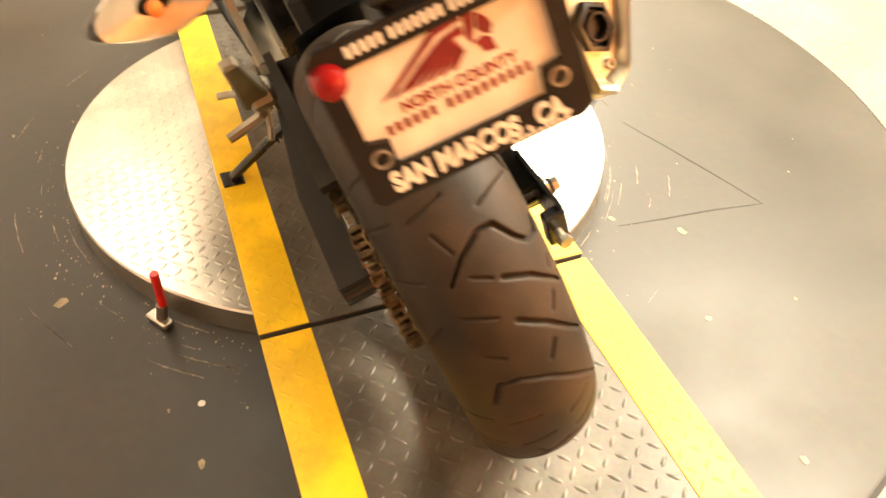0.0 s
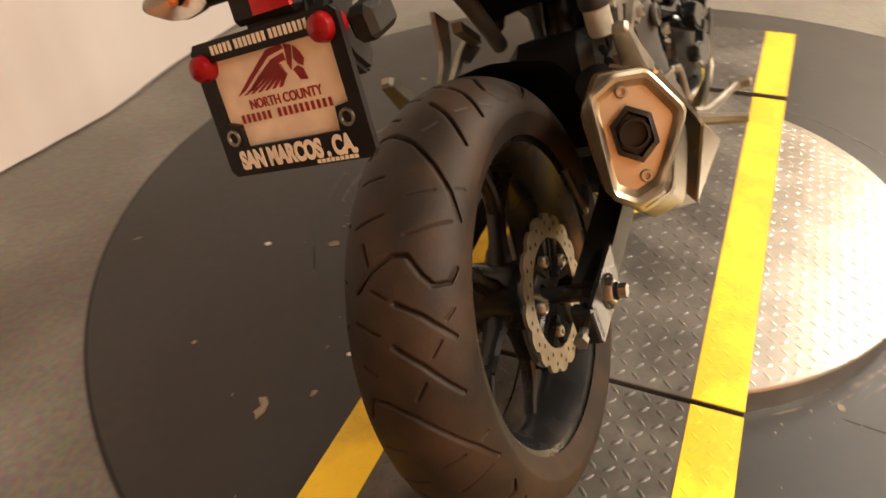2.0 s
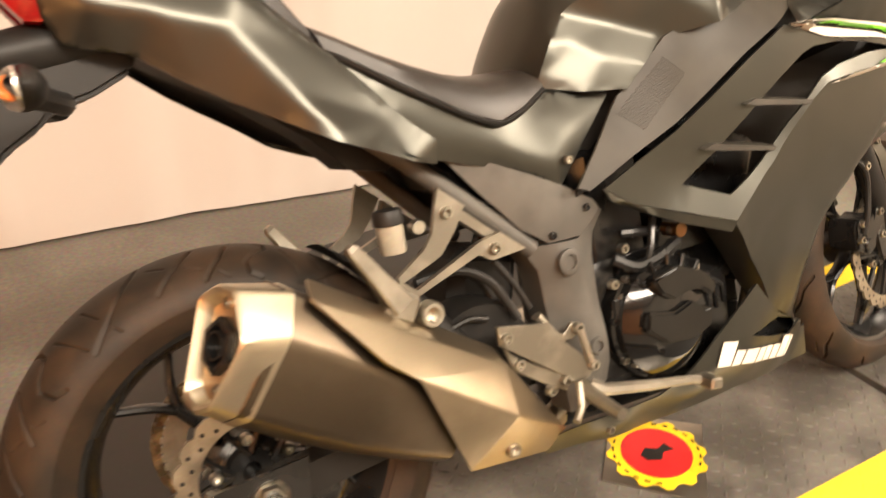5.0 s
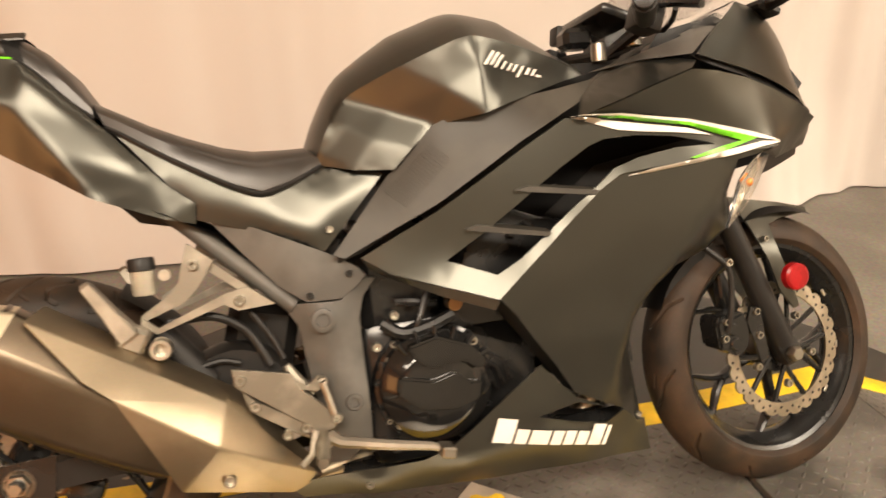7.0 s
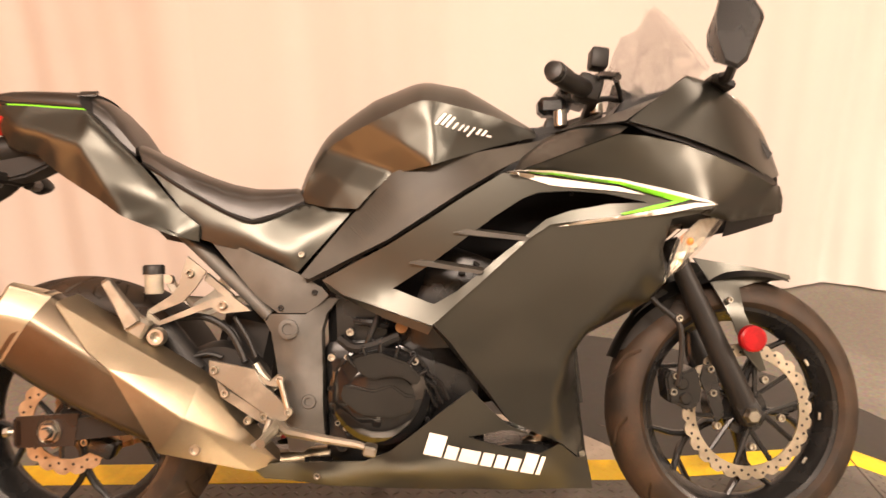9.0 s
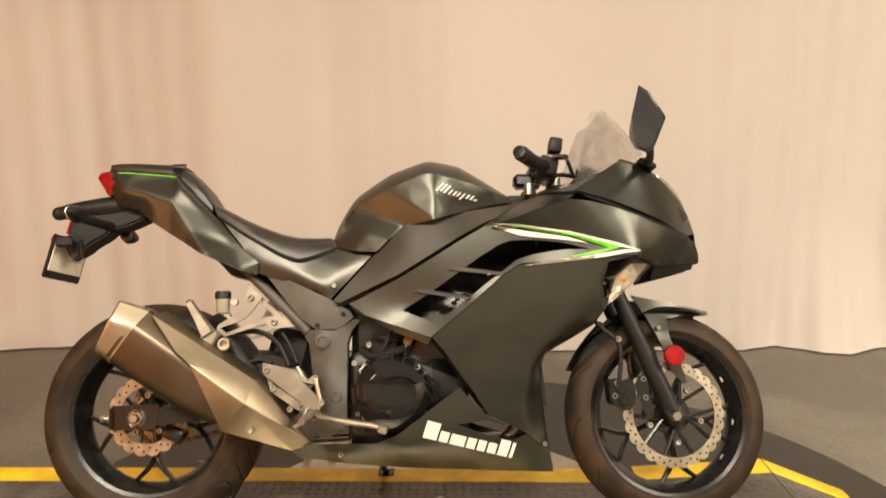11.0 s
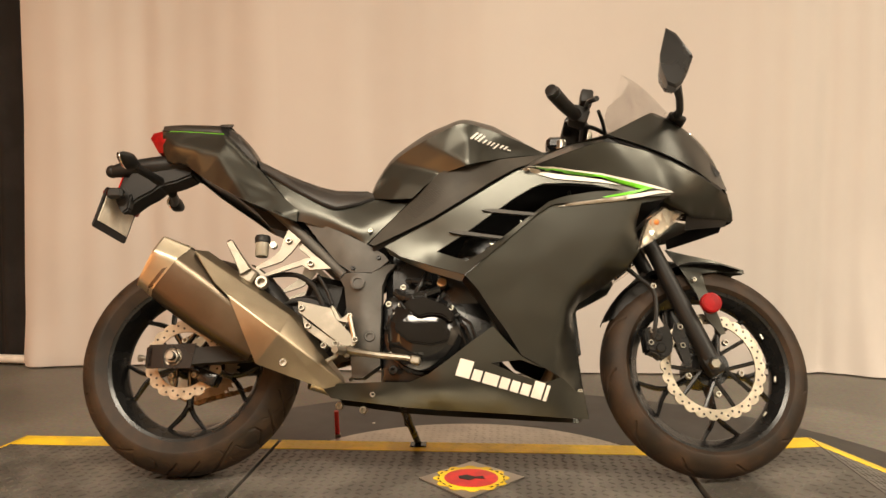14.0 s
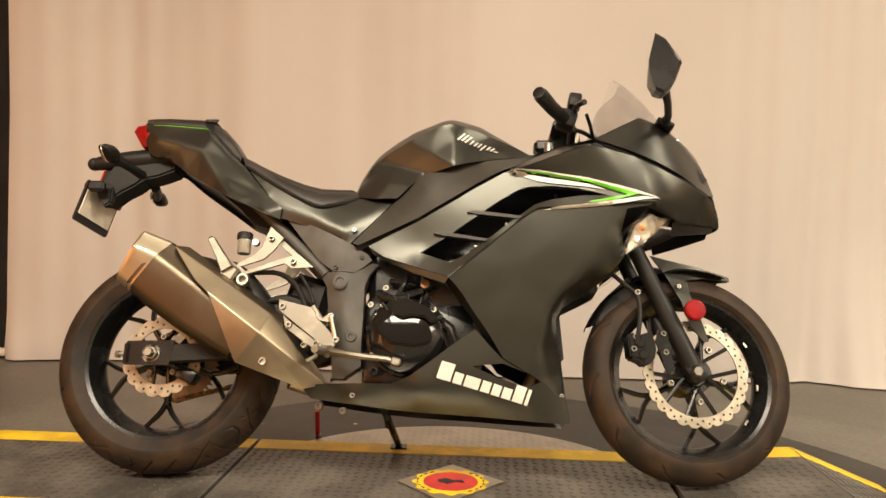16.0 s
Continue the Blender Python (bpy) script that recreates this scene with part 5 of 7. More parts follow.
seat_form("rider_seat", [(0.168, 0.875, -0.059), (0.197, 0.859, -0.064), (0.249, 0.830, -0.074), (0.299, 0.807, -0.078), (0.357, 0.785, -0.083), (0.405, 0.774, -0.083), (0.451, 0.772, -0.078), (0.491, 0.772, -0.073), (0.509, 0.759, -0.068)], [(0.186, 0.831, -0.099), (0.208, 0.818, -0.104), (0.259, 0.783, -0.114), (0.309, 0.752, -0.120), (0.366, 0.719, -0.124), (0.412, 0.702, -0.124), (0.458, 0.714, -0.116), (0.495, 0.730, -0.106), (0.512, 0.738, -0.102)], (0.096, 0.102, 0.115, 0.122, 0.127, 0.127, 0.118, 0.106, 0.10), "black vinyl rider seat")

bm = bmesh.new()
rows = []
for (x, z), (hx, hz), w in (((0.050, 0.9945), (0.060, 0.948), 0.086), ((0.080, 0.9845), (0.083, 0.936), 0.089)):
    row = []
    for k in range(19):
        a = radians(-90 + 10 * k)
        c = abs(math.cos(a)) ** 0.55
        row.append(bm.verts.new((x * c + hx * (1 - c), w * math.copysign(abs(math.sin(a)) ** 0.8, math.sin(a)), hz + (z - hz) * c)))
    rows.append(row)
for k in range(18):
    bm.faces.new((rows[0][k], rows[0][k + 1], rows[1][k + 1], rows[1][k]))
bmesh.ops.solidify(bm, geom=bm.faces[:], thickness=0.004)
strap = part("seat_strap", bm, PLASTIC, bike, "black webbing strap across the passenger pad", smooth=40)
bm = bmesh.new()
box(bm, (0.040, 0.020, 0.006), (0.068, -0.072, 0.979), Matrix.Rotation(radians(42), 3, "X"), 0.002)
part("strap_keeper", bm, SEAT, strap)

side_cover = panel("side_cover", [(0.195, 0.821, -0.095), (0.259, 0.781, -0.109), (0.308, 0.749, -0.116), (0.365, 0.715, -0.121), (0.414, 0.696, -0.122), (0.459, 0.709, -0.113), (0.515, 0.731, -0.103), (0.611, 0.711, -0.125), (0.499, 0.593, -0.130), (0.394, 0.638, -0.120), (0.303, 0.668, -0.116), (0.262, 0.738, -0.115)], PAINT, [(0.300, 0.703, -0.121), (0.345, 0.686, -0.125), (0.416, 0.654, -0.131), (0.485, 0.620, -0.137), (0.544, 0.672, -0.127)], ease=0, soft=7, keep=True, smooth=70, label="matte grey-black side cover below the seat", step=0.008, edges=((0, 1), (1, 2), (2, 3)))
bolts("cover_screw", [(0.510, 0.628, -0.139)], STEEL, side_cover, 0.008, 0.004)

# fuel tank: folded sides with a knee recess below a sharp shoulder edge, and a rounded crown between the edges
shoulder = [(0.503, 0.737, -0.094), (0.525, 0.785, -0.104), (0.562, 0.838, -0.105), (0.608, 0.862, -0.134), (0.657, 0.880, -0.162), (0.708, 0.898, -0.182), (0.763, 0.913, -0.198), (0.822, 0.905, -0.182), (0.882, 0.891, -0.159), (0.937, 0.874, -0.141), (0.987, 0.857, -0.121)]
shoulder = [(p.x, p.z, p.y) for p in bow([(x, y, z) for x, z, y in shoulder], 5)]
foot = [(0.987, 0.846, -0.131), (0.942, 0.836, -0.151), (0.881, 0.819, -0.177), (0.813, 0.799, -0.200), (0.774, 0.787, -0.209), (0.698, 0.778, -0.162), (0.657, 0.745, -0.163), (0.624, 0.713, -0.156), (0.562, 0.720, -0.132)]
inner = [(0.566, 0.836, -0.106), (0.630, 0.811, -0.135), (0.694, 0.784, -0.161),
         (0.659, 0.875, -0.163), (0.718, 0.834, -0.187), (0.775, 0.793, -0.210),
         (0.763, 0.908, -0.198), (0.776, 0.863, -0.203), (0.806, 0.805, -0.199),
         (0.563, 0.795, -0.118), (0.597, 0.764, -0.141), (0.543, 0.775, -0.111),
         (0.832, 0.863, -0.175), (0.882, 0.853, -0.164), (0.716, 0.873, -0.186)]
bm = skin(shoulder + foot, inner, ease=0, step=0.006, soft=2, edges=((0, 1), (1, 2), (3, 4), (4, 5), (6, 7), (7, 8)))
top = sorted([v for v in bm.verts if v.is_boundary and near_line(np.array([[v.co.x, v.co.z]]), shoulder)[0] < 1e-4], key=lambda v: v.co.x)
edge = [v.co.copy() for v in top]
other = bm.copy()
other.transform(FLIP)
join(bm, other)
prev = None
for p in edge:
    rise = 0.072 * min(1.0, 0.35 + (p.x - 0.5) / 0.25) * min(1.0, 0.3 + (0.99 - p.x) / 0.2)
    row = [bm.verts.new((p.x - 0.012 * (1 - abs(k / 8) ** 2.0) * max(0, 1 - (p.x - 0.5) / 0.2), p.y * k / 8, p.z + rise * (1 - abs(k / 8) ** 2.4))) for k in range(8, -9, -1)]
    if prev:
        for j in range(16):
            bm.faces.new((prev[j], row[j], row[j + 1], prev[j + 1]))
    prev = row
bmesh.ops.remove_doubles(bm, verts=bm.verts, dist=0.0004)
SURF.append(BVHTree.FromBMesh(bm))
tank = part("fuel_tank", bm, PAINT, bike, "matte grey-black sculpted fuel tank", smooth=34)

# knee panel and the black gasket below it
knee = panel("knee_panel", [(0.615, 0.705, -0.140), (0.660, 0.745, -0.157), (0.695, 0.779, -0.169), (0.736, 0.795, -0.175), (0.774, 0.802, -0.178), (0.836, 0.809, -0.180), (0.914, 0.820, -0.177), (0.990, 0.834, -0.160), (1.079, 0.880, -0.120), (1.155, 0.903, -0.105), (1.049, 0.856, -0.145), (0.964, 0.801, -0.190), (0.906, 0.775, -0.212), (0.833, 0.737, -0.204), (0.757, 0.692, -0.195), (0.683, 0.649, -0.184), (0.608, 0.616, -0.170), (0.526, 0.579, -0.160), (0.509, 0.586, -0.155), (0.555, 0.638, -0.152)], KNEE_M, [(0.697, 0.726, -0.178), (0.789, 0.763, -0.187), (0.637, 0.674, -0.164)], ease=1, keep=True, label="dark grey textured knee panel")
bm = bmesh.new()
k0, k1, k2 = [Vector((x, z)) for x, z, y in [(0.607, 0.680, -0.162), (0.686, 0.749, -0.177), (0.641, 0.645, -0.170)]]
for i in range(19):
    for j in range(12):
        c = k0 + (k1 - k0) * (i / 18) + (k2 - k0) * ((j + 0.5 * (i % 2)) / 12) * 0.9
        d = depth(c.x, c.y)
        plate(bm, [(c.x - 0.0011, c.y), (c.x, c.y - 0.0009), (c.x + 0.0011, c.y), (c.x, c.y + 0.0009)], d - 0.0004, d + 0.002)
tagged(part("grip_stud", bm, KNEE_M, knee, smooth=None), kind="stuff")
panel("gasket_strip", [(0.909, 0.785, -0.188), (0.951, 0.802, -0.188), (0.919, 0.779, -0.192), (0.834, 0.734, -0.184), (0.758, 0.688, -0.175), (0.683, 0.645, -0.164), (0.608, 0.611, -0.150), (0.555, 0.583, -0.141), (0.518, 0.571, -0.138), (0.517, 0.583, -0.140), (0.608, 0.622, -0.150), (0.683, 0.655, -0.164), (0.758, 0.698, -0.175), (0.834, 0.744, -0.184)], PLASTIC, ease=0, step=0.05, label="black rubber gasket strip")

# vent panel with its slanted opening
vent_hole = [(0.690, 0.555, -0.178), (0.757, 0.594, -0.190), (0.823, 0.639, -0.203), (0.890, 0.685, -0.213), (0.945, 0.717, -0.218), (0.973, 0.726, -0.219), (1.033, 0.727, -0.221), (1.099, 0.719, -0.225), (1.178, 0.698, -0.229), (1.105, 0.699, -0.227), (1.031, 0.689, -0.223), (0.986, 0.675, -0.220), (0.954, 0.651, -0.219), (0.903, 0.614, -0.214), (0.861, 0.581, -0.209), (0.812, 0.545, -0.205), (0.768, 0.522, -0.202)]
vent = panel("vent_panel", [(0.908, 0.766, -0.215), (0.833, 0.725, -0.205), (0.757, 0.680, -0.196), (0.683, 0.638, -0.185), (0.608, 0.603, -0.171), (0.552, 0.576, -0.160), (0.595, 0.545, -0.170), (0.684, 0.512, -0.190), (0.763, 0.483, -0.215), (0.807, 0.519, -0.216), (0.860, 0.562, -0.219), (0.954, 0.641, -0.227), (0.994, 0.665, -0.230), (1.138, 0.676, -0.236), (1.298, 0.682, -0.238), (1.241, 0.701, -0.236), (1.165, 0.725, -0.231), (1.085, 0.746, -0.227), (0.983, 0.763, -0.220)], PAINT, (), (vent_hole,), ease=1, keep=True, label="matte grey-black fairing panel round three slanted vents", step=0.03)
# near-black sheet added behind the openings; its colour holds the shade inside
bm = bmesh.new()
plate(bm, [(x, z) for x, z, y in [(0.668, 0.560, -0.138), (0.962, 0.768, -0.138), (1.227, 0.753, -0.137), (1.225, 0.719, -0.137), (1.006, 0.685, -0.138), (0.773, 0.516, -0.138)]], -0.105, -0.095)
part("vent_shade_sheet", bm, material("vent_shade", (0.004, 0.004, 0.004), 0.9, spec=0.1), vent)
for pts in ([(0.810, 0.657, -0.209), (0.835, 0.662, -0.206), (0.953, 0.642, -0.222), (0.947, 0.635, -0.222), (0.834, 0.652, -0.206)], [(0.723, 0.602, -0.197), (0.746, 0.607, -0.194), (0.864, 0.582, -0.215), (0.858, 0.576, -0.215), (0.750, 0.596, -0.194)]):
    for s in (1, -1):
        bm = bmesh.new()
        a = [bm.verts.new((x, s * (y - 0.004), z)) for x, z, y in pts]
        b = [bm.verts.new((x + 0.004, s * (y + 0.03), z + 0.006)) for x, z, y in pts]
        bm.faces.new(a)
        bm.faces.new(b[::-1])
        for k in range(5):
            bm.faces.new((a[k], b[k], b[(k + 1) % 5], a[(k + 1) % 5]))
        part("vent_fin", bm, KNEE_M, vent, "thin pointed vent fin", smooth=20)
bolts("fairing_screw", [(0.602, 0.586, -0.158)], STEEL, vent, 0.0115, 0.004)
for k, (x, z, y) in enumerate([(0.827, 0.579, -0.138), (0.837, 0.591, -0.138), (0.857, 0.596, -0.138), (0.920, 0.653, -0.138), (1.055, 0.735, -0.138)]):
    bm = bmesh.new()
    box(bm, (0.014, 0.01, 0.007), (x, -0.118, z), Matrix.Rotation(radians(20 * k), 3, "Y"), 0.002)
    part("radiator_hardware", bm, STEEL if k in (1, 3) else PLASTIC, vent)

# lower edge return of the vent panel
panel("vent_panel_lip", [(0.552, 0.575, -0.160), (0.595, 0.544, -0.170), (0.684, 0.510, -0.190), (0.763, 0.482, -0.215), (0.763, 0.478, -0.213), (0.755, 0.466, -0.210), (0.676, 0.497, -0.185), (0.610, 0.530, -0.166), (0.567, 0.554, -0.157)], PAINT, (), ease=0, step=0.03, label="inward turned lower edge of the panel")

# main side fairing
main = panel("side_fairing", [(0.766, 0.484, -0.205), (0.808, 0.521, -0.206), (0.861, 0.565, -0.209), (0.955, 0.644, -0.217), (0.996, 0.666, -0.220), (1.141, 0.679, -0.226), (1.298, 0.685, -0.227), (1.274, 0.675, -0.225), (1.223, 0.667, -0.225), (1.209, 0.612, -0.205), (1.217, 0.548, -0.187), (1.190, 0.509, -0.153), (1.137, 0.475, -0.110), (1.070, 0.436, -0.064), (1.056, 0.409, -0.060), (1.059, 0.349, -0.064), (1.064, 0.274, -0.066), (1.071, 0.199, -0.068), (1.082, 0.132, -0.068), (1.049, 0.197, -0.088), (1.015, 0.228, -0.108), (0.965, 0.255, -0.133), (0.906, 0.286, -0.150), (0.870, 0.344, -0.166), (0.828, 0.402, -0.180), (0.798, 0.447, -0.193)], PAINT, [(1.211, 0.648, -0.223), (1.173, 0.586, -0.216), (1.120, 0.513, -0.203), (1.075, 0.453, -0.189), (1.023, 0.386, -0.170), (1.002, 0.304, -0.145), (0.945, 0.514, -0.201), (1.034, 0.571, -0.212), (0.914, 0.384, -0.178)], ease=0, keep=True, label="large matte grey-black side fairing", step=0.010, soft=4, smooth=70, edges=((108, 0), (0, 1), (1, 2), (2, 3), (3, 4), (4, 5), (5, 120)))
panel("fairing_lip", [(0.764, 0.484, -0.201), (0.799, 0.448, -0.189), (0.828, 0.403, -0.176), (0.871, 0.344, -0.162), (0.907, 0.286, -0.146), (0.899, 0.291, -0.118), (0.860, 0.345, -0.123), (0.819, 0.402, -0.133), (0.787, 0.445, -0.138), (0.757, 0.483, -0.148)], PAINT, (), ease=0, step=0.04)
bm = bmesh.new()
plate(bm, [(x, z) for x, z, y in [(0.795, 0.525, 0.002), (1.079, 0.452, 0.002), (1.063, 0.411, 0.002), (1.071, 0.300, 0.002), (0.977, 0.300, 0.002), (0.916, 0.347, 0.002)]], -0.06, 0.06)
part("radiator", bm, BLACK_METAL, bike)

# nose: lower flank, upper flank and black lip
nose = panel("front_cowl", [(0.925, 0.762, -0.234), (0.996, 0.784, -0.248), (1.057, 0.804, -0.257), (1.122, 0.824, -0.264), (1.174, 0.820, -0.252), (1.242, 0.806, -0.238), (1.314, 0.783, -0.217), (1.388, 0.755, -0.189), (1.451, 0.730, -0.150), (1.491, 0.734, -0.095), (1.512, 0.709, -0.060), (1.522, 0.682, -0.030), (1.379, 0.661, -0.125), (1.354, 0.663, -0.160), (1.281, 0.675, -0.215), (1.299, 0.683, -0.237), (1.242, 0.702, -0.236), (1.165, 0.726, -0.234), (1.085, 0.746, -0.232), (0.983, 0.763, -0.230)], PAINT, [(1.059, 0.778, -0.248), (1.175, 0.772, -0.247), (1.281, 0.739, -0.234), (1.366, 0.709, -0.190), (1.409, 0.690, -0.142)], ease=0, soft=10, keep=True, label="matte grey-black nose cowl", step=0.009, smooth=70)
panel("cowl_shoulder", [(0.925, 0.764, -0.233), (0.996, 0.786, -0.247), (1.057, 0.806, -0.256), (1.122, 0.826, -0.263), (1.142, 0.840, -0.246), (1.120, 0.856, -0.200), (1.060, 0.856, -0.180), (0.996, 0.834, -0.160), (0.948, 0.797, -0.200)], PAINT, (), ease=0, soft=3, step=0.009, keep=True, smooth=70, label="narrow upper shoulder of the nose cowl")
upper = panel("upper_cowl", [(1.143, 0.850, -0.246), (1.209, 0.899, -0.205), (1.284, 0.951, -0.170), (1.336, 0.940, -0.150), (1.387, 0.920, -0.122), (1.432, 0.890, -0.092), (1.476, 0.851, -0.060), (1.495, 0.811, -0.045), (1.504, 0.758, -0.060), (1.458, 0.744, -0.135), (1.392, 0.772, -0.178), (1.317, 0.799, -0.208), (1.245, 0.822, -0.230), (1.183, 0.839, -0.244)], PAINT, [(1.289, 0.898, -0.196), (1.333, 0.850, -0.190), (1.394, 0.813, -0.160)], ease=3, step=0.010, keep=True, label="matte grey-black upper cowl below the screen", smooth=70)
panel("cowl_gap", [(1.140, 0.851, -0.236), (1.186, 0.844, -0.232), (1.248, 0.826, -0.218), (1.321, 0.802, -0.196), (1.396, 0.774, -0.166), (1.466, 0.746, -0.122), (1.491, 0.737, -0.085), (1.454, 0.732, -0.136), (1.391, 0.758, -0.176), (1.317, 0.788, -0.203), (1.246, 0.812, -0.224), (1.177, 0.831, -0.238)], PLASTIC, (), ease=0, step=0.05)
panel("nose_lip", [(1.369, 0.666, -0.117), (1.443, 0.691, -0.082), (1.491, 0.727, -0.047), (1.515, 0.731, -0.037), (1.526, 0.710, -0.027), (1.528, 0.683, -0.017), (1.507, 0.678, -0.027), (1.501, 0.663, -0.032), (1.450, 0.651, -0.057), (1.388, 0.637, -0.087), (1.366, 0.633, -0.097)], FRAME_BLACK, (), ease=1, label="black plastic nose lip")
bm = bmesh.new()
plate(bm, [(x, z) for x, z, y in [(1.172, 0.921, 0.002), (1.294, 0.946, 0.003), (1.409, 0.895, 0.003), (1.484, 0.803, 0.003), (1.425, 0.723, 0.003), (1.280, 0.767, 0.003), (1.099, 0.821, 0.002)]], -0.085, 0.085)
part("cowl_core", bm, PLASTIC, bike)
panel("inner_cowl", [(0.990, 0.847, -0.140), (1.071, 0.856, -0.190), (1.140, 0.853, -0.240), (1.216, 0.904, -0.200), (1.285, 0.954, -0.168), (1.285, 0.949, -0.140), (1.196, 0.904, -0.130), (1.065, 0.866, -0.120)], GREY_PLASTIC, (), ease=0, step=0.04, label="grey inner dash panel")
# head lamps
for s in (1, -1):
    bm = skin([(1.207, 0.547, -0.202), (1.221, 0.588, -0.209), (1.235, 0.626, -0.209), (1.284, 0.664, -0.197), (1.359, 0.670, -0.132), (1.356, 0.659, -0.127), (1.302, 0.612, -0.162), (1.249, 0.571, -0.187)], [(1.261, 0.622, -0.202), (1.289, 0.635, -0.187)], ease=1, step=0.02)
    thicken(bm, 0.008)
    if s < 0:
        bm.transform(FLIP)
    lamp = part("front_indicator", bm, glass("clear_lens", (0.95, 0.93, 0.88), 0.06), bike, "clear front indicator set into the fairing")
    lamp.visible_shadow = False
    bm = skin([(1.219, 0.556, -0.182), (1.232, 0.595, -0.189), (1.247, 0.630, -0.189), (1.291, 0.666, -0.177), (1.354, 0.673, -0.117), (1.304, 0.622, -0.147), (1.254, 0.582, -0.172)], (), ease=0, step=0.014)
    for v in bm.verts:
        v.co.y += 0.006 * math.sin(v.co.x * 260) * math.sin(v.co.z * 300)
    thicken(bm, 0.004)
    if s < 0:
        bm.transform(FLIP)
    part("reflector", bm, LAMP_SILVER, lamp, "faceted silver reflector", smooth=5)
    bm = bmesh.new()
    (x, z, y), = [(1.265, 0.624, -0.187)]
    bmesh.ops.create_uvsphere(bm, u_segments=12, v_segments=8, radius=0.008, matrix=Matrix.Translation((x, s * (y - 0.004), z)))
    part("bulb", bm, material("orange_bulb", (0.6, 0.2, 0.04), 0.25), lamp, "orange bulb")
    bm = skin([(1.396, 0.924, -0.102), (1.426, 0.911, -0.087), (1.477, 0.870, -0.052), (1.509, 0.818, -0.027), (1.528, 0.758, -0.012), (1.512, 0.772, -0.030), (1.487, 0.832, -0.049), (1.439, 0.882, -0.082)], (), ease=0, step=0.02)
    thicken(bm, 0.005)
    for v in bm.verts:
        v.co.x -= 0.010
        v.co.y += 0.004
    if s < 0:
        bm.transform(FLIP)
    head = part("head_lamp", bm, glass("head_lamp_lens", (0.9, 0.9, 0.88), 0.08), bike, "clear head lamp lens along the nose edge")
    bm = bmesh.new()
    tube(bm, bow([(x - 0.010, s * y, z) for x, z, y in [(1.404, 0.920, -0.098), (1.430, 0.904, -0.084), (1.474, 0.868, -0.054), (1.502, 0.820, -0.032)]], 3), [0.004] + [0.008] * 8 + [0.005], 8)
    part("lamp_bowl", bm, LAMP_SILVER, head, "bright silver lamp bowl edge")
bm = bmesh.new()
pts = [(1.390, 0.925, -0.112), (1.434, 0.892, -0.087), (1.477, 0.852, -0.057), (1.496, 0.812, -0.042), (1.517, 0.762, -0.032), (1.523, 0.683, -0.027)]
rows = []
for x, z, w in pts:
    rows.append([bm.verts.new((x + 0.35 * abs(w) * (1 - k * k / 4) - 0.003, w * k / 2, z)) for k in (-2, -1, 0, 1, 2)])
for p, q in zip(rows, rows[1:]):
    for j in range(4):
        bm.faces.new((p[j], p[j + 1], q[j + 1], q[j]))
bmesh.ops.solidify(bm, geom=bm.faces[:], thickness=0.004)
part("nose_front", bm, PLASTIC, bike, "black nose centre between the head lamps")

# screen
bm = bmesh.new()
lo = [(1.144, 0.853, -0.243), (1.211, 0.902, -0.202), (1.284, 0.953, -0.168), (1.331, 0.977, -0.125), (1.360, 0.981, -0.077), (1.396, 1.011, 0.003)]
hi = [(1.224, 1.109, -0.100), (1.231, 1.113, -0.092), (1.242, 1.114, -0.082), (1.255, 1.118, -0.065), (1.266, 1.133, -0.035), (1.279, 1.152, 0.002)]
rows = []
for (x0, z0, y0), (x1, z1, y1) in zip(lo, hi):
    rows.append([(x0 + (x1 - x0) * k / 6, y0 + (y1 - y0) * k / 6, z0 + (z1 - z0) * k / 6 + 0.010 * math.sin(math.pi * k / 6)) for k in range(7)])
rows += [[(x, -y, z) for x, y, z in r] for r in rows[-2::-1]]
vs = [[bm.verts.new(p) for p in r] for r in rows]
for p, q in zip(vs, vs[1:]):
    for j in range(6):
        bm.faces.new((p[j], p[j + 1], q[j + 1], q[j]))
bmesh.ops.solidify(bm, geom=bm.faces[:], thickness=0.003)
screen = part("windscreen", bm, glass("smoke_clear_screen", (0.985, 0.98, 0.97), 0.0, 1.04), bike, "clear lightly smoked windscreen", smooth=60)
screen.visible_shadow = False

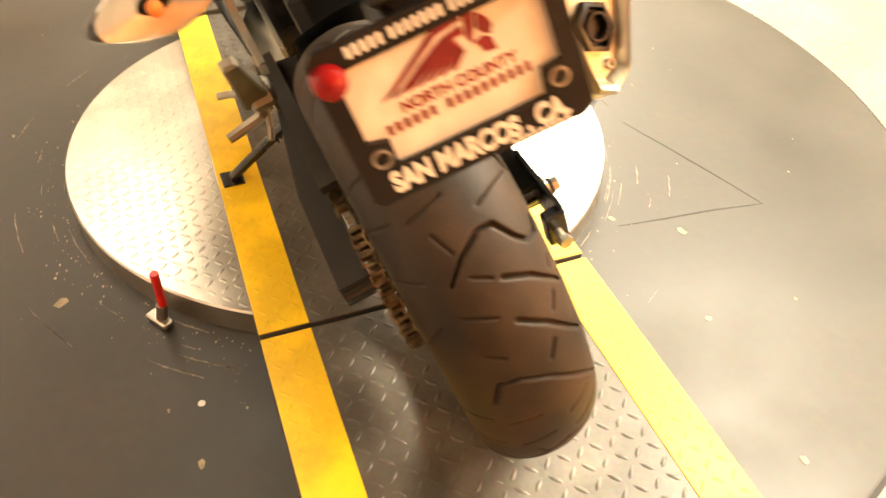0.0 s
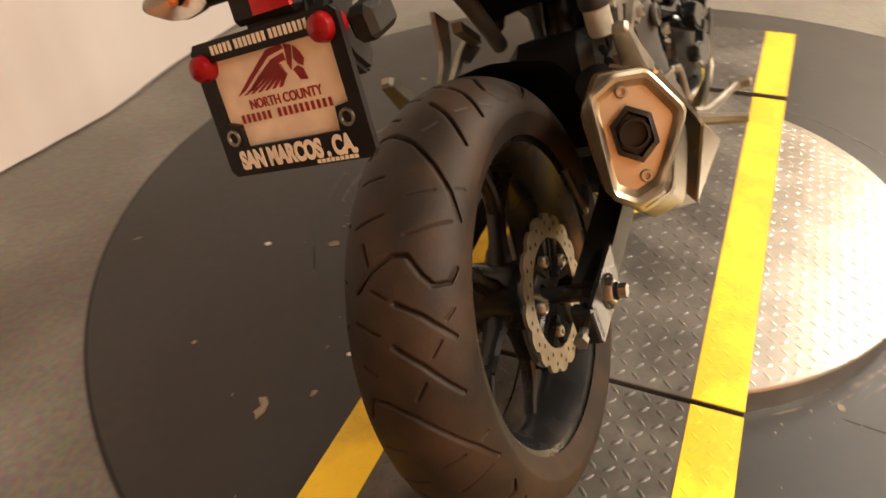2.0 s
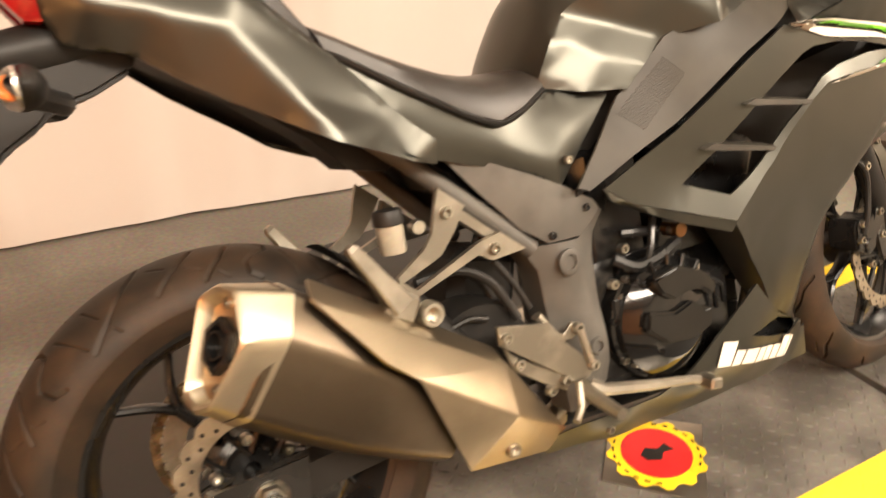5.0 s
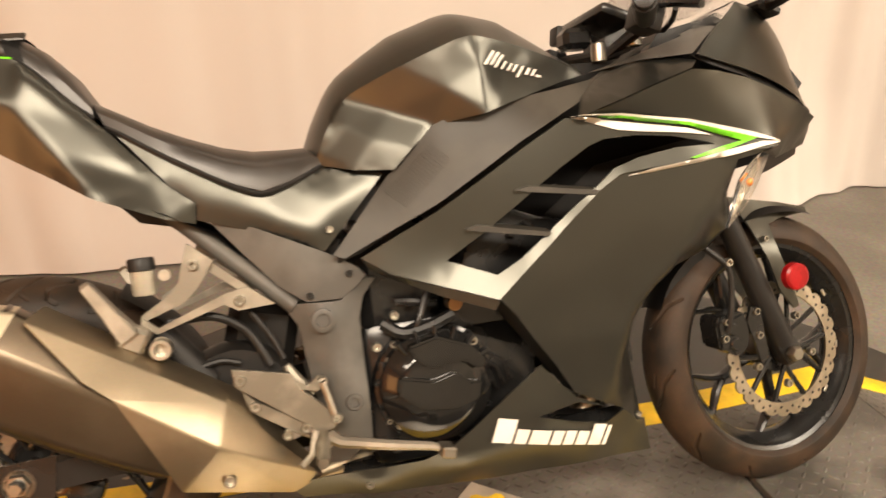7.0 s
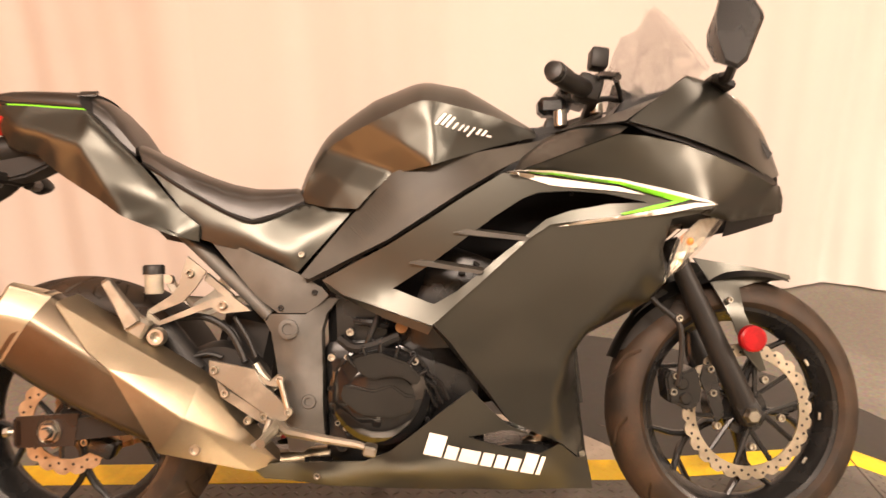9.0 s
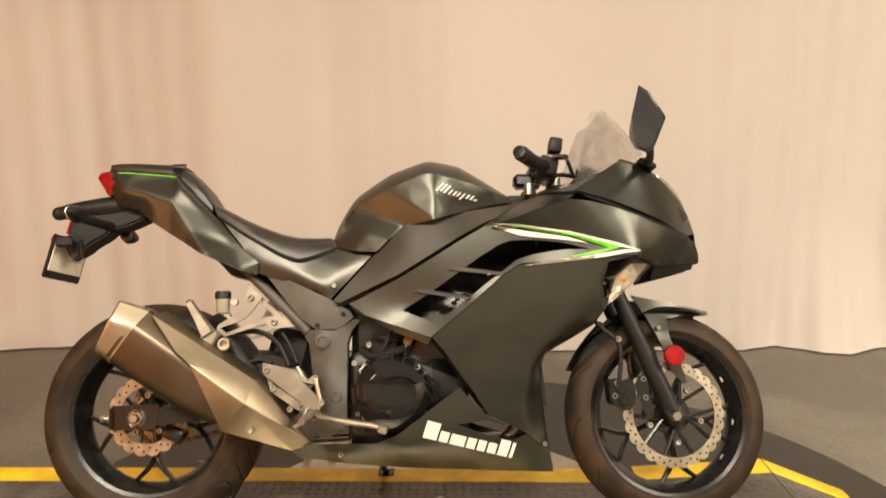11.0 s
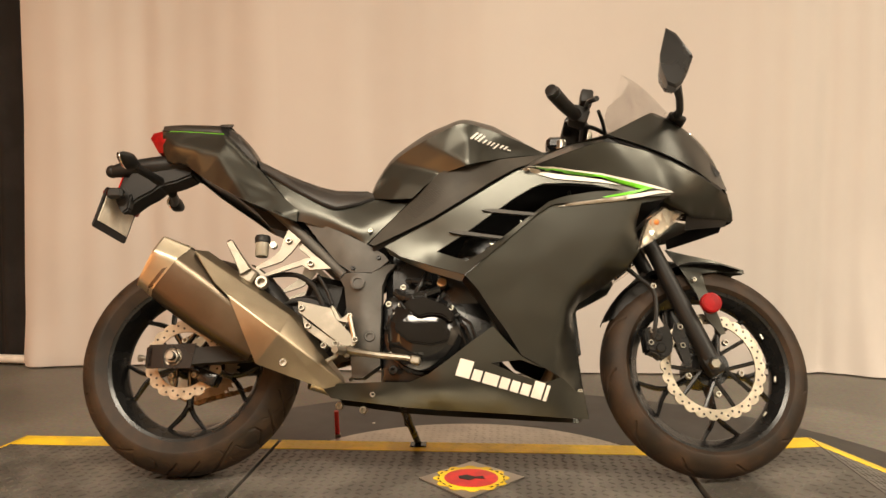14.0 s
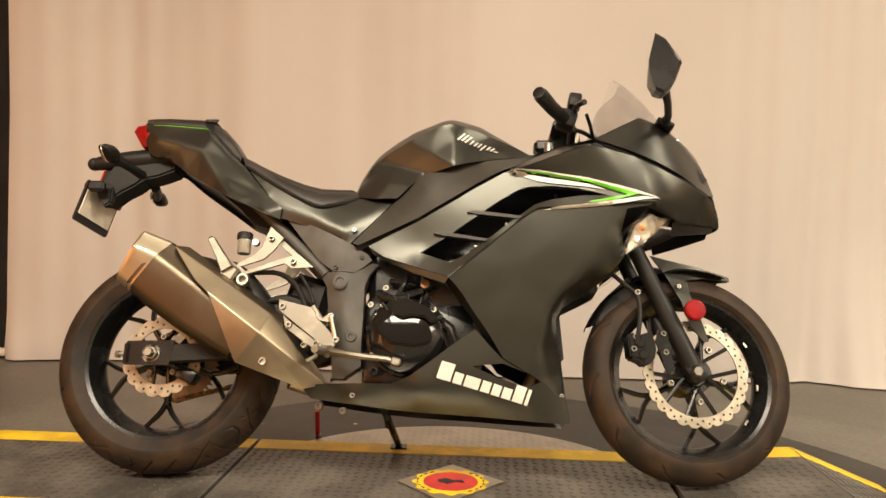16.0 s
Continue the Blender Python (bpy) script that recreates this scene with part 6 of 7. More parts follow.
# mirrors
for s in (1, -1):
    pts = [(1.277, 1.072, -0.397), (1.302, 1.055, -0.397), (1.336, 0.996, -0.397), (1.337, 0.986, -0.397), (1.305, 0.915, -0.397), (1.289, 0.902, -0.397), (1.268, 0.912, -0.397), (1.255, 0.957, -0.397), (1.256, 0.996, -0.397)]
    bm = bmesh.new()
    a = [bm.verts.new((x, s * y, z)) for x, z, y in pts]
    cxm = sum(p[0] for p in pts) / 9
    czm = sum(p[1] for p in pts) / 9
    b = [bm.verts.new((cxm + 0.9 * (x - cxm) - 0.004, s * (y - 0.006), czm + 0.9 * (z - czm))) for x, z, y in pts]
    c = [bm.verts.new((cxm + 0.9 * (x - cxm) + 0.012, s * (y + 0.085), czm + 0.6 * (z - czm))) for x, z, y in pts]
    bm.faces.new(b)
    bm.faces.new(c[::-1])
    for k in range(9):
        q = (k + 1) % 9
        bm.faces.new((b[k], a[k], a[q], b[q]))
        bm.faces.new((a[k], c[k], c[q], a[q]))
    mirror = part("mirror", bm, BLACK_METAL, bike, "black angular mirror housing", smooth=30)
    bm = bmesh.new()
    p = [(x, s * y, z) for x, z, y in [(1.312, 0.949, -0.327), (1.335, 0.944, -0.267), (1.355, 0.942, -0.197), (1.356, 0.944, -0.147)]]
    tube(bm, p, [0.012, 0.010, 0.010, 0.016], 8)
    box(bm, (0.05, 0.05, 0.018), (p[3][0], p[3][1], p[3][2] - 0.006), Matrix.Rotation(radians(25), 3, "Y"), 0.005)
    part("mirror_stalk", bm, PLASTIC, mirror)

# green and white arrow stripes
WHITE_D = material("white_vinyl", (0.75, 0.72, 0.66), 0.35, 0, 0.04, 20, 200)
for pts in ([(0.915, 0.768, -0.220), (0.998, 0.764, -0.220), (1.124, 0.744, -0.220), (1.249, 0.711, -0.219), (1.309, 0.690, -0.219), (1.263, 0.699, -0.219), (1.124, 0.739, -0.220), (0.998, 0.760, -0.220)],
            [(0.919, 0.765, -0.220), (0.974, 0.757, -0.220), (1.123, 0.730, -0.220), (1.171, 0.713, -0.220), (1.115, 0.723, -0.220), (1.033, 0.733, -0.220), (0.996, 0.739, -0.220)],
            [(1.309, 0.690, -0.219), (1.262, 0.685, -0.219), (1.217, 0.677, -0.219), (1.141, 0.669, -0.220), (1.052, 0.662, -0.220), (1.007, 0.660, -0.220), (1.052, 0.668, -0.220), (1.127, 0.675, -0.220), (1.195, 0.685, -0.220), (1.263, 0.694, -0.219)]):
    decal("white_stripe", [(x, z) for x, z, y in pts], WHITE_D, vent, "white arrow stripe", off=0.0035, step=0.006)
decal("green_stripe", [(x, z) for x, z, y in [(0.953, 0.762, -0.220), (0.998, 0.760, -0.220), (1.124, 0.739, -0.220), (1.254, 0.701, -0.219), (1.195, 0.686, -0.220), (1.130, 0.677, -0.220), (1.122, 0.679, -0.220), (1.188, 0.693, -0.220), (1.224, 0.699, -0.219), (1.123, 0.734, -0.220), (0.998, 0.757, -0.220)]], GREEN, vent, "bright green arrow stripe", off=0.0048, step=0.006)

# belly pan
belly_hole = [(0.825, 0.263, -0.172), (0.904, 0.272, -0.163), (0.963, 0.251, -0.148), (1.009, 0.233, -0.130), (0.967, 0.216, -0.135), (0.897, 0.235, -0.150)]
belly = panel("belly_pan", [(0.395, 0.208, -0.120), (0.434, 0.218, -0.130), (0.528, 0.220, -0.140), (0.620, 0.219, -0.150), (0.670, 0.238, -0.160), (0.720, 0.273, -0.170), (0.776, 0.315, -0.178), (0.834, 0.355, -0.182), (0.869, 0.315, -0.176), (0.904, 0.281, -0.164), (0.962, 0.251, -0.150), (1.013, 0.228, -0.124), (1.047, 0.197, -0.102), (1.066, 0.196, -0.092), (1.078, 0.129, -0.085), (0.987, 0.134, -0.092), (0.842, 0.144, -0.105), (0.699, 0.152, -0.110), (0.612, 0.159, -0.110), (0.498, 0.173, -0.110), (0.415, 0.184, -0.110)], PAINT, [(0.529, 0.197, -0.145), (0.698, 0.202, -0.160), (0.839, 0.250, -0.168), (0.783, 0.270, -0.172), (0.956, 0.171, -0.122), (0.855, 0.183, -0.140)], (belly_hole,), ease=1, keep=True, label="matte grey-black belly pan with white lettering")
bolts("belly_screw", [(0.525, 0.190, -0.134), (0.836, 0.337, -0.170), (1.060, 0.200, -0.083)], STEEL, belly, 0.0085, 0.004)
bm = bmesh.new()
plate(bm, [(x, z) for x, z, y in [(0.396, 0.210, 0.002), (1.066, 0.223, 0.002), (1.063, 0.156, 0.002), (0.850, 0.164, 0.002), (0.487, 0.192, 0.002)]], -0.07, 0.07)
part("sump", bm, BLACK_METAL, bike)
# maker's name as plain white blocks
a, b = [(0.751, 0.275), (0.997, 0.208)]
u = Vector((b[0] - a[0], b[1] - a[1]))
un = Vector((-u.y, u.x)).normalized()
x0 = 0.0
for k, (w, h) in enumerate(((0.155, 1.0), (0.105, 0.62), (0.165, 0.62), (0.105, 0.62), (0.10, 0.62), (0.105, 0.62), (0.12, 0.95), (0.05, 0.9))):
    p = Vector((a[0], a[1])) + u * x0
    q = p + u * (w - 0.014)
    H = 0.044
    d = -un * H
    low0, low1 = p + d - u * 0.012, q + d - u * 0.012
    decal("letter_block", [tuple(low0), tuple(low1), tuple(low1.lerp(q, h)), tuple(low0.lerp(p, h))], WHITE_D, belly, "plain white lettering block", off=0.003)
    x0 += w + 0.006
# tank badge as slanted plain bars
a, b = [(0.782, 0.866, -0.173), (0.892, 0.842, -0.163)]
u = Vector((b[0] - a[0], b[1] - a[1]))
un = Vector((-u.y, u.x)).normalized()
for u0, w, h0, h1 in ((0.0, 0.05, 0.0, 0.026), (0.09, 0.05, 0.002, 0.026), (0.18, 0.05, 0.0, 0.024), (0.30, 0.04, 0.0, 0.015), (0.41, 0.04, 0.0, 0.014), (0.50, 0.04, 0.0, 0.014), (0.61, 0.04, -0.008, 0.014), (0.72, 0.05, 0.0, 0.013), (0.82, 0.05, 0.0, 0.013), (0.91, 0.09, 0.0, 0.004)):
    p, q = Vector((a[0], a[1])) + u * u0, Vector((a[0], a[1])) + u * (u0 + w)
    decal("badge_bar", [tuple(p + un * h0 + u * h0 * 5), tuple(q + un * h0 + u * h0 * 5), tuple(q + un * h1 + u * h1 * 5), tuple(p + un * h1 + u * h1 * 5)], WHITE_D, tank, "plain white badge bar", off=0.003, step=0.008)

# ---- fork, mudguard, brake ----
for s in (1, -1):
    bm = bmesh.new()
    p = [(x, s * y, z) for x, z, y in [(1.262, 0.630, -0.070), (1.282, 0.583, -0.070), (1.359, 0.395, -0.070), (1.405, 0.283, -0.070)]]
    tube(bm, [p[0], p[1], p[2], p[3]], [0.02, 0.021, 0.0245, 0.0255], 20)
    box(bm, (0.05, 0.045, 0.06), (FRONT[0], -s * 0.083 + FRONT[1], FRONT[2] + 0.006), Matrix.Rotation(radians(-28), 3, "Y"), 0.012, 2)
    leg = part("fork_leg", bm, PLASTIC, bike, "satin black fork leg")
    if s > 0:
        bm = bmesh.new()
        lathe(bm, [(0, -0.112), (0.012, -0.112), (0.016, -0.106), (0.017, -0.096), (0, -0.096)], 6, "Y", (FRONT[0] - 0.004, 0, FRONT[2] + 0.002))
        part("axle_end", bm, STEEL, leg, "bright front axle end")
bm = bmesh.new()
prev = None
for k in range(17):
    a = radians(66 + 90 * k / 16)
    r = 0.304
    cx_, cz_ = FRONT[0], FRONT[2]
    wd = 0.062 * (0.55 + 0.45 * math.sin(math.pi * min(1, k / 16 + 0.15)))
    row = [bm.verts.new((cx_ + (r - 6.0 * y * y) * math.cos(a), y, cz_ + (r - 6.0 * y * y) * math.sin(a))) for y in [wd * j / 3 for j in range(-3, 4)]]
    if prev:
        for j in range(6):
            bm.faces.new((prev[j], row[j], row[j + 1], prev[j + 1]))
    prev = row
bmesh.ops.solidify(bm, geom=bm.faces[:], thickness=0.004)
guard = part("front_mudguard", bm, PLASTIC, bike, "satin black front mudguard with a pointed rear", smooth=40)
guard.matrix_basis = STEER
for s in (1, -1):
    bm = skin([(1.318, 0.591, -0.045), (1.358, 0.583, -0.040), (1.455, 0.566, -0.032), (1.552, 0.546, -0.009), (1.554, 0.536, -0.009), (1.458, 0.532, -0.034), (1.416, 0.523, -0.045), (1.411, 0.473, -0.070), (1.431, 0.409, -0.075), (1.450, 0.348, -0.070), (1.437, 0.345, -0.070), (1.406, 0.386, -0.070), (1.383, 0.458, -0.070), (1.354, 0.524, -0.060)], (), ease=0, step=0.03)
    thicken(bm, 0.005)
    if s < 0:
        bm.transform(FLIP)
    part("mudguard_side", bm, PAINT, guard, "grey-black mudguard side and stay", smooth=40)
    bm = skin([(1.250, 0.527, -0.040), (1.282, 0.508, -0.030), (1.256, 0.468, -0.030), (1.217, 0.434, -0.025), (1.184, 0.407, -0.015), (1.151, 0.395, 0.000), (1.164, 0.426, -0.005), (1.197, 0.478, -0.020)], (), ease=0, step=0.03)
    thicken(bm, 0.005)
    if s < 0:
        bm.transform(FLIP)
    part("mudguard_tail", bm, PLASTIC, guard, smooth=40)
bolts("mudguard_bolt", [(1.381, 0.497, -0.070)], STEEL, guard, 0.008, 0.005)
(x, z, y), = [(1.410, 0.424, -0.109)]
bm = bmesh.new()
lathe(bm, [(0, -0.126), (0.022, -0.125), (0.0265, -0.122), (0.0275, -0.114), (0.0275, -0.108), (0, -0.108)], 28, "Y", (x, 0, z))
part("side_reflector", bm, RED, bike, "round red side reflector on the fork", smooth=15)
bm = bmesh.new()
pts = [(1.233, 0.351, 0), (1.242, 0.367, 0), (1.264, 0.359, 0), (1.297, 0.370, 0), (1.307, 0.327, 0), (1.300, 0.294, 0), (1.278, 0.279, 0), (1.257, 0.296, 0), (1.238, 0.299, 0)]
plate(bm, [(x, z) for x, z, y in pts], -0.105, -0.04)
bmesh.ops.bevel(bm, geom=bm.edges[:], offset=0.005, segments=2, affect="EDGES")
caliper = part("front_caliper", bm, BLACK_METAL, bike, "black front brake caliper", smooth=40)
bm = bmesh.new()
for px_c, r in (([(1.266, 0.338, -0.097)], 0.013), ([(1.272, 0.308, -0.097)], 0.013)):
    (x, z, y), = px_c
    lathe(bm, [(0, -0.110), (r * 0.8, -0.110), (r, -0.107), (r, -0.1)], 20, "Y", (x, 0, z))
part("caliper_piston_cover", bm, BLACK_METAL, caliper)
bm = bmesh.new()
plate(bm, [(x, z) for x, z, y in [(1.316, 0.375, -0.087), (1.339, 0.360, -0.087), (1.344, 0.314, -0.087), (1.351, 0.269, -0.087), (1.334, 0.255, -0.087), (1.319, 0.307, -0.087), (1.306, 0.345, -0.087)]], -0.098, -0.09)
part("caliper_bracket", bm, BLACK_METAL, caliper)
bolts("caliper_bolt", [(1.328, 0.364, -0.097), (1.331, 0.315, -0.097), (1.247, 0.322, -0.106), (1.254, 0.354, -0.106)], STEEL, caliper, 0.0095, 0.006)
bolts("hose_bolt", [(1.263, 0.471, -0.112)], STEEL, bike, 0.010, 0.008)
bm = bmesh.new()
tube(bm, bow([(x, y, z) for x, z, y in [(1.196, 0.529, -0.098), (1.230, 0.495, -0.107), (1.262, 0.462, -0.112), (1.267, 0.415, -0.112), (1.261, 0.369, -0.112), (1.255, 0.335, -0.107)]], 4), 0.006, 8)
part("brake_hose", bm, PLASTIC, bike, "black front brake hose")

# ---- handlebar ----
for s in (1, -1):
    g = [(x, s * y, z) for x, z, y in [(0.993, 0.919, -0.352), (1.026, 0.916, -0.294), (1.078, 0.921, -0.204), (1.100, 0.920, -0.160)]]
    bm = bmesh.new()
    tube(bm, g[:3], [0.0195, 0.0185, 0.0175], 16)
    grip = part("grip", bm, PLASTIC, bike, "black rubber handlebar grip")
    bm = bmesh.new()
    d = (Vector(g[0]) - Vector(g[1])).normalized()
    tube(bm, [Vector(g[0]), Vector(g[0]) + d * 0.016, Vector(g[0]) + d * 0.017], [0.017, 0.016, 0.007], 16)
    part("bar_end", bm, BLACK_METAL, grip)
    bm = bmesh.new()
    tube(bm, [g[1], g[2], g[3], (g[3][0] + 0.02, s * 0.09, g[3][2] - 0.03)], 0.012, 10)
    box(bm, (0.05, 0.055, 0.05), (g[2][0], g[2][1], g[2][2] + 0.002), Matrix.Rotation(radians(20), 3, "Y"), 0.01, 2)
    part("switch_box", bm, PLASTIC, grip)
    bm = bmesh.new()
    lv = [(x, s * y, z) for x, z, y in [(1.106, 0.914, -0.328), (1.094, 0.929, -0.278), (1.099, 0.946, -0.198), (1.092, 0.936, -0.168)]]
    tube(bm, bow(lv, 3), 0.0075, 8)
    part("lever", bm, BLACK_METAL, grip, "black brake lever" if s > 0 else "black clutch lever")
    bm = bmesh.new()
    q = [(1.102, 0.980, -0.198)][0]
    box(bm, (0.034, 0.045, 0.04), (q[0], s * 0.2, q[1]), Matrix.Rotation(radians(8), 3, "Y"), 0.006, 2)
    part("fluid_cup", bm, PLASTIC, grip)
    for pts, r in (([(1.130, 0.934, -0.218), (1.146, 0.922, -0.178), (1.164, 0.917, -0.118)], 0.005), ([(1.085, 0.899, -0.198), (1.124, 0.913, -0.158), (1.169, 0.922, -0.098)], 0.006)):
        bm = bmesh.new()
        tube(bm, bow([(x, s * y, z) for x, z, y in pts], 4), r, 8)
        part("cable", bm, PLASTIC, grip)
bm = bmesh.new()
pts = [(1.082, 0.968, 0.002), (1.123, 0.946, 0.002)]
box(bm, (0.075, 0.19, 0.022), (pts[0][0] + 0.01, 0, pts[0][1] - 0.008), Matrix.Rotation(radians(22), 3, "Y"), 0.008, 2)
(x, z, y), = [(1.020, 0.933, 0.002)]
box(bm, (0.06, 0.05, 0.04), (x + 0.02, 0, z + 0.0), None, 0.01)
part("top_yoke", bm, BLACK_METAL, bike, "black top yoke")
for px_c in ([(1.044, 0.894, -0.088)], [(1.119, 0.918, -0.088)]):
    bm = bmesh.new()
    (x, z, y), = px_c
    lathe(bm, [(0, 0.012), (0.013, 0.012), (0.014, 0.006), (0.014, -0.02), (0, -0.02)], 14, "Z", (x, -0.09, z))
    part("fork_cap", bm, STEEL, bike, "bright fork cap")

# ---- tail lights, indicators and plate ----
for s in (1, -1):
    bm = skin([(-0.168, 0.956, -0.044), (-0.158, 0.970, -0.049), (-0.126, 0.971, -0.061), (-0.089, 0.949, -0.071), (-0.086, 0.940, -0.071), (-0.098, 0.926, -0.069), (-0.119, 0.903, -0.057), (-0.136, 0.907, -0.049)], [(-0.111, 0.930, -0.079)], ease=0, step=0.02)
    thicken(bm, 0.03)
    if s < 0:
        bm.transform(FLIP)
    part("tail_lamp", bm, RED, bike, "red wedge-shaped tail lamp")
bm = bmesh.new()
hold = [(-0.216, 0.880, 0.000), (-0.025, 0.880, 0.000), (-0.034, 0.841, 0.000), (-0.084, 0.819, 0.000), (-0.129, 0.809, 0.000), (-0.147, 0.791, 0.000), (-0.185, 0.770, 0.000), (-0.214, 0.745, 0.000), (-0.234, 0.738, 0.000), (-0.253, 0.756, 0.000), (-0.246, 0.800, 0.000), (-0.226, 0.835, 0.000)]
plate(bm, [(x, z) for x, z, y in hold], -0.035, 0.04)
bmesh.ops.bevel(bm, geom=bm.edges[:], offset=0.006, segments=2, affect="EDGES")
holder = part("plate_holder", bm, PLASTIC, bike, "black plastic number plate holder", smooth=30)
bm = bmesh.new()
plate(bm, [(x, z) for x, z, y in [(-0.258, 0.784, -0.050), (-0.228, 0.802, -0.050), (-0.203, 0.777, -0.050), (-0.206, 0.733, -0.050), (-0.223, 0.719, -0.050), (-0.241, 0.743, -0.050)]], -0.050, -0.020)
bmesh.ops.bevel(bm, geom=bm.edges[:], offset=0.005, segments=2, affect="EDGES")
part("plate_stay", bm, PLASTIC, holder, smooth=30)
bm = bmesh.new()
tube(bm, bow([(-0.278, -0.022, 0.861), (-0.246, -0.023, 0.866), (-0.166, -0.021, 0.875), (-0.086, -0.010, 0.884), (-0.012, -0.003, 0.891)], 3), [0.018 + 0.0017 * q for q in range(13)], 16)
arm = part("tail_arm", bm, PLASTIC, holder, "black tail arm above the plate", smooth=40)
bm = bmesh.new()
bmesh.ops.create_uvsphere(bm, u_segments=18, v_segments=12, radius=0.0195, matrix=Matrix.Translation((-0.281, -0.022, 0.861)))
part("end_plug", bm, PLASTIC, arm, "round black end plug")
for s in (1, -1):
    C_ = Vector((-0.160, -s * 0.178 - 0.008, 0.825))
    halves = []
    for rear in (True, False):
        bm = bmesh.new()
        bmesh.ops.create_uvsphere(bm, u_segments=20, v_segments=14, radius=1.0, matrix=Matrix.Rotation(radians(90), 4, "X"))
        bmesh.ops.bisect_plane(bm, geom=bm.verts[:] + bm.edges[:] + bm.faces[:], plane_co=(0, 0, 0), plane_no=(1, 0, 0), clear_outer=rear, clear_inner=not rear)
        for v in bm.verts:
            v.co = Vector((v.co.x * (0.022 if rear else 0.024), v.co.y * 0.050, v.co.z * 0.023))
            v.co.z *= 1.0 - 0.40 * max(0.0, -s * v.co.y / 0.050)
        bmesh.ops.holes_fill(bm, edges=[e for e in bm.edges if e.is_boundary], sides=0)
        bm.transform(Matrix.Translation(C_) @ Matrix.Rotation(radians(10), 4, "Y"))
        halves.append(bm)
    ind = part("rear_indicator", halves[1], PLASTIC, bike, "rear indicator with a clear teardrop lens on a black stalk")
    part("lens", halves[0], glass("indicator_lens", (0.98, 0.96, 0.93), 0.04, 1.2), ind, "clear lens with an amber bulb").visible_shadow = False
    bm = bmesh.new()
    lathe(bm, [(0.006, 0.0), (0.020, -0.004), (0.0215, -0.004), (0.0215, -0.001)], 20, "X", (0, 0, 0))
    bm.transform(Matrix.Translation(C_ + Vector((-0.001, 0, 0))) @ Matrix.Diagonal((1, 1.9, 1, 1)))
    part("reflector", bm, LAMP_SILVER, ind, "silver reflector")
    bm = bmesh.new()
    tube(bm, [C_ + Vector((0.006, s * 0.03, -0.004)), C_ + Vector((0.03, s * 0.08, -0.012)), C_ + Vector((0.04, s * 0.13, -0.012))], [0.015, 0.012, 0.014], 10)
    part("stalk", bm, PLASTIC, ind, "black rubber stalk")
    bm = bmesh.new()
    bmesh.ops.create_uvsphere(bm, u_segments=12, v_segments=8, radius=0.0055, matrix=Matrix.Translation(C_ + Vector((-0.008, 0, 0))))
    part("bulb", bm, material("amber_bulb", (0.7, 0.2, 0.04), 0.3), ind, "amber bulb")

# ---- number plate, in its own tilted plane ----
P0, P1 = Vector((-0.271, 0.088, 0.708)), Vector((-0.284, -0.057, 0.710))
across = (P1 - P0).normalized()
upv = Vector((0.245, 0, 1.0))
upv = (upv - across * upv.dot(across)).normalized()
outv = upv.cross(across).normalized()
if outv.x > 0:
    outv = -outv
mid = (P0 + P1) / 2
PM = Matrix((
    (across.x, upv.x, outv.x, mid.x),
    (across.y, upv.y, outv.y, mid.y),
    (across.z, upv.z, outv.z, mid.z),
    (0, 0, 0, 1)))
# in this plane: u to the right, v up, w towards the viewer; the bolt line is v = 0
PW, V0, V1 = 0.087, -0.036, 0.087
bm = bmesh.new()
plate(bm, [(-0.078, -0.014), (0.078, -0.014), (0.078, 0.073), (-0.078, 0.073)], -0.004, -0.0012, "XY", PM)
number_plate = part("number_plate", bm, material("cream_card", (0.80, 0.72, 0.60), 0.5, 0, 0.04, 30, 200), holder, "cream dealer card in a black plate frame")
bm = bmesh.new()


def frame_ring(bm, outer, inner, w0, w1):
    n = len(outer)
    vs = [[bm.verts.new(PM @ Vector((u, v, w))) for u, v in ring] for ring, w in ((outer, w0), (outer, w1), (inner, w1), (inner, w0))]
    for a in range(4):
        p, q = vs[a], vs[(a + 1) % 4]
        for k in range(n):
            bm.faces.new((p[k], p[(k + 1) % n], q[(k + 1) % n], q[k]))


outer = [(-PW, V0 + 0.006), (-PW + 0.006, V0), (PW - 0.006, V0), (PW, V0 + 0.006), (PW, V1 - 0.006), (PW - 0.006, V1), (-PW + 0.006, V1), (-PW, V1 - 0.006), (-PW, 0.03), (-PW, 0.01)]
inner = [(-0.058, -0.010), (-0.056, -0.0102), (0.056, -0.0102), (0.058, 0.010), (0.073, 0.012), (0.073, 0.0685), (-0.073, 0.0685), (-0.073, 0.040), (-0.073, 0.014), (-0.058, 0.010)]
frame_ring(bm, outer, inner, -0.001, 0.005)
part("plate_frame", bm, FRAME_BLACK, number_plate, "black plastic plate frame", smooth=20)
for u in (-0.068, 0.068):
    bm = bmesh.new()
    lathe(bm, [(0.0035, 0.001), (0.0055, 0.007), (0.0075, 0.007), (0.008, 0.004)], 16, "Z", (u, 0, 0))
    bm.transform(PM)
    part("plate_bolt", bm, STEEL, number_plate)
for u, v in ((-0.077, 0.066), (0.070, 0.072)):
    bm = bmesh.new()
    lathe(bm, [(0, 0.016), (0.007, 0.015), (0.011, 0.012), (0.0125, 0.005), (0.0125, -0.012), (0, -0.012)], 20, "Z", (u, v, 0))
    bm.transform(PM)
    part("round_reflector", bm, RED, number_plate, "small round red reflector")
CREAM = material("cream_print", (0.80, 0.74, 0.63), 0.5, 0, 0.03, 30, 200)
MAROON = material("maroon_print", (0.22, 0.012, 0.016), 0.5, 0, 0.08, 60, 300)


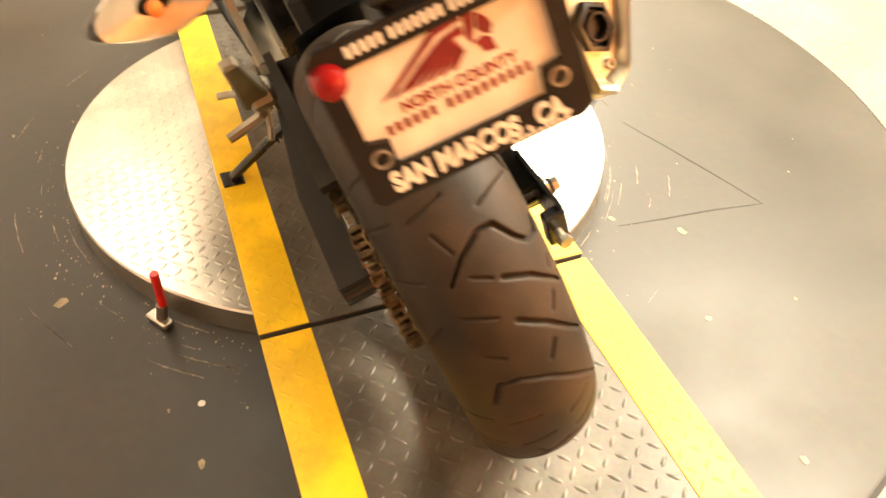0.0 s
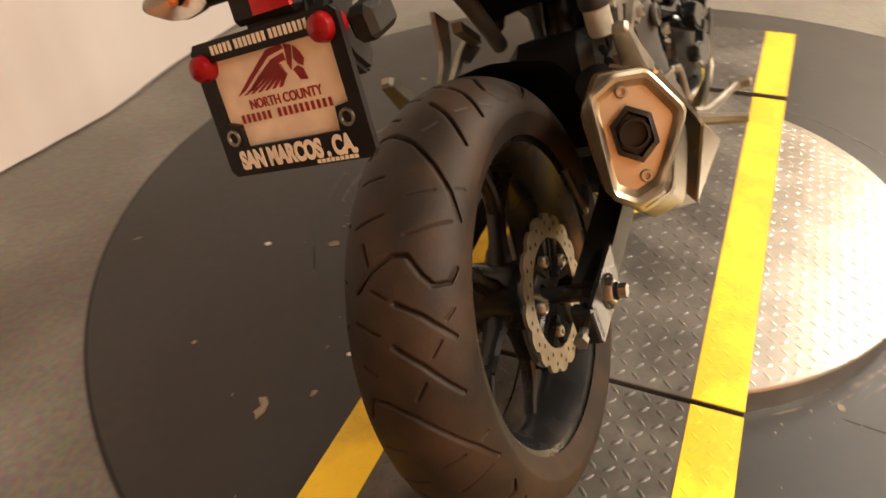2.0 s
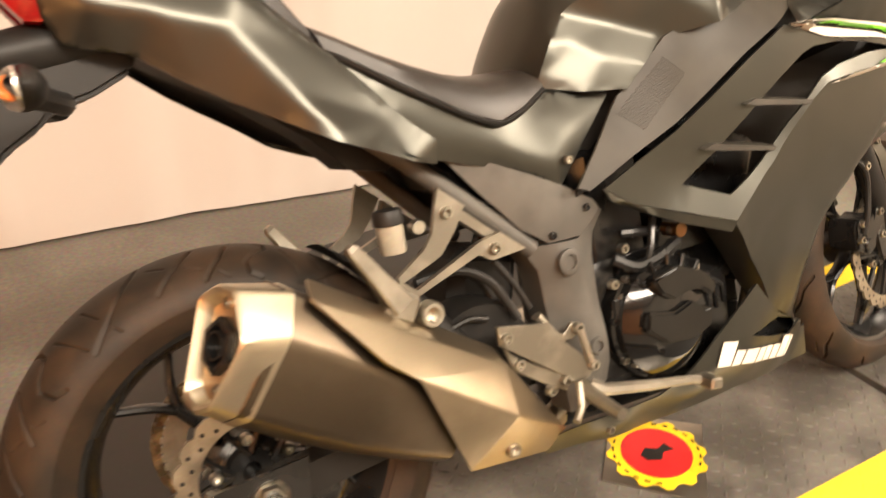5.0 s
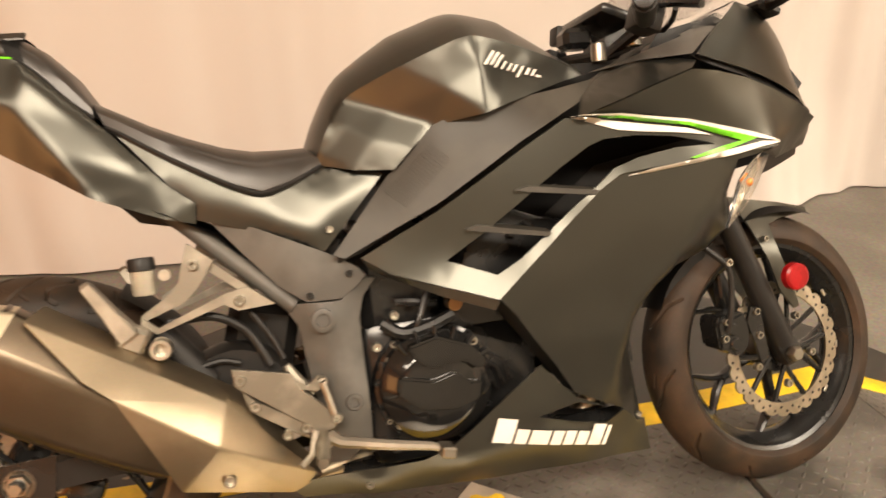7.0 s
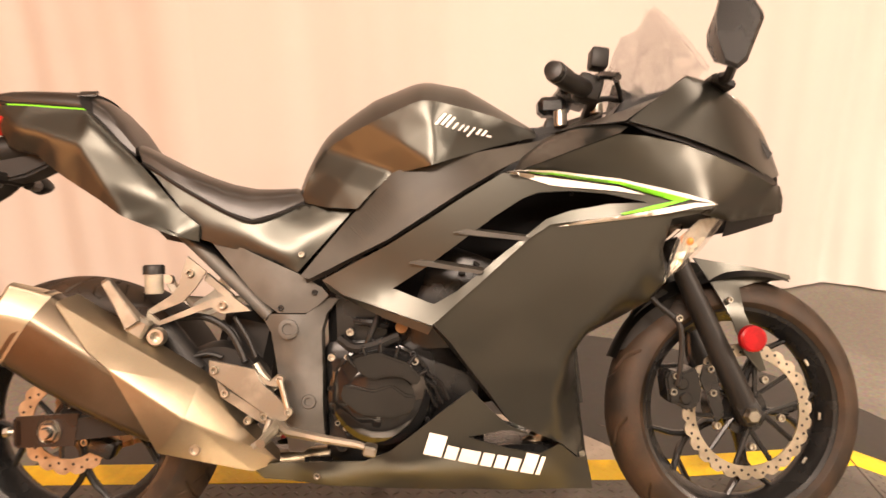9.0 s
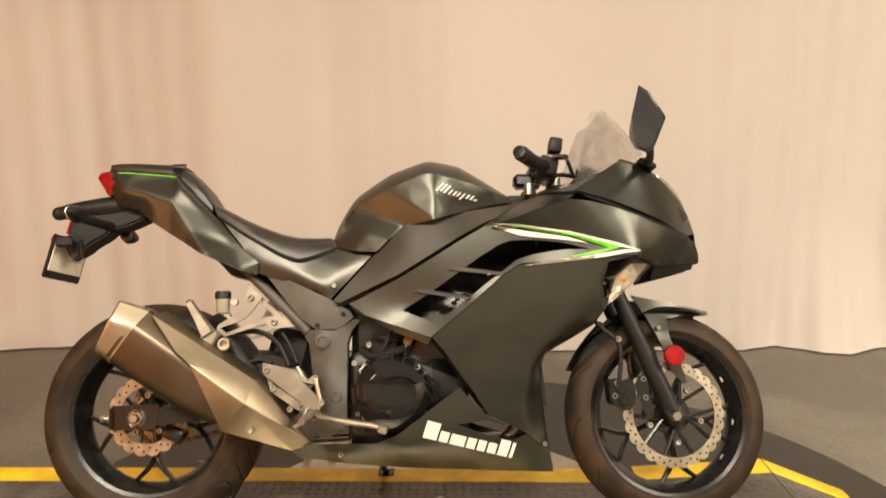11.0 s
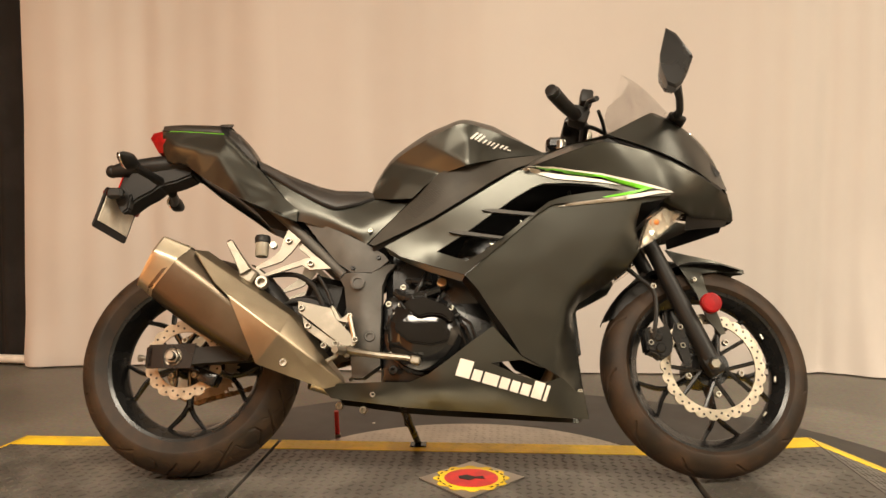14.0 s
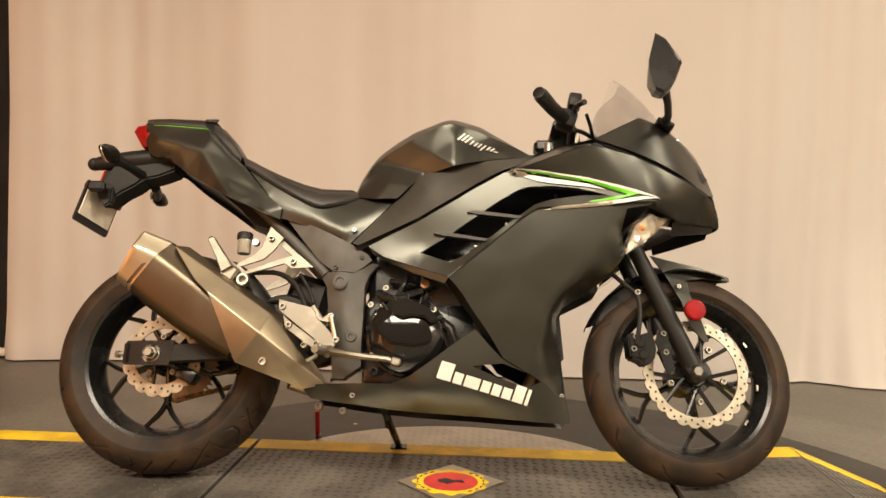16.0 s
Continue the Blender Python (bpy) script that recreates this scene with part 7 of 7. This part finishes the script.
def words(text, size, u, v, w, mat, owner, name, width=None, squeeze=1.0, weight=0.012):
    cu = bpy.data.curves.new("text", "FONT")
    cu.body, cu.size, cu.align_x, cu.extrude = text, size, "CENTER", 0.0004
    cu.offset = size * weight
    tmp = bpy.data.objects.new("text", cu)
    scene.collection.objects.link(tmp)
    bpy.context.view_layer.update()
    me = bpy.data.meshes.new_from_object(tmp.evaluated_get(bpy.context.evaluated_depsgraph_get()))
    bpy.data.objects.remove(tmp)
    if width:
        wid = max(p.co.x for p in me.vertices) - min(p.co.x for p in me.vertices)
        squeeze = width / wid
    me.transform(PM @ Matrix.Translation((u, v, w)) @ Matrix.Diagonal((squeeze, 1, 1, 1)))
    whole = bmesh.new()
    whole.from_mesh(me)
    bpy.data.meshes.remove(me)
    bmesh.ops.remove_doubles(whole, verts=whole.verts, dist=1e-6)
    left = set(whole.verts)
    while left:
        # each letter is a piece of its own
        patch, edge_of = set(), [left.pop()]
        while edge_of:
            q = edge_of.pop()
            patch.add(q)
            for e in q.link_edges:
                o = e.other_vert(q)
                if o in left:
                    left.discard(o)
                    edge_of.append(o)
        bm = bmesh.new()
        made = {q: bm.verts.new(q.co) for q in patch}
        for f in {f for q in patch for f in q.link_faces}:
            bm.faces.new([made[q] for q in f.verts])
        part(name, bm, mat, owner, smooth=None)
    whole.free()


def bar(u0, u1, v0, v1, w, mat, owner, name="writing_bar"):
    bm = bmesh.new()
    plate(bm, [(u0, v0), (u1, v0), (u1, v1), (u0, v1)], w, w + 0.0006, "XY", PM)
    return part(name, bm, mat, owner)


words("SAN MARCOS , CA.", 0.0225, 0.0, -0.0292, 0.0052, CREAM, number_plate, "frame_letter", 0.138, weight=0.05)
words("NORTH COUNTY", 0.0120, 0.002, 0.0215, -0.0008, MAROON, number_plate, "card_letter", 0.086)
# other words as plain blocks, one for each letter
u = -0.06
for wd in (5, 6, 1, 8):
    for k in range(wd):
        bar(u, u + 0.0034, 0.0745, 0.0825, 0.0052, CREAM, number_plate)
        u += 0.0056
    u += 0.0028 if wd != 6 else 0
u = -0.056
for wd in (6, 10):
    for k in range(wd):
        bar(u, u + 0.0032, 0.0105, 0.018, -0.0008, MAROON, number_plate)
        u += 0.0066
    u += 0.006
for k in range(9):
    bar(0.022 + k * 0.0052, 0.0258 + k * 0.0052, -0.0345, -0.0312, 0.0052, CREAM, number_plate)
# emblem: a swept wing of plain strokes with a rounded end
shapes = [[(-0.052, 0.0345), (-0.024, 0.053), (-0.002, 0.0672), (0.016, 0.0688), (0.017, 0.0645), (-0.002, 0.0615), (-0.022, 0.0495), (-0.040, 0.0385)]]
for k in range(6):
    t = k / 5
    shapes.append([(-0.044 + 0.044 * t, 0.0345), (-0.040 + 0.044 * t, 0.0345), (0.010 + 0.004 * t, 0.0545 - 0.010 * t), (0.004 + 0.005 * t, 0.0555 - 0.010 * t)])
shapes += [[(-0.036, 0.0375), (-0.020, 0.0475), (0.0, 0.0585), (0.0155, 0.0615), (0.0165, 0.055), (0.004, 0.0545), (-0.012, 0.048), (-0.030, 0.0368)],
           [(0.019, 0.0685), (0.027, 0.0655), (0.023, 0.054), (0.0195, 0.046), (0.017, 0.052), (0.0185, 0.060)],
           [(0.0285, 0.065), (0.034, 0.059), (0.0365, 0.053), (0.0335, 0.0475), (0.0285, 0.050), (0.0255, 0.055)],
           [(0.0215, 0.0465), (0.0275, 0.0485), (0.033, 0.045), (0.0345, 0.036), (0.0265, 0.037)]]
for pts in shapes:
    bm = bmesh.new()
    plate(bm, pts, -0.0008, -0.0002, "XY", PM)
    part("emblem_stroke", bm, MAROON, number_plate)
# bracket between holder and plate, plate light box with the red rear reflector
bm = bmesh.new()
box(bm, (0.045, 0.07, 0.03), tuple(mid + upv * 0.075 - outv * 0.03), None, 0.006)
part("plate_bracket", bm, PLASTIC, holder)
bm = bmesh.new()
cen = Vector((-0.228, 0.009, 0.816))
sub = bmesh.new()
box(sub, (0.075, 0.05, 0.04), (0, 0, 0), None, 0.005)
R4 = PM.copy()
R4.translation = cen
join(bm, sub, R4)
hou = part("rear_reflector_box", bm, PLASTIC, holder, "black box with a square red reflector")
bm = bmesh.new()
plate(bm, [(-0.006, -0.020), (0.036, -0.020), (0.036, 0.020), (-0.006, 0.020)], 0.0195, 0.0235, "XY", R4)
part("red_lens", bm, BRIGHT_RED, hou, "square red reflector")
bm = bmesh.new()
box(bm, (0.045, 0.025, 0.03), tuple(mid + across * 0.09 + upv * 0.07 - outv * 0.035), None, 0.006)
part("plate_light", bm, PLASTIC, holder)

# ---- side stand on the left ----
bm = bmesh.new()
A, B = Vector((0.575, 0.085, 0.20)), Vector((0.614, 0.323, 0.085))
tube(bm, [A, A.lerp(B, 0.5), B], [0.014, 0.011, 0.010], 10)
sub = bmesh.new()
box(sub, (0.05, 0.045, 0.008), (0, 0, 0), None, 0.002)
join(bm, sub, Matrix.Translation(B - Vector((0, -0.002, 0.004))) @ Matrix.Rotation(radians(LEAN), 4, "X"))
stand = part("side_stand", bm, BLACK_METAL, bike, "black steel side stand folded down")
bm = bmesh.new()
n = 60
tube(bm, [(0.588 + 0.007 * math.cos(k * 1.3), 0.10 + 0.0018 * k, 0.175 - 0.0007 * k + 0.007 * math.sin(k * 1.3)) for k in range(n)], 0.0018, 5)
part("stand_spring", bm, BLACK_METAL, stand)
